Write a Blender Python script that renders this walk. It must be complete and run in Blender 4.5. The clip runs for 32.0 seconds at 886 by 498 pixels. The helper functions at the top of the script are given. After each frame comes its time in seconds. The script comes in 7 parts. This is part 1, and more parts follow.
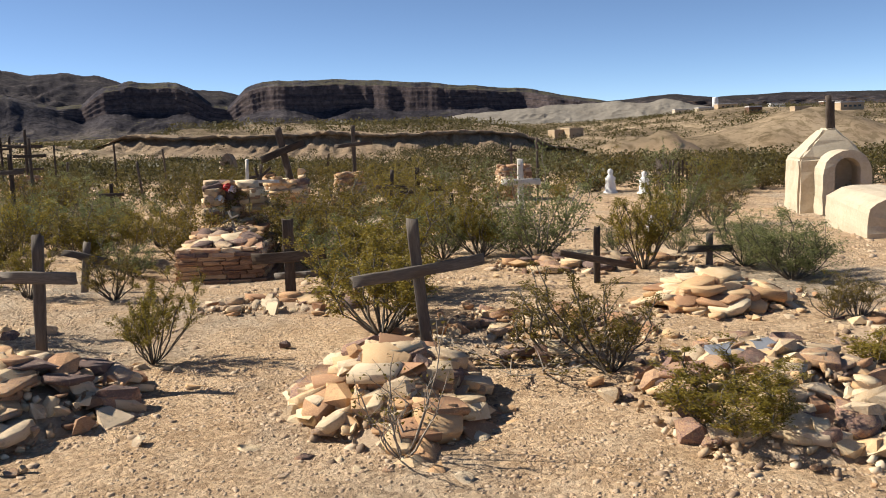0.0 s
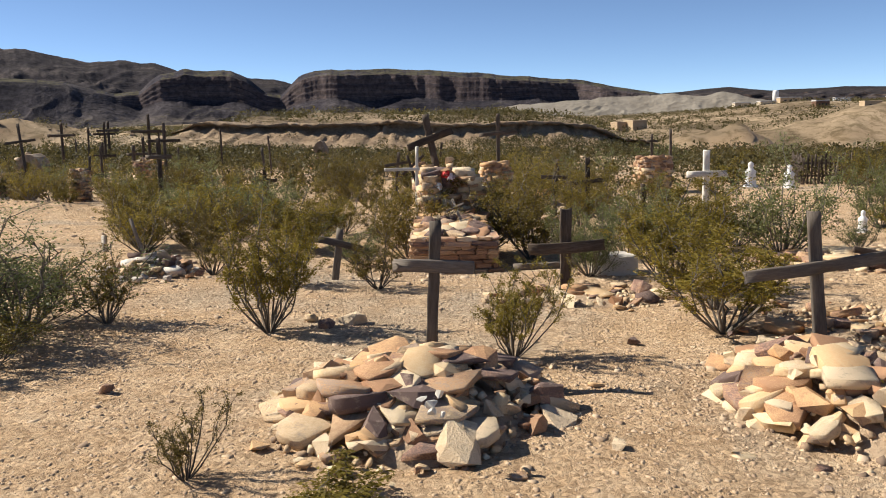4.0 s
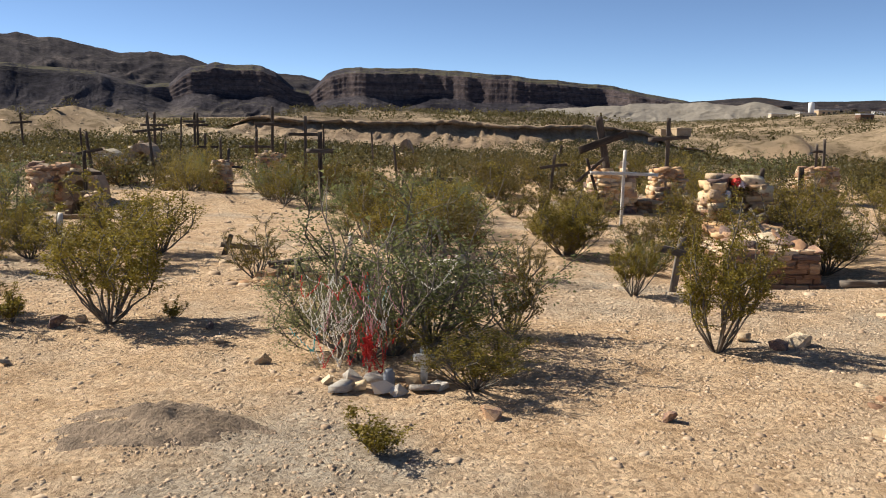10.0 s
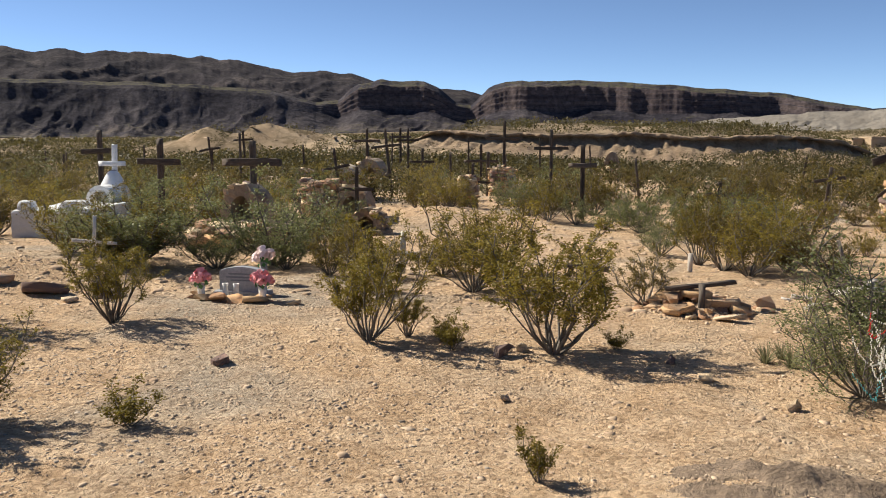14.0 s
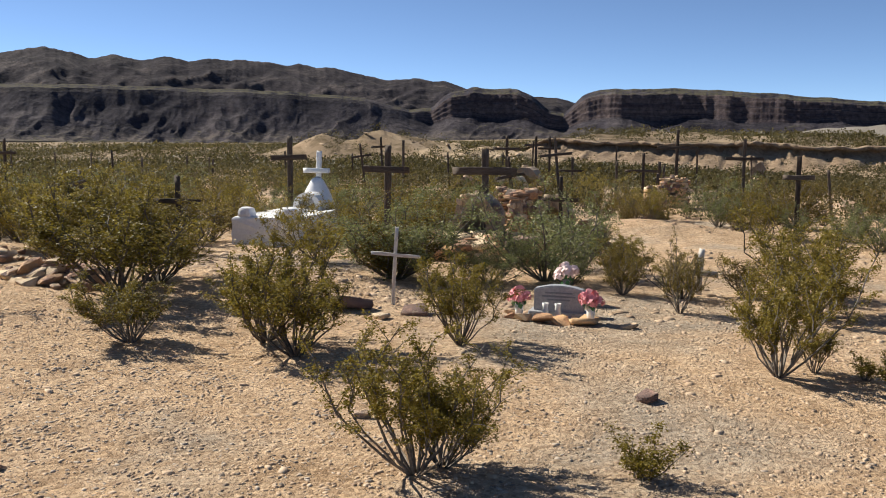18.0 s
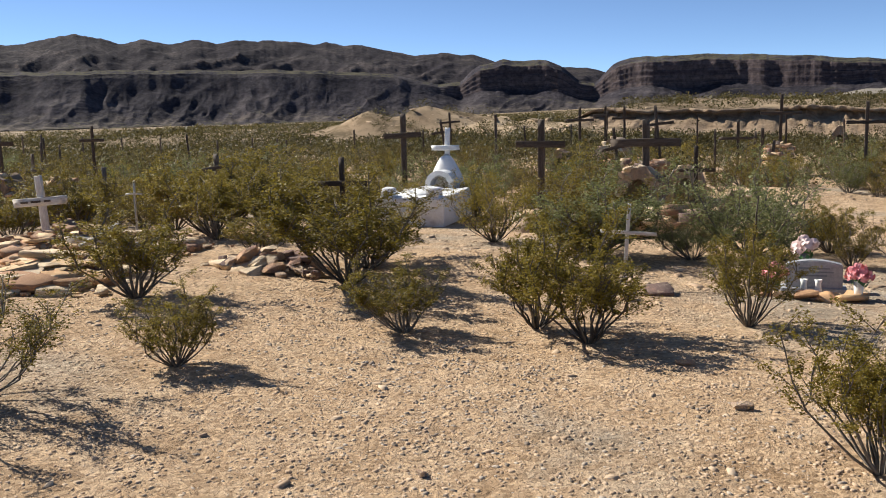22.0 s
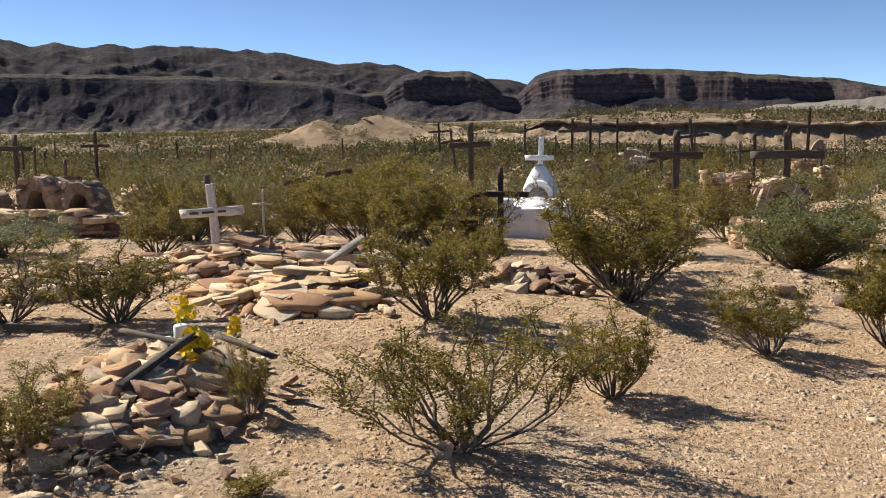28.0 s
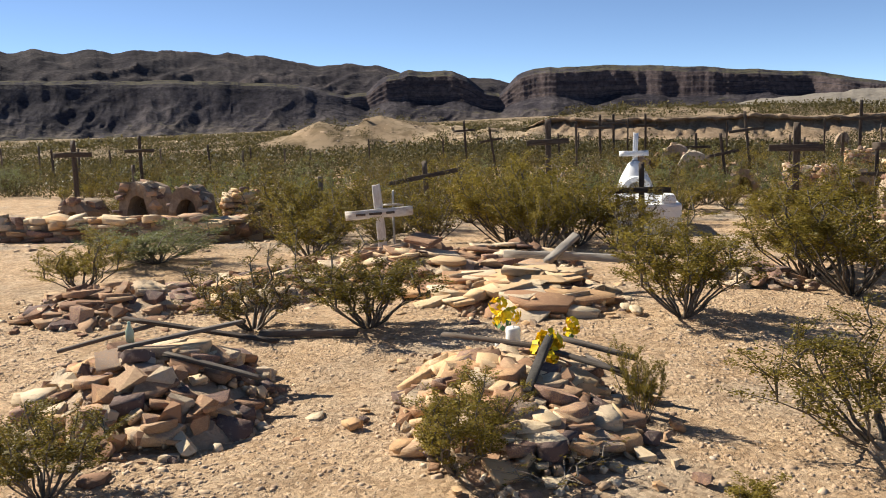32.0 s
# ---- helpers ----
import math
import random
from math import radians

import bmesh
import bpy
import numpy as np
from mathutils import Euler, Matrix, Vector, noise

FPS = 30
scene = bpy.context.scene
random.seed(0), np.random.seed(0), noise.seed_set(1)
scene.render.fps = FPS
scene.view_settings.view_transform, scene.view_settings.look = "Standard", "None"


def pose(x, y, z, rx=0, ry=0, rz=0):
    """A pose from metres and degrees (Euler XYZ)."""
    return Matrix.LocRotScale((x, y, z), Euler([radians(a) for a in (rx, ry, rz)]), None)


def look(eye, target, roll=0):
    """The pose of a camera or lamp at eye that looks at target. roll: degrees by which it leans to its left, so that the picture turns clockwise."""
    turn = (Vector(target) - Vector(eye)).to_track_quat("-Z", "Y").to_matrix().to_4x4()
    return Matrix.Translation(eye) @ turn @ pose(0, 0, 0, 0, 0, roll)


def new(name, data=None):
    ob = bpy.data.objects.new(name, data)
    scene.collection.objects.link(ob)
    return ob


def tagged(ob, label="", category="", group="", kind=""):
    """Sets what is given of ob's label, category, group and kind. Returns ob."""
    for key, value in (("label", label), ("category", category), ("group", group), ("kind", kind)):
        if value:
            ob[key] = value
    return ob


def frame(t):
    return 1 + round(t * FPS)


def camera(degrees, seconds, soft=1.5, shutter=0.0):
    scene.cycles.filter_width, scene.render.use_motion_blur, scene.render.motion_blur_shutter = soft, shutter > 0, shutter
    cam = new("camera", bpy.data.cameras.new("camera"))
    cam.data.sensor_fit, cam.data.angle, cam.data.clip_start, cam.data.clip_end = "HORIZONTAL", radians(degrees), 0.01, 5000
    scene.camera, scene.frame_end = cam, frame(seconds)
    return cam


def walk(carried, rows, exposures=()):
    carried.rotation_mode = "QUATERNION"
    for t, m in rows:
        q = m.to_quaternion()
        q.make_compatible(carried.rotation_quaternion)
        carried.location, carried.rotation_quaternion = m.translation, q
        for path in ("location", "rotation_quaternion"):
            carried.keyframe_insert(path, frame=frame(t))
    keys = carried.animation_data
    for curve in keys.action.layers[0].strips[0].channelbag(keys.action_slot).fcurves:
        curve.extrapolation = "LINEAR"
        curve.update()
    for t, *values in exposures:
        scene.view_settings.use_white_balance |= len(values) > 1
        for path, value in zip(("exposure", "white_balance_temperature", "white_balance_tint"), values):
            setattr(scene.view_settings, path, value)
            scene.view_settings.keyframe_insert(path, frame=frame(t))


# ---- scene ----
cam = camera(53.2, 32.0, 1.0)
METRES, EYE, TILT, LEAN, TURN = 15.0, 1.55, -7.5, 2.0, 0.0
ROWS = [
    (0.0, 0.0, 0.0, 0.0, 0.0, 0.0, -0.0),
    (0.5, -0.0155, 0.0041, 0.0005, -0.02, -0.12, -0.62),
    (1.0, -0.0302, 0.0129, 0.0011, 1.31, 0.11, -0.69),
    (1.5, -0.0458, 0.0143, 0.0006, 1.88, 0.11, -0.64),
    (2.0, -0.0631, 0.0131, 0.0005, 1.75, -0.18, -1.36),
    (2.5, -0.0787, 0.0166, -0.0003, 2.89, -0.2, -1.87),
    (3.0, -0.0945, 0.0172, -0.0005, 3.6, 0.08, -1.1),
    (3.5, -0.1102, 0.0147, -0.0002, 3.03, -0.23, -1.15),
    (5.5, -0.1695, 0.0242, -0.0032, 3.38, -1.16, -1.15),
    (6.0, -0.1841, 0.0292, -0.002, 2.99, -1.05, -1.8),
    (6.5, -0.2001, 0.0287, -0.0032, 2.61, -1.27, -1.79),
    (7.0, -0.2155, 0.0303, -0.0036, 2.55, -1.84, -1.5),
    (7.5, -0.2308, 0.0354, -0.0035, 3.15, -1.72, -1.56),
    (8.0, -0.2462, 0.0349, -0.004, 3.08, -1.49, -1.99),
    (8.5, -0.2611, 0.033, -0.0037, 2.69, -0.77, -2.37),
    (9.0, -0.2752, 0.0377, -0.0039, 3.86, -0.24, -2.46),
    (9.5, -0.2902, 0.0386, -0.0047, 4.62, -0.51, -2.91),
    (10.0, -0.3069, 0.0367, -0.0043, 4.43, -0.63, -3.18),
    (10.5, -0.323, 0.0409, -0.0057, 6.13, -0.64, -3.26),
    (11.0, -0.3397, 0.0432, -0.0057, 6.94, -0.9, -3.29),
    (11.5, -0.3582, 0.0402, -0.0059, 7.26, -1.1, -2.76),
    (12.0, -0.3746, 0.0439, -0.0066, 9.49, -1.08, -2.39),
    (12.5, -0.3895, 0.0454, -0.0062, 10.96, -0.8, -2.83),
    (13.0, -0.4061, 0.0424, -0.0061, 11.15, -0.4, -2.67),
    (13.5, -0.4217, 0.0481, -0.0073, 12.61, -0.25, -2.89),
    (14.0, -0.4377, 0.0509, -0.0068, 14.68, -0.41, -3.67),
    (14.5, -0.4554, 0.0493, -0.007, 15.55, -0.66, -3.77),
    (16.5, -0.5228, 0.0534, -0.0101, 18.96, -1.14, -5.18),
    (17.0, -0.541, 0.0543, -0.0095, 20.75, -0.7, -5.24),
    (17.5, -0.5579, 0.0491, -0.0096, 20.49, -0.5, -4.71),
    (18.0, -0.5721, 0.0488, -0.011, 20.44, -0.35, -4.8),
    (18.5, -0.5855, 0.0481, -0.0103, 20.88, 0.38, -4.92),
    (19.0, -0.5997, 0.0432, -0.0117, 20.61, 0.38, -4.78),
    (19.5, -0.6127, 0.0395, -0.0126, 20.72, -0.71, -4.74),
    (20.0, -0.6255, 0.0396, -0.0133, 21.54, -1.31, -3.92),
    (20.5, -0.6386, 0.0364, -0.014, 21.58, -0.87, -4.0),
    (21.0, -0.6534, 0.0299, -0.0149, 20.86, -0.82, -4.18),
    (21.5, -0.6669, 0.0289, -0.0168, 21.48, -1.52, -3.86),
    (22.0, -0.6806, 0.0283, -0.0163, 22.5, -2.11, -3.15),
    (22.5, -0.6945, 0.0234, -0.0175, 22.0, -2.58, -3.07),
    (23.0, -0.7081, 0.0191, -0.0178, 21.66, -2.63, -3.12),
    (23.5, -0.7241, 0.0199, -0.0187, 22.23, -2.56, -3.27),
    (24.0, -0.737, 0.0174, -0.0192, 21.94, -2.61, -3.72),
    (24.5, -0.7517, 0.0108, -0.0192, 21.12, -2.32, -3.62),
    (25.0, -0.768, 0.0115, -0.0208, 21.14, -1.95, -3.35),
    (25.5, -0.7835, 0.0111, -0.0202, 21.02, -1.65, -3.61),
    (27.5, -0.8455, -0.0018, -0.0243, 19.0, -1.34, -3.43),
    (28.0, -0.86, -0.005, -0.0244, 17.45, -1.2, -3.31),
    (28.5, -0.8747, -0.0031, -0.0251, 17.15, -1.73, -3.24),
    (29.0, -0.8877, -0.0034, -0.0256, 16.71, -2.14, -3.44),
    (29.5, -0.9023, -0.0084, -0.0259, 16.12, -1.89, -3.49),
    (30.0, -0.9155, -0.0085, -0.0273, 16.38, -1.86, -3.77),
    (30.5, -0.9296, -0.0093, -0.0272, 16.51, -1.73, -4.14),
    (31.0, -0.9443, -0.0205, -0.0288, 14.91, -1.65, -4.04),
    (31.5, -0.9569, -0.0262, -0.0304, 14.73, -1.6, -3.05),
    (32.0, -0.9724, -0.0302, -0.0307, 16.45, -1.16, -2.16),
]
walk(cam, [(t, pose(0, 0, EYE, TILT, LEAN, TURN) @ pose(METRES * x, METRES * y, METRES * z, 90 + pitch, roll, yaw)) for t, x, y, z, yaw, pitch, roll in ROWS],
     [(0.0, 0.94, 6920, 7), (14.0, 0.94, 6920, 7), (17.0, 0.92, 6850, 7), (18.0, 0.90, 6750, 7), (19.0, 0.90, 6600, 7), (20.0, 0.91, 6620, 7), (25.0, 0.94, 6620, 7), (28.0, 0.98, 6820, 7), (32.0, 1.06, 6970, 7)])

# ---- sky, sun ----
SUN_FROM = Vector((-0.975, 0.22, 0.0)).normalized()
SUN_ELEV = radians(38)
world = bpy.data.worlds.new("sky")
scene.world = world
world.use_nodes = True
wn = world.node_tree.nodes
sky = wn.new("ShaderNodeTexSky")
sky.sky_type = "NISHITA"
sky.sun_disc = False
sky.sun_elevation = SUN_ELEV
sky.sun_rotation = math.atan2(SUN_FROM.x, SUN_FROM.y)
sky.altitude = 3000
sky.air_density = 0.52
sky.dust_density = 0.0
sky.ozone_density = 3.0
wn["Background"].inputs["Strength"].default_value = 0.084
world.node_tree.links.new(sky.outputs["Color"], wn["Background"].inputs["Color"])
lamp = bpy.data.lights.new("sun", "SUN")
lamp.energy = 4.25
lamp.angle = radians(0.5)
lamp.color = (1.0, 0.955, 0.885)
sun = new("sun", lamp)
sun_dir = Vector((SUN_FROM.x * math.cos(SUN_ELEV), SUN_FROM.y * math.cos(SUN_ELEV), math.sin(SUN_ELEV)))
sun.matrix_world = look(sun_dir * 50, (0, 0, 0))


# ---- materials ----
def ramp(nt, stops):
    n = nt.nodes.new("ShaderNodeValToRGB")
    cr = n.color_ramp
    while len(cr.elements) < len(stops):
        cr.elements.new(0.5)
    for e, (p, c) in zip(cr.elements, stops):
        e.position = p
        e.color = (*c, 1)
    return n


def noise_node(nt, vec, scale, detail=5.0, rough=0.55, distort=0.0):
    n = nt.nodes.new("ShaderNodeTexNoise")
    n.inputs["Scale"].default_value = scale
    n.inputs["Detail"].default_value = detail
    n.inputs["Roughness"].default_value = rough
    n.inputs["Distortion"].default_value = distort
    nt.links.new(vec, n.inputs["Vector"])
    return n


def mixed(nt, a, b, fac, blend="MIX"):
    n = nt.nodes.new("ShaderNodeMix")
    n.data_type = "RGBA"
    n.blend_type = blend
    for sock, v in ((n.inputs[6], a), (n.inputs[7], b), (n.inputs[0], fac)):
        if isinstance(v, bpy.types.NodeSocket):
            nt.links.new(v, sock)
        elif isinstance(v, (int, float)):
            sock.default_value = v
        else:
            sock.default_value = (*v, 1)
    return n.outputs[2]


def surface(name, stops, scale=6.0, fine=60.0, rough=0.85, bump=0.4, dist=0.02, coords="Object", tint=0.0, metal=0.0, stain=None,
            stretch=(1, 1, 1), island=False):
    """A rough surface: colours by two scales of noise, an optional tint per object or island, relief from the fine noise."""
    m = bpy.data.materials.new(name)
    m.use_nodes = True
    nt = m.node_tree
    bsdf = nt.nodes["Principled BSDF"]
    tc = nt.nodes.new("ShaderNodeTexCoord")
    mp = nt.nodes.new("ShaderNodeMapping")
    mp.inputs["Scale"].default_value = stretch
    nt.links.new(tc.outputs[coords], mp.inputs["Vector"])
    vec = mp.outputs["Vector"]
    if tint or island:
        src = nt.nodes.new("ShaderNodeNewGeometry").outputs["Random Per Island"] if island else nt.nodes.new("ShaderNodeObjectInfo").outputs["Random"]
        add = nt.nodes.new("ShaderNodeVectorMath")
        add.operation = "MULTIPLY_ADD"
        comb = nt.nodes.new("ShaderNodeCombineXYZ")
        for i in range(3):
            nt.links.new(src, comb.inputs[i])
        add.inputs[1].default_value = (37.0, 53.0, 71.0)
        nt.links.new(comb.outputs[0], add.inputs[0])
        nt.links.new(vec, add.inputs[2])
        vec = add.outputs[0]
    a = noise_node(nt, vec, scale, 4, 0.6, 0.3)
    b = noise_node(nt, vec, fine, 6, 0.65)
    mx = nt.nodes.new("ShaderNodeMath")
    mx.operation = "MULTIPLY_ADD"
    nt.links.new(b.outputs["Fac"], mx.inputs[0])
    mx.inputs[1].default_value = 0.5
    half = nt.nodes.new("ShaderNodeMath")
    half.operation = "MULTIPLY"
    half.inputs[1].default_value = 0.5
    nt.links.new(a.outputs["Fac"], half.inputs[0])
    nt.links.new(half.outputs[0], mx.inputs[2])
    fac = mx.outputs[0]
    if tint:
        sh = nt.nodes.new("ShaderNodeMath")
        sh.operation = "MULTIPLY_ADD"
        nt.links.new(src, sh.inputs[0])
        sh.inputs[1].default_value = tint
        off = nt.nodes.new("ShaderNodeMath")
        off.operation = "SUBTRACT"
        nt.links.new(fac, off.inputs[0])
        off.inputs[1].default_value = tint * 0.5
        nt.links.new(off.outputs[0], sh.inputs[2])
        fac = sh.outputs[0]
    r = ramp(nt, stops)
    nt.links.new(fac, r.inputs["Fac"])
    col = r.outputs["Color"]
    if stain:
        c, sc, lo, hi = stain
        s = noise_node(nt, vec, sc, 5, 0.6)
        sr = ramp(nt, [(lo, (0, 0, 0)), (hi, (1, 1, 1))])
        nt.links.new(s.outputs["Fac"], sr.inputs["Fac"])
        col = mixed(nt, col, c, sr.outputs["Color"])
    nt.links.new(col, bsdf.inputs["Base Color"])
    bsdf.inputs["Roughness"].default_value = rough
    bsdf.inputs["Metallic"].default_value = metal
    bsdf.inputs["Specular IOR Level"].default_value = 0.25
    bp = nt.nodes.new("ShaderNodeBump")
    bp.inputs["Strength"].default_value = bump
    bp.inputs["Distance"].default_value = dist
    nt.links.new(b.outputs["Fac"], bp.inputs["Height"])
    nt.links.new(bp.outputs["Normal"], bsdf.inputs["Normal"])
    return m


def leafy(name, stops):
    """Small leaves: diffuse with some light let through, the colour varied leaf by leaf and bush by bush."""
    m = bpy.data.materials.new(name)
    m.use_nodes = True
    nt = m.node_tree
    out = nt.nodes["Material Output"]
    bsdf = nt.nodes["Principled BSDF"]
    geo = nt.nodes.new("ShaderNodeNewGeometry")
    oi = nt.nodes.new("ShaderNodeObjectInfo")
    mx = nt.nodes.new("ShaderNodeMath")
    mx.operation = "MULTIPLY_ADD"
    nt.links.new(geo.outputs["Random Per Island"], mx.inputs[0])
    mx.inputs[1].default_value = 0.65
    h = nt.nodes.new("ShaderNodeMath")
    h.operation = "MULTIPLY"
    h.inputs[1].default_value = 0.35
    nt.links.new(oi.outputs["Random"], h.inputs[0])
    nt.links.new(h.outputs[0], mx.inputs[2])
    r = ramp(nt, stops)
    nt.links.new(mx.outputs[0], r.inputs["Fac"])
    nt.links.new(r.outputs["Color"], bsdf.inputs["Base Color"])
    bsdf.inputs["Roughness"].default_value = 0.55
    bsdf.inputs["Specular IOR Level"].default_value = 0.3
    tr = nt.nodes.new("ShaderNodeBsdfTranslucent")
    nt.links.new(r.outputs["Color"], tr.inputs["Color"])
    ms = nt.nodes.new("ShaderNodeMixShader")
    ms.inputs[0].default_value = 0.45
    nt.links.new(bsdf.outputs[0], ms.inputs[1])
    nt.links.new(tr.outputs[0], ms.inputs[2])
    nt.links.new(ms.outputs[0], out.inputs["Surface"])
    return m


def ground_material():
    m = bpy.data.materials.new("desert_soil")
    m.use_nodes = True
    nt = m.node_tree
    bsdf = nt.nodes["Principled BSDF"]
    geo = nt.nodes.new("ShaderNodeNewGeometry")
    vec = geo.outputs["Position"]
    big = noise_node(nt, vec, 0.45, 4, 0.6, 0.4)
    mid = noise_node(nt, vec, 3.5, 5, 0.6)
    fine = noise_node(nt, vec, 45, 6, 0.7)
    sand = ramp(nt, [(0.3, (0.47, 0.325, 0.203)), (0.5, (0.57, 0.41, 0.272)), (0.72, (0.66, 0.495, 0.345))])
    nt.links.new(mid.outputs["Fac"], sand.inputs["Fac"])
    grey = ramp(nt, [(0.3, (0.33, 0.27, 0.21)), (0.55, (0.44, 0.37, 0.295)), (0.75, (0.54, 0.46, 0.37))])
    nt.links.new(mid.outputs["Fac"], grey.inputs["Fac"])
    patch = ramp(nt, [(0.50, (0, 0, 0)), (0.66, (1, 1, 1))])
    nt.links.new(big.outputs["Fac"], patch.inputs["Fac"])
    col = mixed(nt, sand.outputs["Color"], grey.outputs["Color"], patch.outputs["Color"])
    # grit: small chips told apart by cells
    vor = nt.nodes.new("ShaderNodeTexVoronoi")
    vor.inputs["Scale"].default_value = 38
    nt.links.new(vec, vor.inputs["Vector"])
    sep = nt.nodes.new("ShaderNodeSeparateColor")
    nt.links.new(vor.outputs["Color"], sep.inputs["Color"])
    chips = ramp(nt, [(0.0, (0.50, 0.44, 0.38)), (0.35, (0.85, 0.78, 0.70)), (0.7, (1.0, 0.98, 0.95)), (1.0, (1.25, 1.18, 1.08))])
    nt.links.new(sep.outputs[0], chips.inputs["Fac"])
    col = mixed(nt, col, chips.outputs["Color"], 0.7, "MULTIPLY")
    fr = ramp(nt, [(0.3, (0.72, 0.70, 0.68)), (0.65, (1.1, 1.1, 1.08))])
    nt.links.new(fine.outputs["Fac"], fr.inputs["Fac"])
    col = mixed(nt, col, fr.outputs["Color"], 0.8, "MULTIPLY")
    # beyond the graveyard: scrub-covered slopes, pale and dark
    far = noise_node(nt, vec, 0.05, 6, 0.65, 0.5)
    farc = ramp(nt, [(0.34, (0.15, 0.112, 0.074)), (0.47, (0.225, 0.168, 0.112)), (0.57, (0.33, 0.25, 0.17)), (0.72, (0.48, 0.38, 0.27))])
    nt.links.new(far.outputs["Fac"], farc.inputs["Fac"])
    tuft = noise_node(nt, vec, 0.55, 4, 0.7, 0.6)
    tuftr = ramp(nt, [(0.40, (0.55, 0.53, 0.45)), (0.54, (1.08, 1.06, 1.03))])
    nt.links.new(tuft.outputs["Fac"], tuftr.inputs["Fac"])
    far_col = mixed(nt, farc.outputs["Color"], tuftr.outputs["Color"], 1.0, "MULTIPLY")
    sp = nt.nodes.new("ShaderNodeSeparateXYZ")
    nt.links.new(vec, sp.inputs[0])
    mr = nt.nodes.new("ShaderNodeMapRange")
    mr.inputs["From Min"].default_value = 22
    mr.inputs["From Max"].default_value = 60
    nt.links.new(sp.outputs["Y"], mr.inputs["Value"])
    col = mixed(nt, col, far_col, mr.outputs["Result"])
    sn = nt.nodes.new("ShaderNodeSeparateXYZ")
    nt.links.new(geo.outputs["Normal"], sn.inputs[0])
    steep = ramp(nt, [(0.80, (1, 1, 1)), (0.95, (0, 0, 0))])
    nt.links.new(sn.outputs["Z"], steep.inputs["Fac"])
    sm = nt.nodes.new("ShaderNodeMath")
    sm.operation = "MULTIPLY"
    nt.links.new(steep.outputs["Color"], sm.inputs[0])
    nt.links.new(mr.outputs["Result"], sm.inputs[1])
    col = mixed(nt, col, (0.46, 0.315, 0.195), sm.outputs[0])
    nt.links.new(col, bsdf.inputs["Base Color"])
    bsdf.inputs["Roughness"].default_value = 0.95
    bsdf.inputs["Specular IOR Level"].default_value = 0.1
    b1 = nt.nodes.new("ShaderNodeBump")
    b1.inputs["Strength"].default_value = 0.5
    b1.inputs["Distance"].default_value = 0.015
    nt.links.new(vor.outputs["Distance"], b1.inputs["Height"])
    b1.invert = True
    b2 = nt.nodes.new("ShaderNodeBump")
    b2.inputs["Strength"].default_value = 0.9
    b2.inputs["Distance"].default_value = 0.03
    nt.links.new(fine.outputs["Fac"], b2.inputs["Height"])
    nt.links.new(b1.outputs["Normal"], b2.inputs["Normal"])
    nt.links.new(b2.outputs["Normal"], bsdf.inputs["Normal"])
    return m


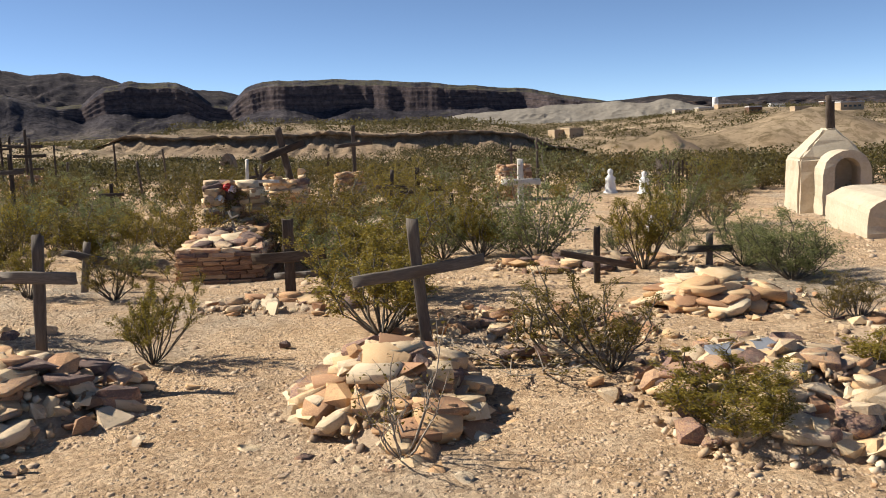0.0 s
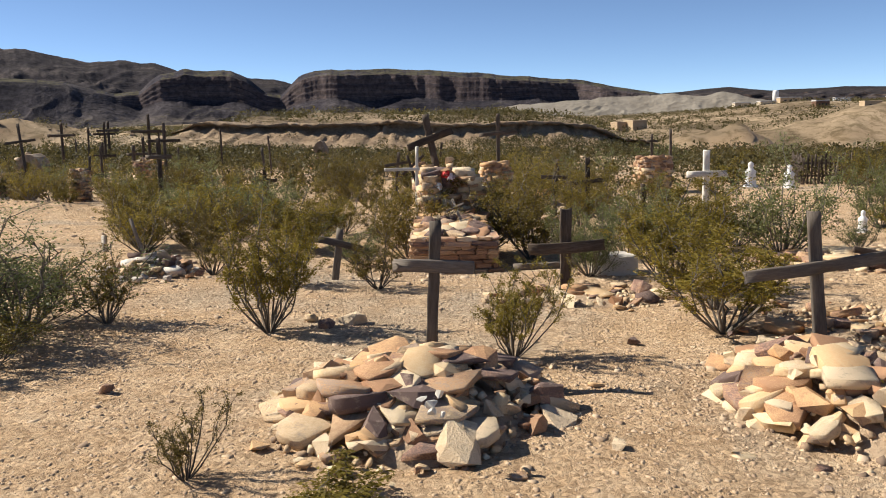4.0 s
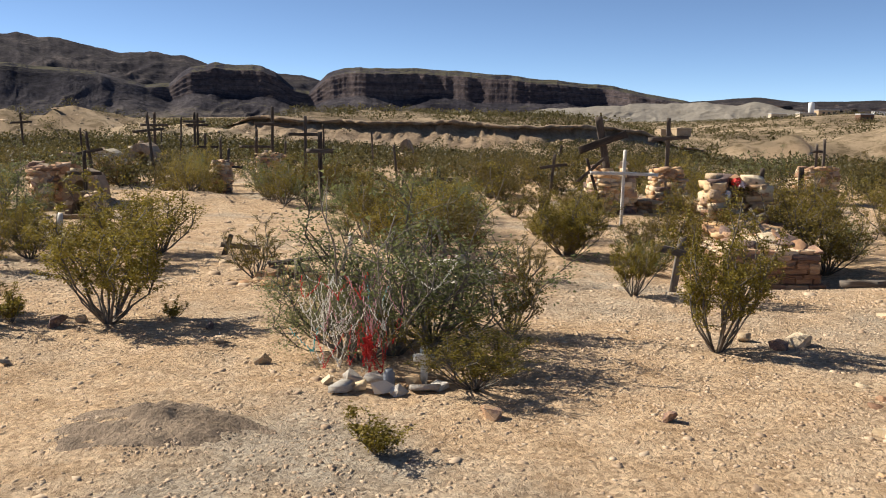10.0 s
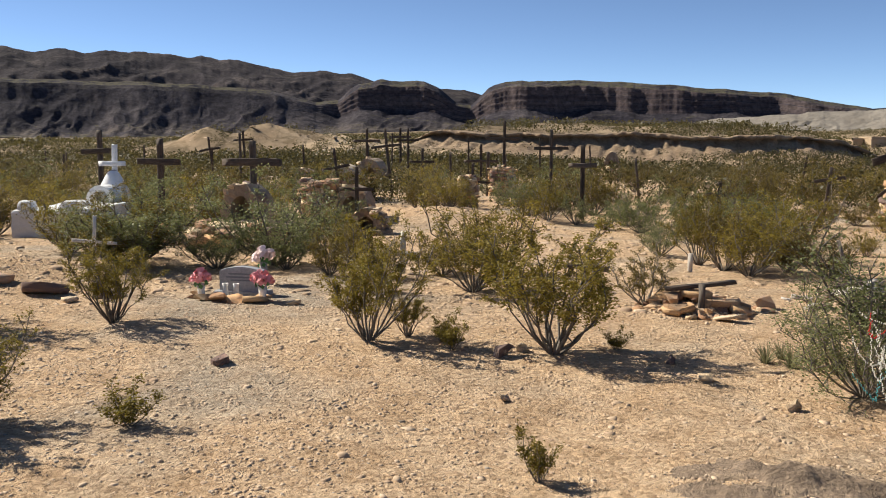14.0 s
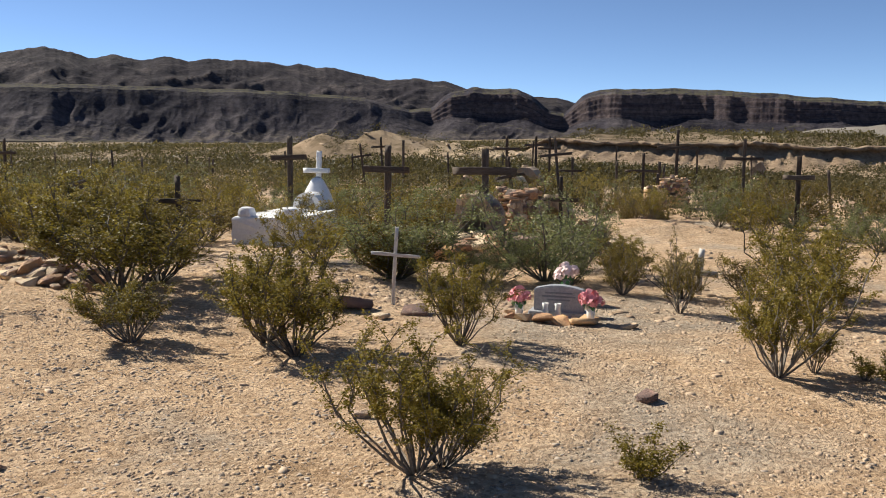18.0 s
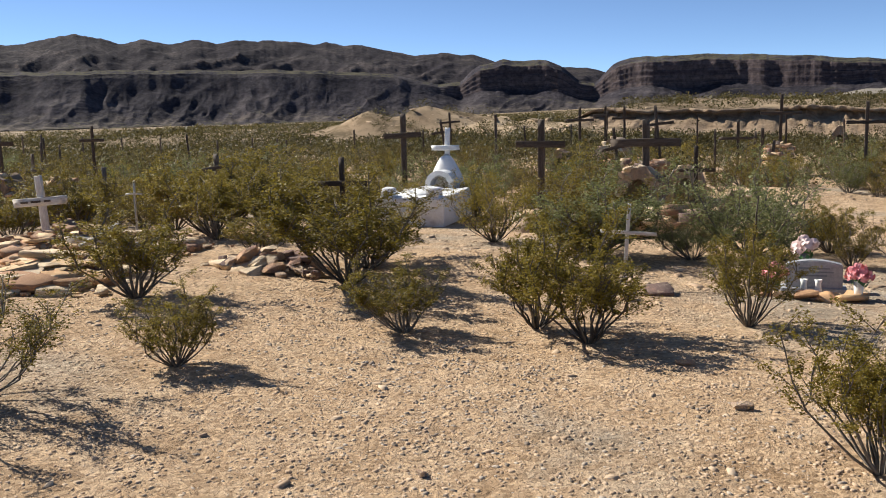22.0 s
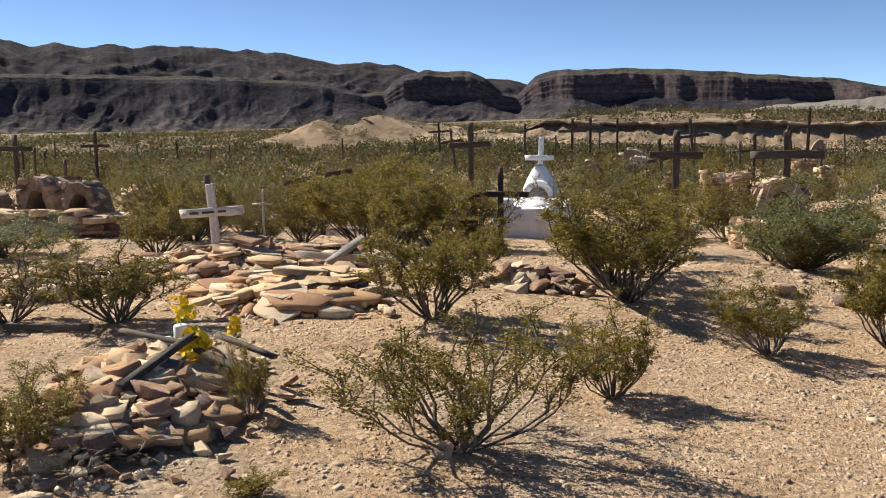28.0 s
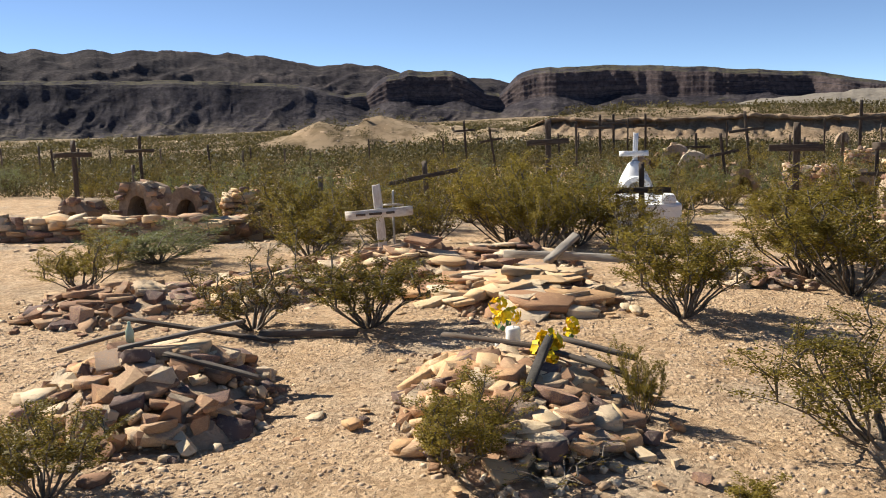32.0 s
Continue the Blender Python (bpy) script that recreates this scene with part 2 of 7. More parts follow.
def mesa_material(name, rock_c, slope_c, cap_c, fan_c=None):
    """Dark desert rock with distance haze in its colours: cliffs in fine level beds, blotched slopes, scrubby tops that
    can be lightened as sunlit, pale outwash at the foot.
    """
    m = bpy.data.materials.new(name)
    m.use_nodes = True
    nt = m.node_tree
    bsdf = nt.nodes["Principled BSDF"]
    geo = nt.nodes.new("ShaderNodeNewGeometry")
    vec = geo.outputs["Position"]
    mp = nt.nodes.new("ShaderNodeMapping")
    mp.inputs["Scale"].default_value = (0.10, 0.10, 2.6)
    nt.links.new(vec, mp.inputs["Vector"])
    strata = noise_node(nt, mp.outputs["Vector"], 0.05, 6, 0.65)
    blot = noise_node(nt, vec, 0.010, 7, 0.66, 0.4)
    speck = noise_node(nt, vec, 0.12, 5, 0.75)
    rock = ramp(nt, [(0.32, rock_c[0]), (0.5, rock_c[1]), (0.68, rock_c[2])])
    nt.links.new(strata.outputs["Fac"], rock.inputs["Fac"])
    slope = ramp(nt, [(0.36, slope_c[0]), (0.5, slope_c[1]), (0.64, slope_c[2])])
    nt.links.new(blot.outputs["Fac"], slope.inputs["Fac"])
    sx = nt.nodes.new("ShaderNodeSeparateXYZ")
    nt.links.new(geo.outputs["True Normal"], sx.inputs[0])
    flat = ramp(nt, [(0.50, (0, 0, 0)), (0.78, (1, 1, 1))])
    nt.links.new(sx.outputs["Z"], flat.inputs["Fac"])
    col = mixed(nt, rock.outputs["Color"], slope.outputs["Color"], flat.outputs["Color"])
    level = ramp(nt, [(0.955, (0, 0, 0)), (0.99, (1, 1, 1))])
    nt.links.new(sx.outputs["Z"], level.inputs["Fac"])
    # Level faces take cap_c; MESA's green tops carry their sunlit lightness in this colour.
    col = mixed(nt, col, cap_c, level.outputs["Color"])
    if fan_c:
        sp = nt.nodes.new("ShaderNodeSeparateXYZ")
        nt.links.new(vec, sp.inputs[0])
        mr = nt.nodes.new("ShaderNodeMapRange")
        mr.inputs["From Min"].default_value = 30
        mr.inputs["From Max"].default_value = 8
        nt.links.new(sp.outputs["Z"], mr.inputs["Value"])
        br = ramp(nt, [(0.46, (0, 0, 0)), (0.60, (1, 1, 1))])
        nt.links.new(noise_node(nt, vec, 0.016, 5, 0.7, 0.8).outputs["Fac"], br.inputs["Fac"])
        mu = nt.nodes.new("ShaderNodeMath")
        mu.operation = "MULTIPLY"
        nt.links.new(mr.outputs["Result"], mu.inputs[0])
        nt.links.new(br.outputs["Color"], mu.inputs[1])
        col = mixed(nt, col, fan_c, mu.outputs[0])
    sr = ramp(nt, [(0.38, (0.60, 0.60, 0.58)), (0.62, (1.22, 1.2, 1.16))])
    nt.links.new(speck.outputs["Fac"], sr.inputs["Fac"])
    col = mixed(nt, col, sr.outputs["Color"], 1.0, "MULTIPLY")
    nt.links.new(col, bsdf.inputs["Base Color"])
    bsdf.inputs["Roughness"].default_value = 1.0
    bsdf.inputs["Specular IOR Level"].default_value = 0.05
    bp = nt.nodes.new("ShaderNodeBump")
    bp.inputs["Strength"].default_value = 0.9
    bp.inputs["Distance"].default_value = 9.0
    nt.links.new(blot.outputs["Fac"], bp.inputs["Height"])
    nt.links.new(bp.outputs["Normal"], bsdf.inputs["Normal"])
    return m


SOIL = ground_material()
# Distance haze is put into these rock colours as a blue-purple tint.
MESA = mesa_material("hazed_mesa_rock", ((0.052, 0.041, 0.047), (0.080, 0.063, 0.066), (0.115, 0.088, 0.085)), ((0.026, 0.024, 0.032), (0.048, 0.043, 0.052), (0.088, 0.077, 0.083)),
                     (0.080, 0.072, 0.050), (0.135, 0.113, 0.102))
RIDGE = mesa_material("hazed_ridge_rock", ((0.050, 0.036, 0.034), (0.078, 0.056, 0.049), (0.115, 0.083, 0.069)), ((0.025, 0.022, 0.029), (0.048, 0.042, 0.048), (0.092, 0.077, 0.078)),
                      (0.034, 0.030, 0.030))
SANDSTONE = surface("sandstone", [(0.18, (0.17, 0.115, 0.10)), (0.30, (0.33, 0.195, 0.145)), (0.40, (0.53, 0.325, 0.18)), (0.50, (0.38, 0.28, 0.225)), (0.60, (0.56, 0.395, 0.24)), (0.8, (0.66, 0.51, 0.35))],
                    scale=0.9, fine=13, rough=0.92, bump=0.75, dist=0.015, tint=0.95, stain=((0.38, 0.29, 0.22), 2.5, 0.56, 0.74))
STONE_BITS = surface("small_stone_bits", [(0.2, (0.20, 0.14, 0.10)), (0.4, (0.42, 0.29, 0.18)), (0.6, (0.54, 0.40, 0.25)), (0.8, (0.64, 0.51, 0.36))],
                     scale=3, fine=50, rough=0.95, bump=0.3, dist=0.005, tint=0.8, island=True)
CREAM_STONE = surface("cream_sandstone", [(0.20, (0.36, 0.20, 0.115)), (0.38, (0.58, 0.355, 0.185)), (0.55, (0.58, 0.395, 0.225)), (0.7, (0.62, 0.465, 0.29)), (0.85, (0.67, 0.53, 0.36))],
                      scale=0.9, fine=13, rough=0.92, bump=0.55, dist=0.010, tint=0.8, stain=((0.42, 0.25, 0.14), 2.0, 0.58, 0.76))
CHALK = surface("chalky_stone", [(0.25, (0.34, 0.29, 0.25)), (0.5, (0.50, 0.45, 0.39)), (0.75, (0.66, 0.60, 0.53))], scale=2, fine=12, rough=0.92, bump=0.6, dist=0.01, tint=0.5)
RED_STONE = surface("layered_red_sandstone", [(0.25, (0.20, 0.11, 0.07)), (0.5, (0.36, 0.21, 0.125)), (0.75, (0.52, 0.36, 0.22))],
                    scale=5, fine=36, rough=0.9, bump=0.5, dist=0.012, tint=0.45, stretch=(1, 1, 4))
CHIPS = surface("gravel_chips", [(0.2, (0.31, 0.215, 0.145)), (0.38, (0.41, 0.29, 0.192)), (0.55, (0.48, 0.345, 0.23)), (0.7, (0.51, 0.375, 0.26)), (0.85, (0.55, 0.42, 0.30))],
                scale=3, fine=60, rough=0.95, bump=0.3, dist=0.005, tint=0.6, island=True)
GREY_CHIPS = surface("grey_gravel_chips", [(0.2, (0.17, 0.135, 0.105)), (0.4, (0.30, 0.24, 0.185)), (0.6, (0.38, 0.31, 0.245)), (0.8, (0.47, 0.39, 0.31))],
                     scale=3, fine=60, rough=0.95, bump=0.3, dist=0.005, tint=0.75, island=True)
DARK_CHIPS = surface("dark_gravel_chips", [(0.2, (0.15, 0.11, 0.08)), (0.5, (0.30, 0.22, 0.155)), (0.8, (0.50, 0.38, 0.27))],
                     scale=3, fine=60, rough=0.95, bump=0.3, dist=0.005, tint=0.75, island=True)
RUBBLE = surface("rubble_fill", [(0.3, (0.30, 0.21, 0.14)), (0.5, (0.44, 0.315, 0.21)), (0.7, (0.56, 0.42, 0.29))], scale=5, fine=40, bump=0.9, dist=0.03)
DARK_SOIL = surface("dark_soil", [(0.35, (0.13, 0.092, 0.064)), (0.5, (0.25, 0.18, 0.125)), (0.64, (0.42, 0.305, 0.205))], scale=5, fine=50, bump=0.9, dist=0.03)
GREY_WOOD = surface("weathered_grey_wood", [(0.25, (0.062, 0.050, 0.041)), (0.5, (0.125, 0.102, 0.085)), (0.75, (0.23, 0.195, 0.165))],
                    scale=5, fine=24, rough=0.85, bump=0.5, dist=0.006, stretch=(5, 5, 0.7), tint=0.25)
DARK_WOOD = surface("dark_weathered_wood", [(0.25, (0.030, 0.022, 0.017)), (0.5, (0.075, 0.055, 0.042)), (0.78, (0.16, 0.125, 0.10))],
                    scale=5, fine=24, rough=0.85, bump=0.5, dist=0.006, stretch=(5, 5, 0.7), tint=0.25)
LIGHT_WOOD = surface("bleached_grey_wood", [(0.25, (0.17, 0.145, 0.12)), (0.5, (0.28, 0.245, 0.21)), (0.75, (0.40, 0.36, 0.31))],
                     scale=5, fine=24, rough=0.85, bump=0.5, dist=0.006, stretch=(5, 5, 0.7))
PALE_WOOD = surface("flaking_white_wood", [(0.3, (0.34, 0.29, 0.24)), (0.5, (0.58, 0.53, 0.47)), (0.7, (0.74, 0.70, 0.64))],
                    scale=6, fine=26, rough=0.8, bump=0.4, dist=0.005, stretch=(4, 4, 0.8), stain=((0.22, 0.18, 0.15), 5, 0.58, 0.7))
SCRUB = leafy("dull_scrub_leaves", [(0.0, (0.040, 0.034, 0.012)), (0.4, (0.076, 0.064, 0.022)), (0.8, (0.118, 0.096, 0.035)), (1.0, (0.168, 0.134, 0.057))])
WHITE_WASH = surface("whitewash", [(0.3, (0.66, 0.64, 0.62)), (0.6, (0.82, 0.81, 0.80))], scale=2.5, fine=30, rough=0.85, bump=0.25, dist=0.008,
                     stain=((0.55, 0.49, 0.43), 3.2, 0.60, 0.78))
PLASTER = surface("cream_plaster", [(0.3, (0.40, 0.325, 0.235)), (0.5, (0.49, 0.405, 0.30)), (0.7, (0.56, 0.475, 0.36))], scale=2.2, fine=26, rough=0.9,
                  bump=0.35, dist=0.012, stain=((0.40, 0.30, 0.20), 3.0, 0.57, 0.75))
PINK_PLASTER = surface("pinkish_plaster", [(0.3, (0.34, 0.235, 0.165)), (0.5, (0.44, 0.32, 0.23)), (0.7, (0.52, 0.40, 0.30))], scale=3, fine=20, rough=0.95, bump=0.6, dist=0.02, stain=((0.30, 0.19, 0.13), 4, 0.54, 0.7))
GREY_PLASTER = surface("grey_brown_plaster", [(0.3, (0.16, 0.11, 0.075)), (0.5, (0.26, 0.185, 0.125)), (0.7, (0.37, 0.275, 0.195))], scale=3, fine=26,
                       rough=0.95, bump=0.6, dist=0.02, tint=0.3, stain=((0.42, 0.33, 0.24), 4, 0.55, 0.7))
GRANITE = surface("grey_granite", [(0.3, (0.22, 0.22, 0.23)), (0.5, (0.33, 0.33, 0.34)), (0.7, (0.44, 0.44, 0.45))], scale=30, fine=160, rough=0.5, bump=0.08, dist=0.002)
CHARRED = surface("charred_rock", [(0.3, (0.03, 0.026, 0.024)), (0.6, (0.08, 0.07, 0.06))], scale=8, fine=50, bump=0.6, dist=0.01)
BARK = surface("grey_bark", [(0.3, (0.060, 0.048, 0.038)), (0.5, (0.13, 0.108, 0.088)), (0.75, (0.25, 0.215, 0.18))], scale=8, fine=70, bump=0.3, dist=0.003, tint=0.2)
DRY_TWIG = surface("dry_twigs", [(0.3, (0.16, 0.125, 0.095)), (0.6, (0.30, 0.25, 0.20))], scale=8, fine=60, bump=0.2, dist=0.003)
CREOSOTE = leafy("creosote_leaves", [(0.0, (0.090, 0.068, 0.011)), (0.35, (0.171, 0.131, 0.019)), (0.7, (0.248, 0.189, 0.031)), (1.0, (0.341, 0.257, 0.053))])
OLIVE = leafy("yellowish_creosote_leaves", [(0.0, (0.078, 0.055, 0.011)), (0.4, (0.132, 0.095, 0.017)), (0.8, (0.179, 0.131, 0.025)), (1.0, (0.235, 0.171, 0.042))])
BLADE = leafy("stiff_grass_blades", [(0.0, (0.10, 0.10, 0.045)), (0.5, (0.20, 0.19, 0.095)), (1.0, (0.33, 0.30, 0.18))])
GREYGREEN = leafy("grey_green_leaves", [(0.0, (0.083, 0.090, 0.031)), (0.4, (0.150, 0.160, 0.059)), (0.75, (0.215, 0.224, 0.091)), (1.0, (0.299, 0.299, 0.140))])


def plain(name, col, rough=0.6):
    c = [min(1.0, v * 1.15) for v in col]
    return surface(name, [(0.35, [v * 0.8 for v in col]), (0.65, c)], scale=14, fine=90, rough=rough, bump=0.15, dist=0.004)


PINK = plain("pink_silk", (0.82, 0.33, 0.34))
BLUSH = plain("faded_pink_silk", (0.86, 0.68, 0.64))
YELLOW = plain("yellow_silk", (0.90, 0.62, 0.02))
LEAF_GREEN = plain("artificial_leaf_green", (0.10, 0.22, 0.08))
RED = plain("red_cloth", (0.55, 0.035, 0.03))
WAX = plain("white_wax", (0.84, 0.82, 0.77), 0.45)
BONE = plain("bone_white", (0.55, 0.51, 0.45))
BLUE_GREY = plain("blue_grey_slate", (0.19, 0.20, 0.225))
TURQUOISE = plain("turquoise_beads", (0.10, 0.42, 0.42), 0.3)
ROSE_BEADS = plain("rose_beads", (0.55, 0.28, 0.30), 0.3)
PEARL = plain("pearl_beads", (0.72, 0.68, 0.60), 0.3)
GREEN_BEADS = plain("pale_green_beads", (0.38, 0.48, 0.36), 0.3)
GLASS_DARK = plain("dark_glass", (0.03, 0.035, 0.04), 0.15)
BANK = surface("crumbling_earth_bank", [(0.3, (0.13, 0.088, 0.055)), (0.45, (0.24, 0.165, 0.105)), (0.58, (0.34, 0.245, 0.16)), (0.72, (0.46, 0.345, 0.235))], scale=0.55, fine=3.0, rough=1.0, bump=0.9, dist=0.25)
ADOBE = surface("adobe", [(0.3, (0.34, 0.24, 0.15)), (0.7, (0.48, 0.36, 0.24))], scale=1.0, fine=8, bump=0.4, dist=0.03)
TAILINGS = surface("pale_tailings", [(0.3, (0.15, 0.125, 0.10)), (0.5, (0.21, 0.182, 0.15)), (0.7, (0.27, 0.238, 0.20))], scale=0.06, fine=0.4, bump=0.5, dist=1.0)
ROOF_TIN = plain("tin_roof", (0.45, 0.42, 0.40))
RUST = plain("rusty_iron", (0.13, 0.07, 0.045), 0.7)


# ---- mesh helpers ----
def mesh_of(name, V, F, mat=None, smooth=False):
    """A mesh from an array of points and an array of faces that all have the same number of corners."""
    V = np.asarray(V, dtype=np.float32)
    F = np.asarray(F, dtype=np.int32)
    me = bpy.data.meshes.new(name)
    me.vertices.add(len(V))
    me.vertices.foreach_set("co", V.ravel())
    me.loops.add(F.size)
    me.loops.foreach_set("vertex_index", F.ravel())
    me.polygons.add(len(F))
    me.polygons.foreach_set("loop_start", np.arange(0, F.size, F.shape[1], dtype=np.int32))
    if smooth:
        me.polygons.foreach_set("use_smooth", np.ones(len(F), dtype=bool))
    me.update(calc_edges=True)
    me.validate()
    if mat:
        me.materials.append(mat)
    return me


def bm_mesh(name, bm, mat=None, smooth=False):
    me = bpy.data.meshes.new(name)
    bmesh.ops.recalc_face_normals(bm, faces=bm.faces)
    for f in bm.faces:
        f.smooth = smooth
    bm.to_mesh(me)
    bm.free()
    if mat:
        me.materials.append(mat)
    return me


def part(name, data, material, parent, label="", m=None):
    """ONE mesh object under a thing or a part; data is a bmesh or a mesh."""
    if isinstance(data, bmesh.types.BMesh):
        data = bm_mesh(name, data)
    if material and not data.materials:
        data.materials.append(material)
    ob = new(name, data)
    ob.parent = parent
    if m is not None:
        ob.matrix_basis = m
    if label:
        tagged(ob, label)
    return ob


def thing(name, label, category, m, group="", kind=""):
    ob = new(name)
    ob.empty_display_size = 0.2
    ob.matrix_basis = m
    return tagged(ob, label, category, group, kind)


def vnoise(x, y, seed=0):
    xi, yi = np.floor(x), np.floor(y)
    fx, fy = x - xi, y - yi
    fx, fy = fx * fx * (3 - 2 * fx), fy * fy * (3 - 2 * fy)

    def h(a, b):
        s = np.sin(a * 127.1 + b * 311.7 + seed * 74.7) * 43758.5453
        return s - np.floor(s)

    return (h(xi, yi) * (1 - fx) + h(xi + 1, yi) * fx) * (1 - fy) + (h(xi, yi + 1) * (1 - fx) + h(xi + 1, yi + 1) * fx) * fy


def fbm(x, y, octaves=4, seed=0):
    x, y = np.asarray(x, dtype=float), np.asarray(y, dtype=float)
    total, amp, norm = 0.0, 1.0, 0.0
    for i in range(octaves):
        total = total + amp * vnoise(x * 2**i + 17 * i, y * 2**i - 9 * i, seed + i)
        norm += amp
        amp *= 0.5
    return total / norm


def ss(a, b, x):
    t = np.clip((x - a) / (b - a), 0, 1)
    return t * t * (3 - 2 * t)


def dome(x, y, cx, cy, rx, ry, h):
    return h * np.exp(-(((x - cx) / rx) ** 2 + ((y - cy) / ry) ** 2))


def scarp_line(x):
    """The y of the cut bank across the wash."""
    x = np.asarray(x, dtype=float)
    return 84 + 7 * np.sin(x * 0.045) + 3.5 + 3.0 * (fbm(x * 0.16, x * 0, 5, 31) - 0.5) + 0.25 * np.maximum(0, x)


def knolls(x, y):
    """Bare tan hills beyond the wash."""
    rill = 0.8 + 0.4 * fbm(x * 0.5, y * 0.2, 3, 43)
    return rill * (dome(x, y, 24.8, 96, 3.8, 6, 3.4) + dome(x, y, 19.6, 96, 4.2, 6, 2.2) + dome(x, y, 56, 132, 8, 9, 4.0) + dome(x, y, 47, 126, 6, 8, 1.8))


def ground_z(x, y):
    """The lie of the land: a level graveyard, a wash behind it, a scarp at 85 m, then plains that rise to the mesas."""
    x, y = np.asarray(x, dtype=float), np.asarray(y, dtype=float)
    z = 0.235 + 0.18 * (1 - ss(-15.5, -11.5, x)) * (1 - ss(7, 12, y)) - 0.17 * ss(8, 15, y)
    near = 1 - ss(20, 45, y)
    z = z + near * (0.07 * (fbm(x * 0.7, y * 0.7, 3, 3) - 0.5) + 0.035 * (fbm(x * 3.1, y * 3.1, 3, 8) - 0.5))
    z = z + dome(x, y, -6.17, 4.13, 0.38, 0.24, 0.07) + dome(x, y, -10.7, 16.3, 1.5, 0.8, 0.28) + dome(x, y, -12.7, 7.9, 0.9, 0.6, 0.14)
    z = z + dome(x, y, -9.3, 13.0, 2.0, 1.2, 0.08) + dome(x, y, -14.4, 6.2, 0.8, 0.5, 0.06) + dome(x, y, -2.3, 9.4, 1.3, 0.9, -0.15)
    # wash and its rough far slopes
    rough = ss(24, 60, y)
    z = z + rough * (0.9 * (fbm(x * 0.22, y * 0.28, 4, 25) - 0.5) + 1.8 * (fbm(x * 0.055, y * 0.07, 4, 21) - 0.55) - 0.2 - 0.5 * ss(-32, -8, x) - 1.5 * ss(2, 26, x) - 1.4 * ss(2, 26, x) * (1 - ss(105, 160, y)))
    z = z + knolls(x, y)
    # scarp
    edge = y - scarp_line(x)
    bank = ss(-35, -27, x) * (1 - 0.95 * ss(4, 18, x))
    z = z + bank * (1.2 * ss(3.0, 7.5, edge) + 0.5 * ss(-11, 0, edge)) + 0.9 * ss(-52, -22, x) * ss(2, 30, edge)
    z = z + 0.7 * ss(60, 130, y) + 0.0125 * np.maximum(0, y - 130) * (0.25 + 0.75 * ss(-0.7, -0.05, x / np.maximum(y, 1)))
    z = z + np.minimum(4.0, 0.045 * np.maximum(0, y - 118)) * ss(0.12, 0.34, x / np.maximum(y, 1))
    # badland knolls
    kn = dome(x, y, -47, 74, 6.5, 5, 1.0) + dome(x, y, -37, 76, 9, 5, 0.75) + dome(x, y, -28, 70, 8, 4, 0.45)
    rill = 1 - np.abs(2 * fbm(x * 0.42 + y * 0.1, y * 0.16, 3, 41) - 1)
    return z + kn * (0.75 + 1.9 * rill)


def gz(x, y):
    return float(ground_z(x, y))


def spaced(lo, hi, step, a, b, growth):
    """Coordinates from a to b that are evenly spaced from lo to hi and grow outside."""
    mid = list(np.arange(lo, hi + 1e-6, step))
    up, s = [], step
    v = hi
    while v < b:
        s = min(s * growth, 250)
        v += s
        up.append(v)
    down, s = [], step
    v = lo
    while v > a:
        s = min(s * growth, 250)
        v -= s
        down.append(v)
    return np.array(down[::-1] + mid + up)


# ---- ground, one sheet to the horizon ----
gx = spaced(-24, 8, 0.13, -4500, 4500, 1.045)
gy = spaced(0.5, 18, 0.12, -600, 4800, 1.022)
GX, GY = np.meshgrid(gx, gy)
nx, ny = len(gx), len(gy)
idx = np.arange(nx * ny).reshape(ny, nx)
quads = np.stack([idx[:-1, :-1], idx[:-1, 1:], idx[1:, 1:], idx[1:, :-1]], -1).reshape(-1, 4)
ground = new("ground", mesh_of("ground", np.stack([GX, GY, ground_z(GX, GY)], -1).reshape(-1, 3), quads, SOIL, True))
tagged(ground, "pale tan desert ground strewn with stone chips", "ground", kind="structure")


# ---- undercut bank along the wash ----
bx = np.arange(-33, 16, 0.2)
by = scarp_line(bx)
zlo, zhi = ground_z(bx, by - 3.5), ground_z(bx, by + 9.0) + 0.05
rows_ = []
for off, k, jit in ((-6.5, -0.16, 0.2), (-4.4, 0.04, 0.5), (-3.0, 0.18, 0.6), (-1.9, 0.34, 0.6), (-0.9, 0.50, 0.5), (-0.2, 0.66, 0.6), (0.25, 0.80, 0.45), (0.3, 0.85, 0.4), (-0.6, 0.87, 0.4), (-0.7, 0.98, 0.4), (-0.3, 1.03, 0.3), (2.2, 1.04, 0.2), (9.5, 1.0, 0.0)):
    o = off + jit * 1.0 * (fbm(bx * 0.45, bx * 0 + k * 1.2, 4, 51) - 0.5) + jit * 2.4 * (fbm(bx * 1.9, bx * 0 + k * 3, 3, 53) - 0.5)
    rows_.append(np.stack([bx, by + o, zlo + (zhi - zlo) * k + 0.8 * jit * (fbm(bx * 1.7, bx * 0 + k * 5, 3, 55) - 0.5)], -1))
rows_ = np.stack(rows_)
ii = np.arange(rows_.shape[0] * len(bx)).reshape(rows_.shape[0], len(bx))
bank_ob = new("wash_bank", mesh_of("wash_bank", rows_.reshape(-1, 3), np.stack([ii[:-1, :-1], ii[:-1, 1:], ii[1:, 1:], ii[1:, :-1]], -1).reshape(-1, 4), BANK))
tagged(bank_ob, "crumbling undercut brown earth bank across the wash", "bank", kind="structure")


# ---- mesas and far hills ----
def interp(a, table):
    return np.interp(a, [p for p, _ in table], [v for _, v in table])


EYE0 = (-7.0, 0.0, 1.6)


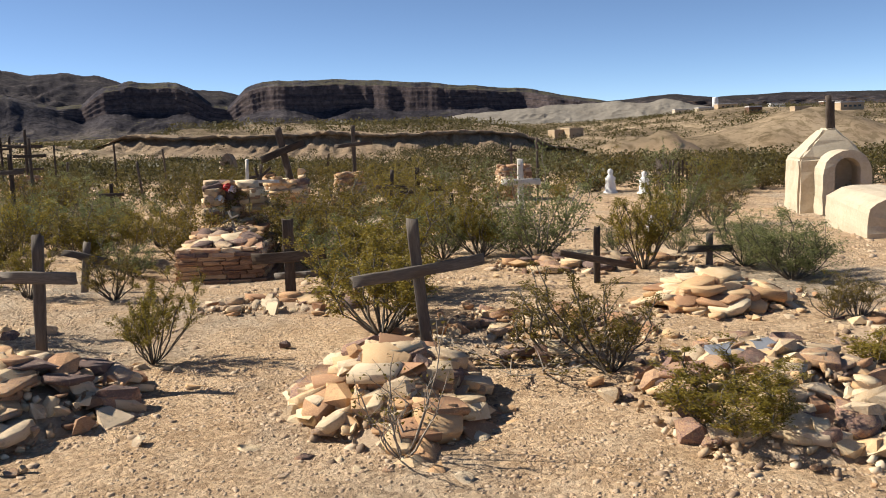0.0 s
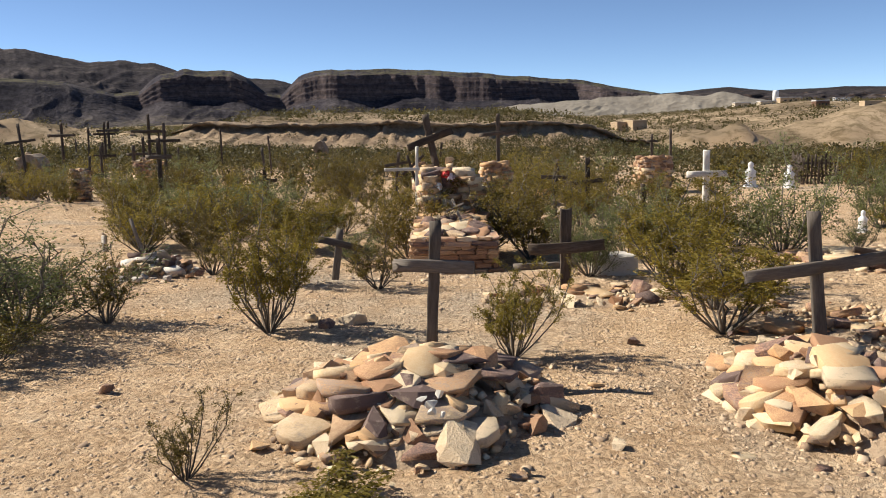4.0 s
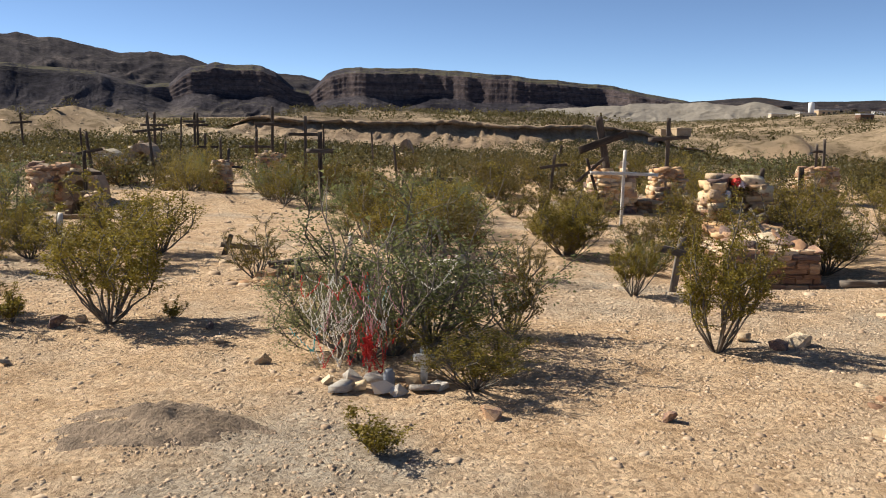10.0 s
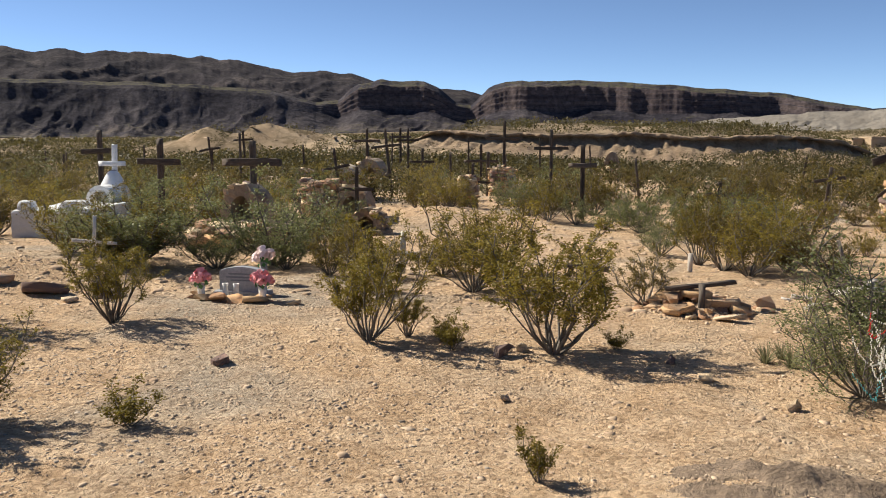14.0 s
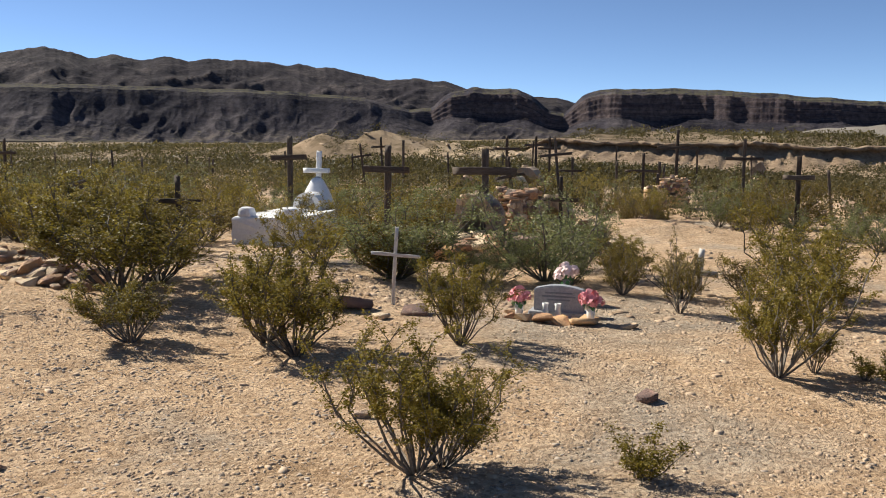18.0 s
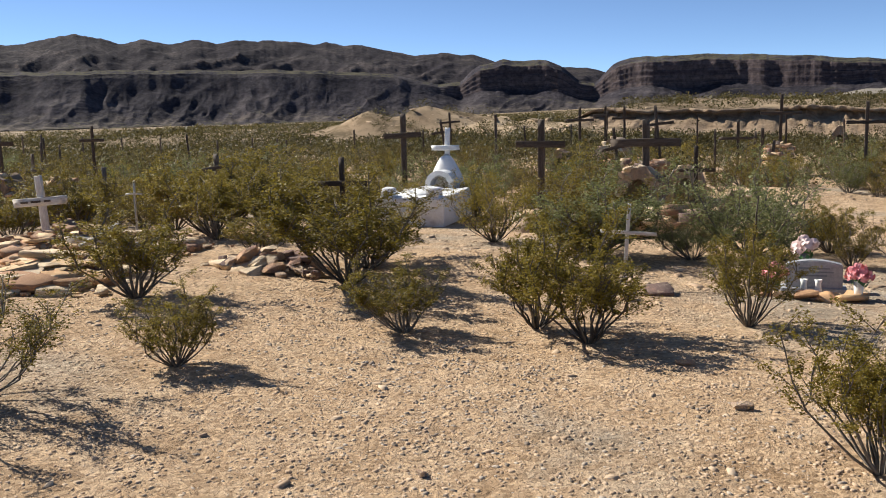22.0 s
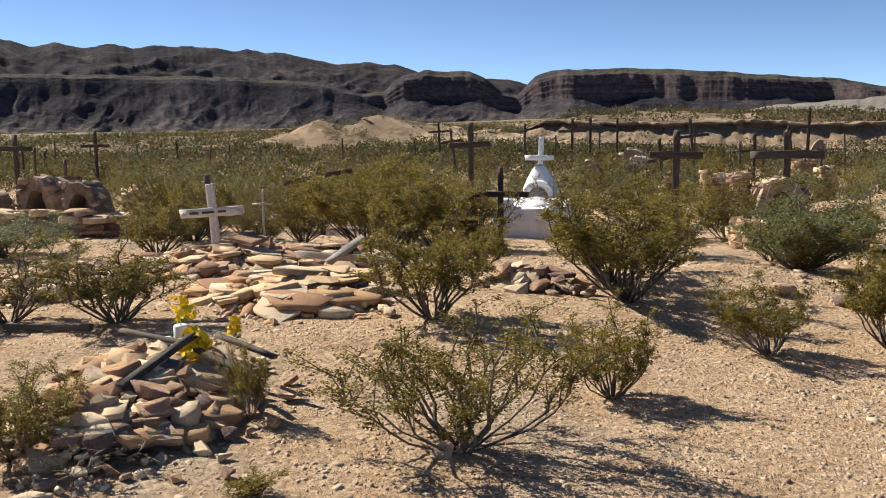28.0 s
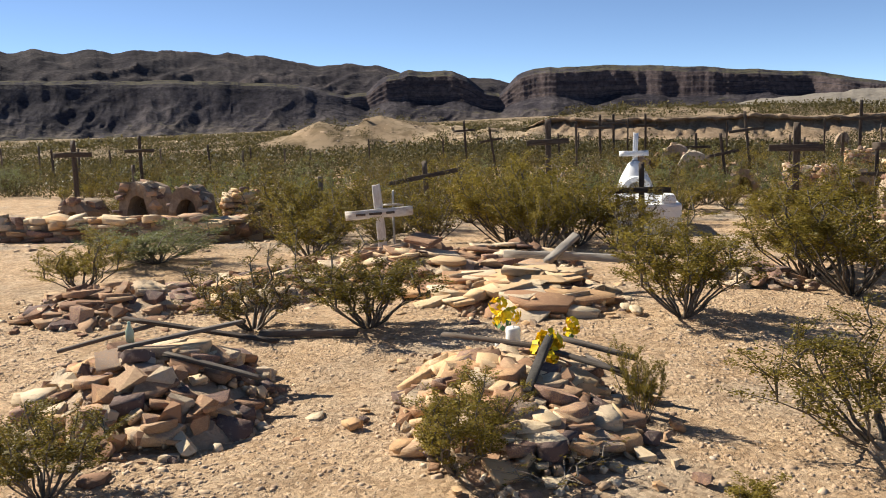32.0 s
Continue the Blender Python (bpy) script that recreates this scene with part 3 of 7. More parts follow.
def smooth_line(az, table, seed, width, bumps):
    """A skyline: the table's heights, rounded over width degrees, with small uneven knolls."""
    v = interp(az, table)
    k = max(1, int(width / (az[1] - az[0])))
    w = np.hanning(2 * k + 3)
    v = np.convolve(np.pad(v, k + 1, mode="edge"), w / w.sum(), mode="valid")
    return v * (1 + bumps * (fbm(az * 0.9, az * 0, 4, seed) - 0.5))


def ridge(name, label, r0, skyline, foot, az0, az1, seed, mat, n=1200, depth=0.2, cliff=False, gully=1.2, carve=0.2, width=0.4, bumps=0.05, wander=0.02):
    """A long hill on an arc round the graveyard, cut by gullies, with an optional cliff band over a talus slope.
    Heights are given as angles above the eye (radians)."""
    az = np.linspace(az0, az1, n)
    prof = np.linspace(0, 1, 84)
    A, P = np.meshgrid(az, prof)
    top = smooth_line(az, skyline, seed + 31, width, bumps)[None] * r0 * np.ones_like(A)
    k = max(3, int(5.0 / (az[1] - az[0])))
    w = np.hanning(2 * k + 1)
    broad = np.convolve(np.pad(top[0], k, mode="edge"), w / w.sum(), mode="valid")[None]
    top = top if cliff else broad + (top - broad) * P**2.5
    low = foot * r0
    run = P * 11.0 * depth / 0.2
    turned_a, turned_p = A * 0.83 + run * 0.56, run * 0.83 - A * 0.56
    warp = 2.0 * (fbm(turned_a * 0.25, turned_p * 0.25, 3, seed + 5) - 0.5)
    spur = 1 - np.abs(2 * fbm((turned_a + warp) * gully, turned_p * gully * 0.6, 3, seed) - 1) ** 0.8
    small = 1 - np.abs(2 * fbm((turned_a + warp) * gully * 2.7, turned_p * gully * 1.9, 3, seed + 7) - 1)
    ribs = 0.7 * spur + 0.3 * small
    if cliff:
        bench = ss(21, 24.5, A)
        ha = 0.50 * (1 - bench) + 0.86 * bench + 0.26 * (1 - 0.7 * bench) * (fbm(A * 0.20 + 7, A * 0 + 3.3, 2, seed + 2) - 0.5)
        hb = 0.90 + 0.04 * bench
        ca, cb = 0.50, 0.72
        t0, t1, t2 = np.clip(P / ca, 0, 1), np.clip((P - ca) / (cb - ca), 0, 1), np.clip((P - cb) / (1 - cb), 0, 1)
        beds = t1 + 0.035 * np.sin(t1 * 25)
        h = np.where(P < ca, ha * t0**1.4, np.where(P < cb, ha + (hb - ha) * beds, hb + (1 - hb) * np.sin(t2 * np.pi / 2)))
        spread = 0.58 * t0 + 0.05 * t1 + 0.37 * t2
        butt = (fbm(A * 0.55, A * 0 + 1.7, 3, seed + 9) - 0.5) * 2.0 + 0.25 * (1 - 0.8 * bench) * (fbm(A * 2.7, P * 1.2, 3, seed + 10) - 0.5)
        fade = t0**1.5 * (1 - t2)
        R = r0 * (1 + depth * (spread - 0.7)) + r0 * wander * butt * fade
        cut = np.sin(np.pi * t0**0.8) * (P < ca) + 0.5 * np.sin(np.pi * t2) * (P >= cb)
        rough = 0.05 * np.sin(np.pi * t0) * (P < ca)
    else:
        h = 0.55 * P**1.1 + 0.45 * np.sin(P * np.pi / 2) ** 1.5
        cut = np.sin(np.pi * P**0.8) ** 0.8
        R = r0 * (1 + depth * (P - 0.7)) + r0 * wander * (0.55 - ribs) * cut
        rough = 0.05 * np.sin(np.pi * P)
    R = R + r0 * 0.04 * (fbm(A * 0.22, A * 0, 3, seed + 17) - 0.5)
    Z = EYE0[2] + low + (top - low) * h * R / r0
    Z = Z - (top - low) * carve * (1 - ribs) * cut
    Z = Z + (top - low) * rough * (fbm(turned_a * 1.1, turned_p * 0.9, 3, seed + 13) - 0.5)
    X = EYE0[0] - R * np.sin(np.radians(A))
    Y = EYE0[1] + R * np.cos(np.radians(A))
    back = np.stack([X[-1:] - 300 * np.sin(np.radians(A[-1:])), Y[-1:] + 300 * np.cos(np.radians(A[-1:])), np.full_like(Z[-1:], -30)], -1)
    V = np.concatenate([np.stack([X, Y, Z], -1), back], 0)
    V[0, :, 2] = -30
    k = V.shape[0]
    ii = np.arange(k * n).reshape(k, n)
    Q = np.stack([ii[:-1, :-1], ii[1:, :-1], ii[1:, 1:], ii[:-1, 1:]], -1).reshape(-1, 4)
    ob = new(name, mesh_of(name, V.reshape(-1, 3), Q, mat, not cliff))
    return tagged(ob, label, "mesa", kind="structure")


SKY_FAR = [(-60, 0.018), (-40, 0.024), (-26, 0.027), (-21, 0.0295), (-17, 0.028), (-14.5, 0.033), (-10.5, 0.028), (-8, 0.030), (0, 0.03), (10, 0.035), (60, 0.04)]
SKY_BACK = [(-12, 0.012), (0, 0.02), (9, 0.03), (12.6, 0.048), (13.4, 0.052), (15, 0.055), (17, 0.058), (19, 0.060), (20.7, 0.071), (21.4, 0.069), (22.4, 0.0745), (24.6, 0.0735),
            (27.8, 0.0835), (31.4, 0.0885), (34.9, 0.0935), (36.5, 0.0905), (38, 0.0915), (39.5, 0.089), (41, 0.094), (42.2, 0.0895), (44.7, 0.0975), (47.7, 0.0875), (52, 0.086), (60, 0.09), (85, 0.06)]
SKY_FRONT = [(-14, 0.004), (-11.5, 0.020), (-10.7, 0.028), (-7.9, 0.0375), (-6, 0.045), (-2.4, 0.0505), (2.3, 0.0585), (6.6, 0.0625), (11, 0.062), (12, 0.057), (13.2, 0.036), (14.2, 0.040),
             (15.2, 0.055), (16.2, 0.0625), (19, 0.064), (20.5, 0.060), (21.6, 0.042), (23, 0.040), (26, 0.052), (30, 0.058), (36, 0.060), (44, 0.061), (52, 0.058), (60, 0.056), (85, 0.04)]
ridge("backdrop_far_hills", "low hazy hills along the horizon", 3900, SKY_FAR, 0.004, -60, 14, 3, RIDGE, 500, gully=1.0)
ridge("mesa_back", "brown rounded desert ridge with gullied slopes", 2300, SKY_BACK, 0.004, -12, 85, 11, RIDGE, 1600, 0.42, False, 0.34, 0.30, 0.45, 0.07, 0.0)
ridge("mesa_front", "dark flat-topped cliffs with talus slopes", 1500, SKY_FRONT, 0.002, -14, 85, 23, MESA, 2400, 0.2, True, 0.40, 0.26, 0.25, 0.06, 0.011)
ridge("tailings", "pale grey mine tailings heaps", 560, [(-26, 0.004), (-20, 0.012), (-16.5, 0.019), (-14.6, 0.0290), (-13.4, 0.0240), (-12.0, 0.0280), (-10, 0.0265), (-7, 0.0245), (-4, 0.0215), (-1.5, 0.0185), (0.5, 0.012), (2.5, 0.002)],
      0.0, -26, 2.5, 37, TAILINGS, 400, 0.10, False, 0.8, 0.16, 0.3, 0.16, 0.006)


# ---- stones ----
def slab_mesh(seed):
    """A broken flagstone about 2 across: a few straight sharp sides, a tilted face, uneven thickness."""
    rnd = random.Random(seed)
    n = rnd.choice((4, 4, 5, 5, 6))
    long, thick = rnd.uniform(0.95, 1.55), rnd.uniform(0.13, 0.36)
    ang = sorted(2 * math.pi * (i + rnd.uniform(-0.36, 0.36)) / n for i in range(n))
    rad = [rnd.uniform(0.76, 1.2) for _ in range(n)]
    tx, ty = rnd.uniform(-0.10, 0.10), rnd.uniform(-0.10, 0.10)
    V = []
    for zz, k, j in ((-thick, 0.95, 0.05), (-thick * 0.2, 1.01, 0.06), (thick * 0.86, 1.0, 0.03), (thick, 0.978, 0.012)):
        for a, r in zip(ang, rad):
            q = r * k * rnd.uniform(1 - j, 1 + j)
            px, py = math.cos(a) * q * long, math.sin(a) * q
            V.append((px, py, zz + (px * tx + py * ty if zz > 0 else 0) + rnd.uniform(-0.03, 0.03)))
    V += [(0, 0, -thick), (rnd.uniform(-0.2, 0.2), rnd.uniform(-0.2, 0.2), thick * rnd.uniform(0.92, 1.15))]
    F = []
    for k in range(3):
        for i in range(n):
            j = (i + 1) % n
            a, b, c, d = k * n + i, k * n + j, (k + 1) * n + j, (k + 1) * n + i
            F += [(a, b, c), (a, c, d)]
    for i in range(n):
        j = (i + 1) % n
        F += [(4 * n, j, i), (4 * n + 1, 3 * n + i, 3 * n + j)]
    return mesh_of("slab", V, F)


def chunk_mesh(seed):
    """An angular lump of rock about 2 across."""
    rnd = random.Random(seed)
    bm = bmesh.new()
    sx, sy, sz = rnd.uniform(0.85, 1.3), rnd.uniform(0.7, 1.0), rnd.uniform(0.5, 0.85)
    for i in range(11):
        v = Vector((rnd.gauss(0, 1), rnd.gauss(0, 1), rnd.gauss(0, 1))).normalized()
        v = Vector([max(-0.78, min(0.78, c)) for c in v]) * rnd.uniform(0.95, 1.2)
        bm.verts.new((v.x * sx, v.y * sy, v.z * sz))
    res = bmesh.ops.convex_hull(bm, input=bm.verts)
    bmesh.ops.delete(bm, geom=[g for g in res["geom_interior"] if isinstance(g, bmesh.types.BMVert)], context="VERTS")
    return bm_mesh("chunk", bm)


def stone_set(mat, first):
    out = ([slab_mesh(first + i) for i in range(14)], [chunk_mesh(first + 50 + i) for i in range(10)])
    for group in out:
        for me in group:
            me.materials.append(mat)
    return out


STONES = stone_set(SANDSTONE, 100)
CREAMS = stone_set(CREAM_STONE, 300)
REDS = stone_set(RED_STONE, 500)
CHALKS = stone_set(CHALK, 700)


def stone(parent, rnd, sets, x, y, z, size, tilt_x=0.0, tilt_y=0.0, slabby=0.7, yaw=None, flat=1.0, name="stone"):
    pool = rnd.choice(sets)[0 if rnd.random() < slabby else 1]
    ob = new(name, rnd.choice(pool))
    ob.parent = parent
    m = pose(x, y, z, tilt_x, tilt_y, 0) @ pose(0, 0, 0, 0, 0, rnd.uniform(0, 360) if yaw is None else yaw)
    ob.matrix_basis = m @ Matrix.Diagonal((size * 0.5, size * 0.5, size * 0.5 * flat, 1))
    return ob


def heap(W, L, H, seed, mat_name="fill", bumps=0.35):
    """A low rounded mound, W across and L long."""
    n, k = 26, 9
    V = [(0, 0, H)]
    for i in range(1, k + 1):
        r = i / k
        for j in range(n):
            a = 2 * math.pi * j / n
            wob = 1 + 0.16 * math.sin(3 * a + seed) + 0.1 * math.sin(5 * a + 2 * seed)
            zz = H * (1 - r**1.7) + H * bumps * (float(vnoise(np.float64(math.cos(a) * r * 5 + seed), np.float64(math.sin(a) * r * 5), 7)) - 0.5) * (1 - r)
            V.append((math.cos(a) * r * W / 2 * wob, math.sin(a) * r * L / 2 * wob, zz - 0.04 * (r == 1)))
    F = [(0, 1 + j, 1 + (j + 1) % n) for j in range(n)]
    for i in range(k - 1):
        for j in range(n):
            a, b = 1 + i * n + j, 1 + i * n + (j + 1) % n
            F += [(a, a + n, b + n), (a, b + n, b)]
    return mesh_of("fill", V, F, None, True)


def debris(W, L, H, n, seed):
    """Small broken pieces lying all over a heap, joined."""
    rnd = random.Random(seed)
    V, F = [], []
    for i in range(n):
        r, a = math.sqrt(rnd.random()) * 1.12, rnd.uniform(0, 6.283)
        u, v = math.cos(a) * r, math.sin(a) * r
        z = H * max(0.0, 1 - r**1.7) + rnd.uniform(-0.01, 0.012)
        s = rnd.uniform(0.010, 0.026)
        m = pose(u * W / 2, v * L / 2, z, rnd.gauss(0, 35), rnd.gauss(0, 35), rnd.uniform(0, 360))
        b = len(V)
        th = s * rnd.uniform(0.25, 0.7)
        q = [rnd.uniform(0.7, 1.15) for _ in range(4)]
        for zz, k in ((-th, 1.0), (th, 0.85)):
            for j, (cx, cy) in enumerate(((-1, -0.7), (1, -0.8), (0.9, 0.7), (-0.8, 0.8))):
                V.append(tuple(m @ Vector((cx * s * k * q[j], cy * s * k * q[j], zz))))
        F += [(b, b + 3, b + 2, b + 1), (b + 4, b + 5, b + 6, b + 7)] + [(b + j, b + (j + 1) % 4, b + 4 + (j + 1) % 4, b + 4 + j) for j in range(4)]
    return mesh_of("grit", V, F)


def cairn(label, x, y, W, L, H, yaw, count, sets, seed, smin=0.08, smax=0.26, slabby=0.7, fill=None, scatter=34):
    """A grave heaped over with stones, each stone a part, on a core of rubble."""
    rnd = random.Random(seed)
    top = thing("stone_grave", label, "grave", pose(x, y, gz(x, y), 0, 0, yaw), "stone-heaped graves")
    H = H * 0.78
    count = int(count * 1.5)
    part("fill", heap(W * 0.93, L * 0.93, H * 0.86, seed, bumps=0.3), fill or RUBBLE, top, "loose gravel and soil core")
    tagged(part("grit", debris(W, L, H * 0.9, int(190 * W * L), seed), STONE_BITS, top), "small broken pieces of tan stone", kind="stuff")
    for i in range(count):
        r = math.sqrt((i + 0.5) / count) if i < count * 0.75 else rnd.uniform(0.75, 1.02)
        a = i * 2.39996 + rnd.uniform(-0.5, 0.5)
        u, v = math.cos(a) * r, math.sin(a) * r
        hh = H * max(0.0, 1 - r**1.7)
        size = smin + (smax - smin) * (rnd.random() ** 1.7 if i % 7 else rnd.uniform(0.75, 1.12))
        rock = 20 if size < 0.1 else 13 if size < 0.18 else 7
        slope = 1.7 * H * r**0.7
        tx, ty = -math.degrees(math.atan2(slope * v, L / 2)) * 0.5, math.degrees(math.atan2(slope * u, W / 2)) * 0.5
        stone(top, rnd, sets, u * W / 2, v * L / 2, hh + size * rnd.uniform(0.0, 0.16), size, tx + rnd.gauss(0, rock), ty + rnd.gauss(0, rock), slabby, None, 1.0 if size < 0.2 else 0.72 if size < 0.28 else 0.45)
    for i in range(scatter):
        a, r = rnd.uniform(0, 6.283), 1.0 + 0.55 * rnd.random() ** 1.6
        size = rnd.uniform(0.03, 0.11)
        stone(top, rnd, sets, math.cos(a) * r * W / 2, math.sin(a) * r * L / 2, size * 0.12, size, rnd.gauss(0, 8), rnd.gauss(0, 8), 0.5)
    return top


def lone_rock(x, y, size, seed, label="small tan rock lying on the gravel", sets=None, slabby=0.3, tall=1.0):
    rnd = random.Random(seed)
    pool = (sets or STONES)[0 if rnd.random() < slabby else 1]
    ob = new("rock", rnd.choice(pool))
    ob.matrix_basis = pose(x, y, gz(x, y) + size * 0.16 * tall, rnd.gauss(0, 9), rnd.gauss(0, 9), rnd.uniform(0, 360)) @ Matrix.Diagonal((size / 2, size / 2, size / 2 * tall, 1))
    return tagged(ob, label, "rock", "loose rocks")


# ---- wood ----
def beam(L, w, d, seed, wear=0.05, taper=0.0):
    """A weathered plank or post along z, chipped at its edges and ends."""
    rnd = random.Random(seed)
    rings = max(4, int(L / 0.11) + 2)
    c = 0.16
    sec = [(-1, -1 + c), (-1 + c, -1), (1 - c, -1), (1, -1 + c), (1, 1 - c), (1 - c, 1), (-1 + c, 1), (-1, 1 - c)]
    bow = rnd.uniform(-0.006, 0.006)
    V = []
    for i in range(rings):
        t = i / (rings - 1)
        k = 1 - taper * t
        for px, py in sec:
            end = rnd.uniform(-0.012, 0.012) if i in (0, rings - 1) else 0
            V.append((px * w / 2 * k * (1 + rnd.gauss(0, wear)) + bow * math.sin(3 * t), py * d / 2 * k * (1 + rnd.gauss(0, wear)), t * L + end))
    F = []
    for i in range(rings - 1):
        for j in range(8):
            k = (j + 1) % 8
            a, b, e, f = i * 8 + j, i * 8 + k, (i + 1) * 8 + k, (i + 1) * 8 + j
            F += [(a, b, e), (a, e, f)]
    V += [(0, 0, 0), (0, 0, L)]
    lo, hi = len(V) - 2, len(V) - 1
    for j in range(8):
        k = (j + 1) % 8
        F += [(lo, k, j), (hi, (rings - 1) * 8 + j, (rings - 1) * 8 + k)]
    return mesh_of("beam", V, F)


CROSS_SEED = [0]


def cross(label, x, y, h, arm, at, w, mat, yaw=0.0, lean=0.0, tilt=0.0, d=None, z=None, back=0.0, sunk=0.08, group="wooden grave crosses", shift=0.0, arm_w=None):
    """A grave cross: upright and crossbar. at: the crossbar's height; lean: degrees to the right seen from the path; tilt: the bar's right end up."""
    CROSS_SEED[0] += 1
    s = CROSS_SEED[0] * 7
    w = w * 0.82 if y > 19 else w
    d = d or w * 0.5
    z = gz(x, y) if z is None else z
    top = thing("grave_cross", label, "cross", pose(x, y, z, back, lean, yaw), group)
    part("upright", beam(h + sunk, w, d, s), mat, top, m=pose(0, 0, -sunk))
    bw = arm_w or w
    part("crossbar", beam(arm, bw, d * 0.8, s + 1), mat, top, m=pose(shift, -d * 0.9, at, 0, 90 - tilt, 0) @ pose(0, 0, -arm / 2))
    return top


def plank_between(label, p, q, w, d, mat):
    """A loose board or timber from p to q, heights above the ground there."""
    a, b = (Vector((v[0], v[1], gz(v[0], v[1]) + v[2])) for v in (p, q))
    ob = new("plank", beam((b - a).length, w, d, int(abs(p[0] * 900 + p[1] * 70))))
    ob.data.materials.append(mat)
    ob.matrix_basis = Matrix.Translation(a) @ (b - a).to_track_quat("Z", "Y").to_matrix().to_4x4()
    return tagged(ob, label, "plank", "loose planks")


def post(label, x, y, h, w, mat, lean=0.0, yaw=0.0, name="fence_post", group="old fence posts", z=None):
    CROSS_SEED[0] += 1
    ob = new(name, beam(h + 0.1, w, w * 0.85, CROSS_SEED[0] * 7, 0.08))
    ob.data.materials.append(mat)
    ob.matrix_basis = pose(x, y, (gz(x, y) if z is None else z), 0, lean, yaw) @ pose(0, 0, -0.1)
    return tagged(ob, label, "post", group)


# ---- bushes ----
def tube(pts, r0, r1, V, F, sides=3):
    base = len(V)
    n = len(pts)
    for i, p in enumerate(pts):
        q = (pts[min(i + 1, n - 1)] - pts[max(i - 1, 0)]).normalized()
        a = q.orthogonal().normalized()
        b = q.cross(a)
        r = r0 + (r1 - r0) * i / (n - 1)
        for j in range(sides):
            t = 2 * math.pi * j / sides
            V.append(p + (a * math.cos(t) + b * math.sin(t)) * r)
    for i in range(n - 1):
        for j in range(sides):
            k = (j + 1) % sides
            F.append((base + i * sides + j, base + i * sides + k, base + (i + 1) * sides + k, base + (i + 1) * sides + j))


def bush_data(seed, stems=18, twigs=7, per=42, leaf=0.021, spread=0.62, low=0.35, thick=0.010, jitter=0.034, up=0.35):
    """Branches and leaves of a desert bush of height and width 1 that fans out from one root."""
    rnd = random.Random(seed)
    V, F, C = [], [], []
    side = rnd.uniform(0, 6.28)
    for s in range(stems):
        az = s * 2.39996 + rnd.uniform(-0.5, 0.5)
        pol = spread * math.sqrt((s + 0.4) / stems) * rnd.uniform(0.75, 1.15)
        out = Vector((math.cos(az), math.sin(az), 0))
        L = rnd.uniform(0.5, 1.08) * (1.0 - 0.05 * (pol / spread)) * (1 + 0.2 * math.cos(az - side))
        pts = []
        for i in range(7):
            t = i / 6
            ang = pol * (1.25 - 0.5 * t)
            p = out * (math.sin(ang) * t * L) + Vector((0, 0, math.cos(ang) * t * L)) + out * 0.02
            p += Vector((rnd.gauss(0, 1), rnd.gauss(0, 1), rnd.gauss(0, 0.4))) * 0.022 * t * 1.6
            pts.append(p)
        tube(pts, thick * rnd.uniform(0.7, 1.2), thick * 0.3, V, F)
        for k in range(twigs):
            t = low + (1 - low) * (k + rnd.random()) / twigs
            i = min(5, int(t * 6))
            p0 = pts[i].lerp(pts[i + 1], t * 6 - i)
            dr = (pts[i + 1] - pts[i]).normalized() * 0.5 + Vector((rnd.gauss(0, 0.55), rnd.gauss(0, 0.55), rnd.gauss(up, 0.3)))
            dr.normalize()
            ln = rnd.uniform(0.10, 0.33) * (1.15 - 0.4 * t)
            tw = [p0, p0 + dr * ln * 0.5 + Vector((0, 0, 0.01)), p0 + dr * ln]
            tube(tw, thick * 0.38, thick * 0.16, V, F)
            for _ in range(rnd.randint(int(per * 0.5), int(per * 1.4))):
                u = rnd.betavariate(1.8, 1.1)
                C.append(p0 + dr * ln * u + Vector((rnd.gauss(0, jitter), rnd.gauss(0, jitter), rnd.gauss(0, jitter * 0.8))))
    wood = mesh_of("branchwork", [tuple(v) for v in V], F, None, True)
    rng = np.random.RandomState(seed)
    C = np.array([tuple(c) for c in C])
    n = len(C)
    u = rng.normal(size=(n, 3)) + np.array((0, 0, 0.3))
    u /= np.linalg.norm(u, axis=1)[:, None]
    v = np.cross(u, rng.normal(size=(n, 3)))
    v /= np.linalg.norm(v, axis=1)[:, None]
    ln = leaf * rng.uniform(0.6, 1.35, size=(n, 1))
    P = np.stack([C - u * ln / 2 - v * ln * 0.2, C + u * ln / 2, C - u * ln * 0.3 + v * ln * 0.45], 1).reshape(-1, 3)
    leaves = mesh_of("foliage", P, np.arange(n * 3).reshape(-1, 3))
    return wood, leaves


def with_mats(pair, leaf_mat, wood_mat=BARK):
    wood, leaves = pair
    wood.materials.append(wood_mat)
    leaves.materials.append(leaf_mat)
    return pair


NEAR = [with_mats(bush_data(700 + i, stems=19, twigs=8, per=108, leaf=0.0170, low=0.42, jitter=0.017, up=0.55, spread=0.60 + 0.06 * (i % 3)), CREOSOTE) for i in range(5)]
WIDE = [with_mats(bush_data(720 + i, stems=22, twigs=8, per=80, leaf=0.0160, low=0.52, jitter=0.019, up=0.5, spread=0.9), CREOSOTE) for i in range(3)]
THIN = [with_mats(bush_data(740 + i, stems=13, twigs=7, per=66, leaf=0.0185, spread=0.64, thick=0.012, jitter=0.018, up=0.5), OLIVE) for i in range(3)]
SOFT = [with_mats(bush_data(760 + i, stems=20, twigs=9, per=110, leaf=0.0165, spread=0.9, low=0.25, jitter=0.028), GREYGREEN) for i in range(3)]
TINY = [with_mats(bush_data(780 + i, stems=11, twigs=5, per=46, leaf=0.05, spread=0.62, thick=0.016, jitter=0.05), CREOSOTE) for i in range(3)]
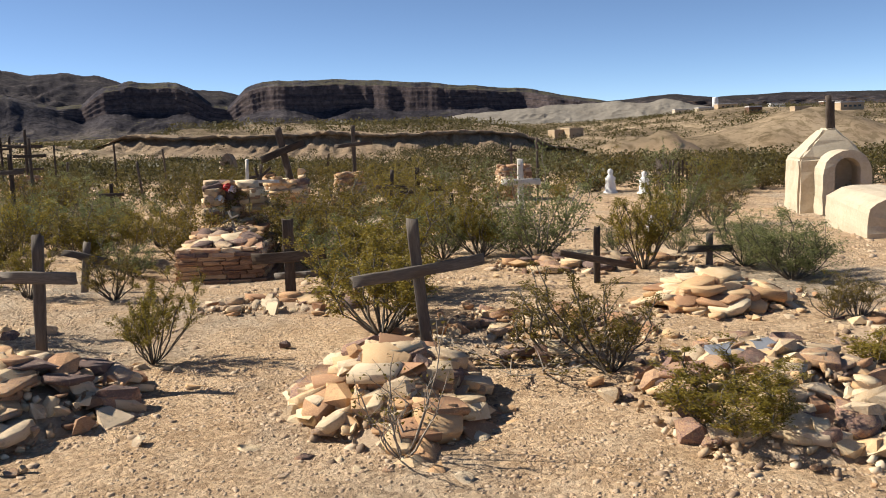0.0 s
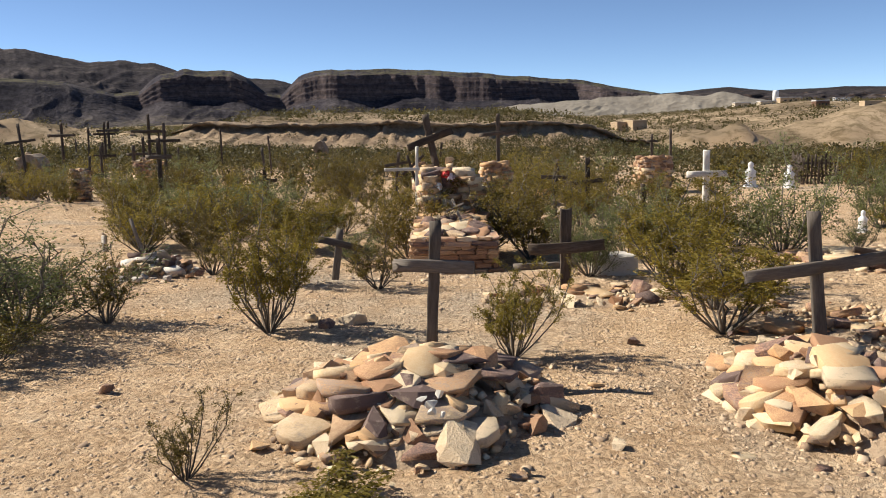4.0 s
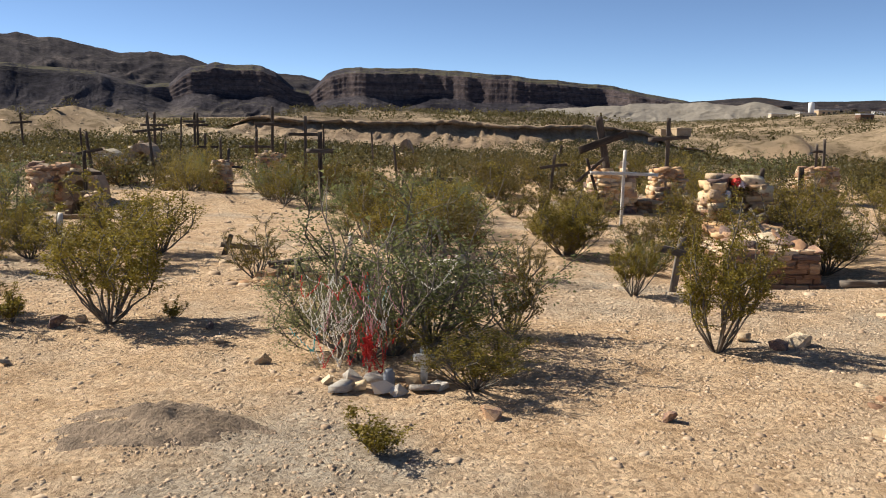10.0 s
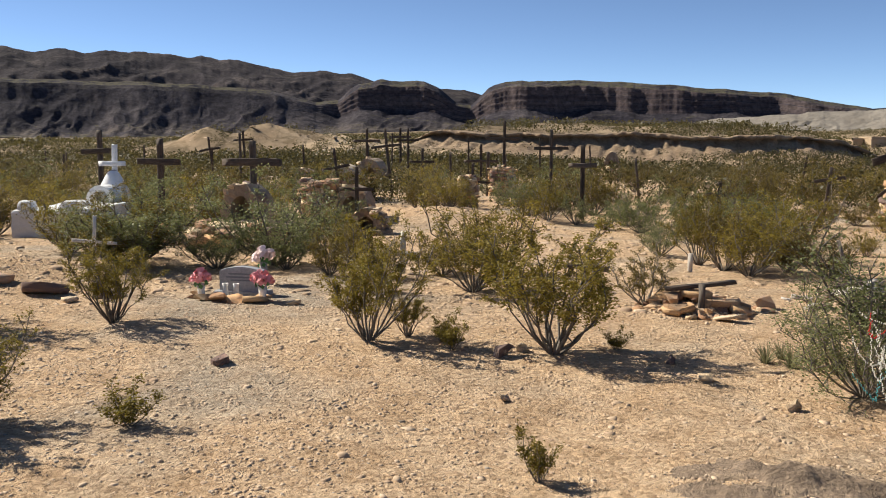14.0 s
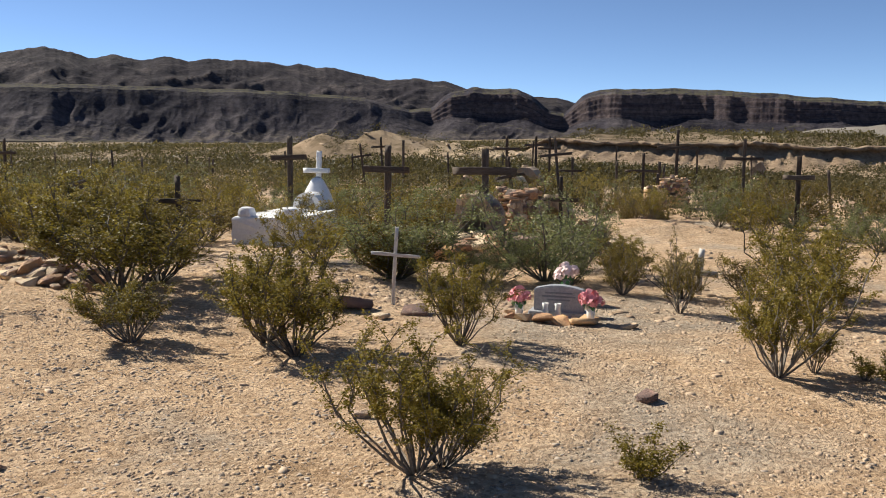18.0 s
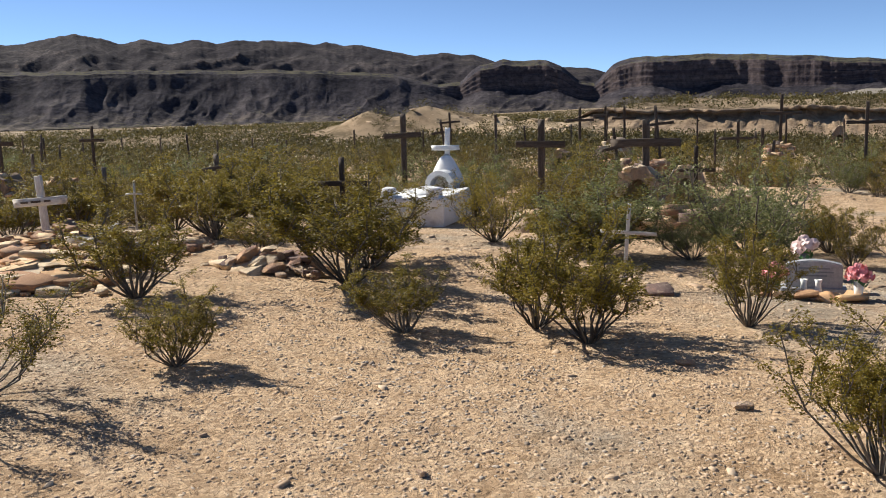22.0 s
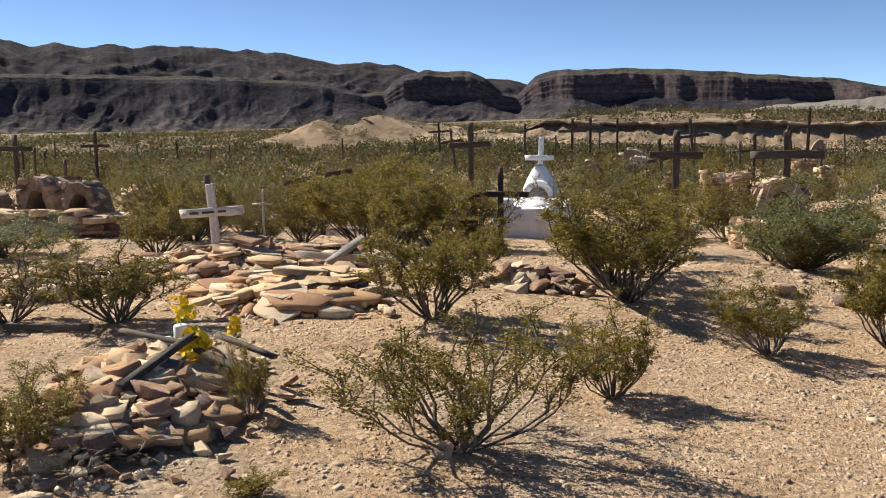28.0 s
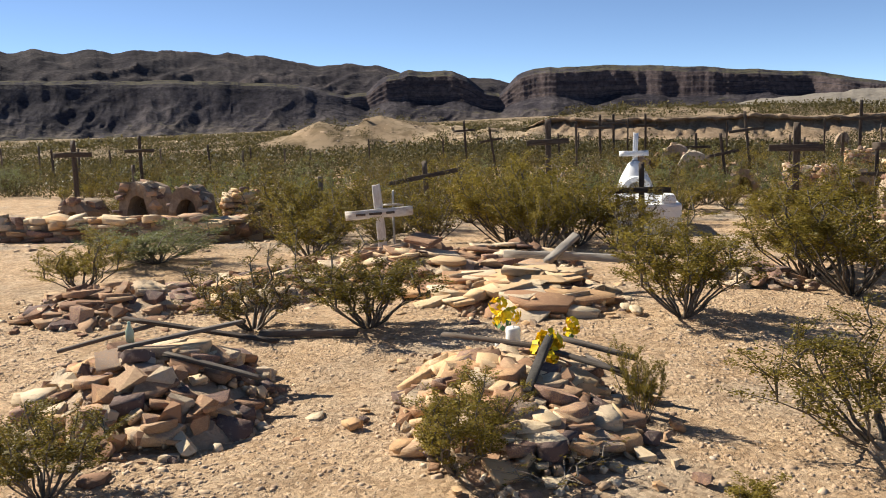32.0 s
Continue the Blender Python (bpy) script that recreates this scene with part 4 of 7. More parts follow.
MID = [with_mats(bush_data(800 + i, stems=17, twigs=7, per=62, leaf=0.0215, spread=0.78, low=0.22, jitter=0.026, up=0.5), CREOSOTE if i % 2 else OLIVE) for i in range(5)]
MIDSOFT = [with_mats(bush_data(820 + i, stems=17, twigs=7, per=62, leaf=0.0215, spread=0.9, low=0.22, jitter=0.03, up=0.45), GREYGREEN) for i in range(2)]
BARE = [with_mats(bush_data(850, stems=14, twigs=7, per=9, leaf=0.026, spread=0.8, thick=0.010), GREYGREEN)]
DRY = [with_mats(bush_data(840 + i, stems=9, twigs=6, per=4, leaf=0.03, spread=0.7, thick=0.010), OLIVE, DRY_TWIG) for i in range(2)]
BUSH_N = [0]
REACH = {}


def measure_bush(pair):
    co = np.array([tuple(v.co) for v in pair[1].vertices])
    REACH[pair[0].name] = (2 * float(np.percentile(np.hypot(co[:, 0], co[:, 1]), 93)), float(np.percentile(co[:, 2], 98)))


for pair in (*NEAR, *WIDE, *THIN, *SOFT, *TINY, *MID, *MIDSOFT, *DRY, *BARE):
    measure_bush(pair)


def bush(x, y, h, w, pool, label="", lean=0.0, name="creosote_bush", group="creosote bushes"):
    """A bush h high and w across, rooted at x, y."""
    i = BUSH_N[0]
    BUSH_N[0] += 1
    rnd = random.Random(9000 + i)
    wood, leaves = pool[i % len(pool)]
    m = pose(x, y, gz(x, y) - 0.01, 0, lean, 0) @ pose(0, 0, 0, 0, 0, rnd.uniform(0, 360))
    top = thing(name, label or "olive-green creosote bush with thin grey stems", "bush", m, group)
    reach, tall = REACH[wood.name]
    k = w / max(0.4, reach)
    for nm, me in (("branchwork", wood), ("foliage", leaves)):
        ob = new(nm, me)
        ob.parent = top
        ob.matrix_basis = Matrix.Diagonal((k, k, h / tall, 1))
    return top


# ---- shrines ----
def arch_points(w, h, n, spring):
    """Points of a round-headed opening or wall, from the lower left over the top to the lower right."""
    pts = []
    r = w / 2
    for i in range(n):
        t = i / (n - 1)
        if t < 0.2:
            pts.append((-r, t / 0.2 * spring))
        elif t > 0.8:
            pts.append((r, (1 - t) / 0.2 * spring))
        else:
            a = math.pi * (1 - (t - 0.2) / 0.6)
            pts.append((r * math.cos(a), spring + (h - spring) * math.sin(a)))
    return pts


def niche_mesh(outer, inner, depth, hollow, seed, rough=0.012):
    """A solid with the outline outer, D deep, and a niche of the outline inner cut into its front (y = 0 faces the path)."""
    rnd = random.Random(seed)
    n = len(outer)
    j = lambda: rnd.uniform(-rough, rough)
    V = [(x + j(), 0 + j(), z + j() * (z > 0.01)) for x, z in outer] + [(x + j(), depth + j(), z + j() * (z > 0.01)) for x, z in outer]
    V += [(x, 0.004 + j(), z) for x, z in inner] + [(x * 0.93, hollow, z * 0.97) for x, z in inner]
    bm = bmesh.new()
    vs = [bm.verts.new(v) for v in V]
    for i in range(n - 1):
        bm.faces.new((vs[i], vs[i + 1], vs[2 * n + i + 1], vs[2 * n + i]))
        bm.faces.new((vs[i], vs[n + i], vs[n + i + 1], vs[i + 1]))
        bm.faces.new((vs[2 * n + i], vs[2 * n + i + 1], vs[3 * n + i + 1], vs[3 * n + i]))
    bm.faces.new(vs[3 * n:4 * n])
    bm.faces.new(vs[n:2 * n][::-1])
    bm.faces.new((vs[2 * n], vs[3 * n], vs[4 * n - 1], vs[3 * n - 1]))
    bmesh.ops.triangulate(bm, faces=[f for f in bm.faces if len(f.verts) > 4])
    return bm


def soft_box(w, d, h, seed, rough=0.012, top=1.0, cuts=4, bevel=0.03):
    """A hand-plastered block, its base centre at the origin."""
    rnd = random.Random(seed)
    bm = bmesh.new()
    bmesh.ops.create_cube(bm, size=1)
    for v in bm.verts:
        k = top if v.co.z > 0 else 1
        v.co = Vector((v.co.x * w * k, v.co.y * d * k, (v.co.z + 0.5) * h))
    bmesh.ops.bevel(bm, geom=bm.edges[:], offset=bevel, segments=2, affect="EDGES", profile=0.6)
    bmesh.ops.subdivide_edges(bm, edges=[e for e in bm.edges if e.calc_length() > 0.15], cuts=cuts, use_grid_fill=True)
    for v in bm.verts:
        v.co += Vector((rnd.gauss(0, 1), rnd.gauss(0, 1), rnd.gauss(0, 1))) * rough * 0.4
    return bm


def small_niche(label, x, y, w, h, d, mat, seed, yaw=0.0, stones=0, sets=None, z=None):
    """A small grave shrine: a rounded niche of mud plaster or stone, stones on and around it."""
    rnd = random.Random(seed)
    top = thing("grave_niche", label, "shrine", pose(x, y, (gz(x, y) if z is None else z) - 0.03, 0, 0, yaw), "small grave shrines")
    outer = arch_points(w, h, 17, h * 0.45)
    inner = [(a * 0.56, b) for a, b in arch_points(w, h * 0.74, 17, h * 0.36)]
    part("niche", niche_mesh(outer, inner, d, d * 0.8, seed, 0.025), mat, top)
    part("footing", soft_box(w * 1.2, d * 1.5, 0.10, seed + 1, 0.02), mat, top, m=pose(0, d * 0.4, 0))
    for i in range(stones):
        a = rnd.uniform(0.1, 3.04)
        s = rnd.uniform(0.10, 0.2)
        stone(top, rnd, sets or [STONES], math.cos(a) * w * 0.53, rnd.uniform(-0.04, d * 0.7), h * 0.32 + math.sin(a) * h * 0.68, s, rnd.gauss(0, 14), rnd.gauss(0, 14), 0.6)
    return top


def flower_head(r, seed, petals=26):
    """A ball of curled cloth petals."""
    rnd = random.Random(seed)
    V, F = [], []
    for i in range(petals):
        z = rnd.uniform(-0.45, 1)
        a = i * 2.39996
        q = math.sqrt(max(0, 1 - z * z))
        dr = Vector((q * math.cos(a), q * math.sin(a), z))
        s = dr.orthogonal().normalized()
        t = dr.cross(s)
        c = dr * r * 0.62
        b = len(V)
        k = r * rnd.uniform(0.38, 0.55)
        lift = dr * r * 0.3
        V += [c - s * k * 0.5 - t * k * 0.5, c + s * k * 0.6 - t * k * 0.3 + lift * 0.6, c + s * k * 0.4 + t * k * 0.7 + lift, c - s * k * 0.7 + t * k * 0.4 + lift * 0.7, c + lift * 0.3]
        F += [(b, b + 1, b + 4), (b + 1, b + 2, b + 4), (b + 2, b + 3, b + 4), (b + 3, b, b + 4)]
    return mesh_of("petals", [tuple(v) for v in V], F)


def lathe(profile, n=16):
    """A turned shape from (radius, height) pairs."""
    V, F = [], []
    for r, z in profile:
        for j in range(n):
            a = 2 * math.pi * j / n
            V.append((r * math.cos(a), r * math.sin(a), z))
    for i in range(len(profile) - 1):
        for j in range(n):
            k = (j + 1) % n
            F.append((i * n + j, i * n + k, (i + 1) * n + k, (i + 1) * n + j))
    return mesh_of("turned", V, F, None, True)


# ---- gravel ----
def gravel(name, label, count, x0, x1, y0, y1, smin, smax, seed, density=None, mat=None, curve=2.4):
    """Flat stone chips strewn over the ground, joined."""
    rng = np.random.RandomState(seed)
    x, y = rng.uniform(x0, x1, count * 3), y0 + (y1 - y0) * rng.uniform(0, 1, count * 3) ** 1.25
    keep = fbm(x * 0.9, y * 0.9, 3, seed) * 0.7 + 0.3 * fbm(x * 4, y * 4, 2, seed + 3) > rng.uniform(0.25, 0.75, count * 3)
    if density is not None:
        keep &= rng.uniform(0, 1, count * 3) < density(x, y)
    x, y = x[keep][:count], y[keep][:count]
    n = len(x)
    size = smin + (smax - smin) * rng.uniform(0, 1, n) ** curve
    rot = rng.uniform(0, 2 * np.pi, n)
    k = 4
    ang = np.linspace(0, 2 * np.pi, k, endpoint=False)[None] + rng.uniform(-0.45, 0.45, (n, k))
    rad = rng.uniform(0.6, 1.15, (n, k)) * size[:, None] / 2
    st = rng.uniform(0.45, 1.0, (n, 1))
    lx, ly = np.cos(ang) * rad, np.sin(ang) * rad * st
    c, s = np.cos(rot)[:, None], np.sin(rot)[:, None]
    px, py = lx * c - ly * s, lx * s + ly * c
    th = size[:, None] * rng.uniform(0.05, 0.15, (n, 1))
    tx, ty = rng.normal(0, 0.08, (n, 1)), rng.normal(0, 0.08, (n, 1))
    z = ground_z(x, y)[:, None]
    low = np.stack([x[:, None] + px, y[:, None] + py, z + px * tx + py * ty - 0.004], -1)
    high = np.stack([x[:, None] + px * 0.82, y[:, None] + py * 0.82, z + px * tx + py * ty + th], -1)
    V = np.concatenate([low, high], 1).reshape(-1, 3)
    base = (np.arange(n) * 2 * k)[:, None, None]
    i = np.arange(k)
    j = (i + 1) % k
    sides = np.concatenate([np.stack([i, j, j + k], -1), np.stack([i, j + k, i + k], -1), np.stack([np.full(k - 2, k), i[1:-1] + k, i[2:] + k], -1)], 0)
    F = (base + sides[None]).reshape(-1, 3)
    ob = new(name, mesh_of(name, V, F, mat or CHIPS))
    return tagged(ob, label, "gravel", kind="stuff")


def rubble_block(label, x, y, w, d, h, sets, seed, yaw=0.0, z=None, ragged=0.0, taper=0.0, mat=None, smin=0.12, smax=0.24, name="stone_pedestal", category="shrine", face=0.88):
    """A squat block of rough stones laid in courses on a mud core; its base centre is at x, y."""
    rnd = random.Random(seed)
    top = thing(name, label, category, pose(x, y, (gz(x, y) if z is None else z) - 0.02, 0, 0, yaw), "stone pedestals")
    part("core", soft_box(w * face, d * face, h * (0.97 - ragged * 0.5), seed, 0.02, 1 - taper), mat or RUBBLE, top)
    zz = 0.04
    while zz < h:
        k = 1 - taper * zz / h
        for side in range(3):
            span = w * k if side == 0 else d * k
            u = -span / 2
            while u < span / 2 - 0.04:
                ln = rnd.uniform(smin, smax)
                mid = min(u + ln / 2, span / 2 - 0.03)
                px, py, yw = (mid, -d * k / 2, 0) if side == 0 else ((-1 if side == 1 else 1) * w * k / 2, mid, 90)
                if zz < h * (1 - ragged * float(vnoise(np.float64(px * 3 + seed), np.float64(py * 3), 3))):
                    stone(top, rnd, sets, px, py, zz + rnd.gauss(0, 0.008), ln * 1.02, rnd.gauss(0, 6), rnd.gauss(0, 6), 0.75, yw + rnd.gauss(0, 8), 1.25)
                u += ln * 0.86
        zz += rnd.uniform(0.065, 0.085)
    for i in range(int(6 + 22 * w * d)):
        stone(top, rnd, sets, rnd.uniform(-0.42, 0.42) * w * (1 - taper), rnd.uniform(-0.42, 0.42) * d * (1 - taper), h * (0.97 - ragged * 0.5), rnd.uniform(smin, smax * 1.15), rnd.gauss(0, 6), rnd.gauss(0, 6), 0.9)
    return top


# ==== the graves by the start of the path ====
cairn("oblong grave heaped with tan and grey sandstone slabs", -2.24, 4.28, 1.32, 1.42, 0.31, -8, 150, [STONES, CREAMS, STONES, REDS, CREAMS], 11, 0.05, 0.27, 0.5)
cross("weathered grey wooden cross standing on a stone-heaped grave", -2.21, 4.68, 0.60, 0.41, 0.37, 0.058, GREY_WOOD, yaw=4, lean=3, z=gz(-2.2, 4.68) + 0.24, arm_w=0.065, sunk=0.22)
cairn("oblong grave heaped with pale cream flagstones", -0.30, 4.35, 0.98, 1.75, 0.31, 6, 150, [CREAMS, CREAMS, STONES], 12, 0.05, 0.25, 0.75)
cross("grey wooden cross with a long slanting crossbar", -0.14, 4.98, 0.62, 0.76, 0.33, 0.065, GREY_WOOD, yaw=-4, lean=-5, tilt=4, z=gz(-0.14, 4.98) + 0.22, sunk=0.22)
cairn("wide grave heaped with tan and grey stones around a slate slab", 1.55, 4.10, 1.25, 1.75, 0.26, -10, 170, [STONES, CREAMS, STONES], 13, 0.05, 0.19, 0.55)
cairn("low heap of large cream flagstones", 1.95, 6.35, 1.05, 0.8, 0.22, 12, 70, [CREAMS], 14, 0.10, 0.27, 0.9)
cross("dark weathered wooden cross with a wide upright", -1.31, 7.28, 0.66, 0.60, 0.36, 0.088, DARK_WOOD, yaw=2, tilt=3, d=0.035)
cross("dark wooden cross with a drooping crossbar", 1.25, 7.3, 0.47, 0.64, 0.20, 0.055, DARK_WOOD, tilt=-12)
cross("short grey wooden cross behind a stone heap", 2.42, 8.1, 0.30, 0.40, 0.16, 0.06, GREY_WOOD)
cross("short grey cross leaning beside a bush", -3.3, 7.9, 0.46, 0.42, 0.33, 0.06, GREY_WOOD, lean=8, tilt=-6)

cairn("flat tan stones scattered between two graves", 0.55, 5.6, 1.4, 1.5, 0.05, 10, 44, [CREAMS, STONES], 23, 0.05, 0.22, 0.85)
cairn("flat tan stones scattered round a cross", -1.2, 6.9, 1.5, 0.7, 0.05, 0, 30, [CREAMS, STONES], 24, 0.05, 0.2, 0.85)
cairn("loose tan stones on bare gravel", 3.0, 5.2, 1.2, 1.3, 0.04, 0, 30, [STONES, CREAMS], 25, 0.04, 0.15, 0.7)
cairn("loose tan stones on bare gravel", 1.4, 8.4, 1.8, 1.0, 0.06, 0, 34, [CREAMS, STONES], 27, 0.07, 0.26, 0.85)
bush(0.50, 4.75, 0.16, 1.05, DRY, "heap of dead grey twigs on the gravel", name="dead_twigs", group="dead twigs")

cairn("small heap of grey stones round a leaning stick", -5.12, 8.35, 0.75, 0.65, 0.2, 0, 40, [STONES, CHALKS], 28, 0.06, 0.18, 0.5)
post("thin grey stick leaning in a stone heap", -5.2, 8.4, 0.42, 0.03, GREY_WOOD, lean=-18, name="wooden_stake", group="wooden stakes", z=gz(-5.2, 8.4) + 0.1)
ob = new("stone_block", bm_mesh("stone_block", soft_box(0.36, 0.3, 0.2, 41, 0.012, 0.96, 2, 0.02), CHALK))
ob.matrix_basis = pose(-0.82, 8.1, gz(-0.82, 8.1) - 0.02, 0, 0, 14)
tagged(ob, "low squared pale stone block among bushes", "block")
post("short grey wooden stake in a stone heap", -6.40, 7.62, 0.24, 0.05, GREY_WOOD, lean=2, name="wooden_stake", group="wooden stakes")
post("short pale wooden stake beyond a bush", -6.45, 10.27, 0.20, 0.05, PALE_WOOD, lean=1, name="wooden_stake", group="wooden stakes")
cairn("low heap of orange and tan stones under a board", -6.46, 7.76, 0.75, 0.6, 0.14, 0, 34, [REDS, CREAMS], 29, 0.06, 0.24, 0.6)
plank_between("dark weathered board propped on stones", (-6.66, 7.70, 0.17), (-6.14, 7.86, 0.22), 0.07, 0.03, DARK_WOOD)

# ==== bushes near the path ====
bush(-3.38, 5.86, 0.82, 0.62, NEAR)
bush(-1.78, 5.16, 0.55, 0.56, NEAR)
bush(-3.10, 3.45, 0.34, 0.36, THIN)
bush(-2.45, 3.15, 0.14, 0.42, TINY)
bush(-0.45, 5.75, 0.66, 1.0, NEAR)
bush(0.86, 4.66, 0.57, 0.74, THIN)
bush(0.58, 5.0, 0.46, 0.60, THIN)
bush(-0.21, 3.50, 0.55, 0.50, DRY, "nearly bare dry bush with a few green leaves")
bush(1.15, 3.55, 0.36, 0.60, NEAR)
bush(1.78, 7.95, 0.76, 0.72, NEAR)
bush(2.72, 8.0, 0.50, 0.80, SOFT, "grey-green desert bush with fine twigs", name="desert_bush")
bush(2.9, 7.35, 0.60, 0.88, SOFT, "grey-green desert bush with fine twigs", name="desert_bush")
bush(2.55, 5.75, 0.29, 0.34, THIN)
bush(2.68, 5.7, 0.30, 0.36, THIN)
bush(2.28, 4.6, 0.2, 0.38, TINY)
bush(-1.05, 7.95, 0.62, 0.70, SOFT, "grey-green desert bush with fine twigs", name="desert_bush")
bush(0.35, 9.3, 0.72, 1.0, NEAR)
bush(-4.53, 8.3, 0.42, 0.62, THIN)
bush(-2.85, 7.42, 0.47, 0.50, THIN)
bush(-3.66, 7.6, 0.48, 0.46, NEAR)
bush(-4.08, 10.1, 0.66, 0.98, NEAR)
bush(-4.62, 6.2, 0.56, 0.48, THIN)
bush(-0.47, 7.15, 0.86, 0.95, NEAR)
bush(-0.35, 6.4, 0.5, 0.7, THIN)
bush(-4.80, 4.95, 0.36, 0.75, WIDE, "low dark green bush at the foot of a mesquite")
bush(-5.14, 3.95, 0.19, 0.26, TINY)
bush(-8.54, 6.16, 0.80, 0.80, NEAR)
bush(-8.34, 6.4, 0.36, 0.27, NEAR)
bush(-7.30, 6.12, 0.80, 0.84, NEAR)
bush(-8.3, 8.2, 0.57, 0.95, NEAR)
bush(-6.82, 7.9, 0.50, 0.52, THIN, "thin yellowish half-bare bush")
bush(-7.08, 4.1, 0.22, 0.17, TINY)
bush(-6.93, 6.3, 0.15, 0.18, TINY)
bush(-8.07, 6.3, 0.16, 0.16, TINY)
bush(-6.35, 10.9, 0.76, 0.74, NEAR)
bush(-9.05, 4.25, 0.22, 0.29, TINY)
bush(-9.95, 3.98, 0.64, 0.74, NEAR)
bush(-9.88, 4.12, 0.52, 0.5, NEAR, lean=10)
bush(-7.94, 6.05, 0.25, 0.22, TINY)
bush(-9.30, 8.0, 0.61, 0.34, THIN)
bush(-10.06, 9.85, 0.50, 0.62, NEAR)
bush(-11.89, 5.92, 0.84, 0.95, NEAR)
bush(-11.47, 5.62, 0.72, 0.82, NEAR)
bush(-12.63, 5.42, 0.47, 0.62, NEAR, lean=-8)
bush(-10.58, 6.3, 0.62, 0.66, NEAR)
bush(-13.41, 4.15, 0.42, 0.48, NEAR)
bush(-13.90, 3.20, 0.54, 1.05, WIDE)
bush(-14.74, 5.34, 0.74, 0.95, NEAR)
bush(-13.58, 6.42, 0.86, 1.2, NEAR)
bush(-14.85, 3.15, 0.33, 0.22, NEAR)
bush(-15.47, 2.48, 0.36, 0.46, NEAR)
bush(-17.38, 4.45, 0.5, 0.75, THIN)
bush(-16.64, 4.58, 0.58, 0.9, NEAR)
bush(-19.85, 7.0, 0.45, 1.35, SOFT, "spreading grey-green bush against a low wall", name="desert_bush")
bush(-16.85, 1.95, 0.36, 0.55, NEAR)
bush(-14.45, 2.46, 0.10, 0.2, TINY)
bush(-12.2, 8.9, 0.85, 1.5, SOFT, "broad grey-green bush behind a headstone", name="desert_bush")
bush(-11.3, 9.1, 0.46, 0.9, SOFT, "broad grey-green bush behind a headstone", name="desert_bush")
bush(-16.6, 8.7, 0.85, 1.3, NEAR)
bush(-16.2, 8.25, 0.75, 0.9, NEAR)
bush(-16.9, 10.7, 0.9, 1.3, NEAR)
bush(-16.6, 9.8, 1.0, 1.5, NEAR)
bush(-16.0, 9.2, 0.92, 1.2, NEAR)
bush(-15.0, 7.3, 0.45, 0.7, NEAR)
bush(-18.9, 8.9, 0.75, 1.1, NEAR)
bush(-18.4, 7.5, 0.6, 0.9, NEAR)
bush(-19.6, 5.6, 0.5, 0.9, NEAR)
bush(-13.8, 7.2, 0.66, 1.15, NEAR)
bush(-16.6, 11.9, 0.8, 1.2, MID)
bush(-18.9, 11.7, 0.9, 1.4, MID)
bush(-20.2, 10.9, 0.85, 1.3, MID)
bush(-19.6, 9.4, 0.8, 1.2, MID)
bush(-21.5, 11.5, 0.9, 1.4, MID)
bush(-22.5, 10.6, 0.8, 1.2, MID)

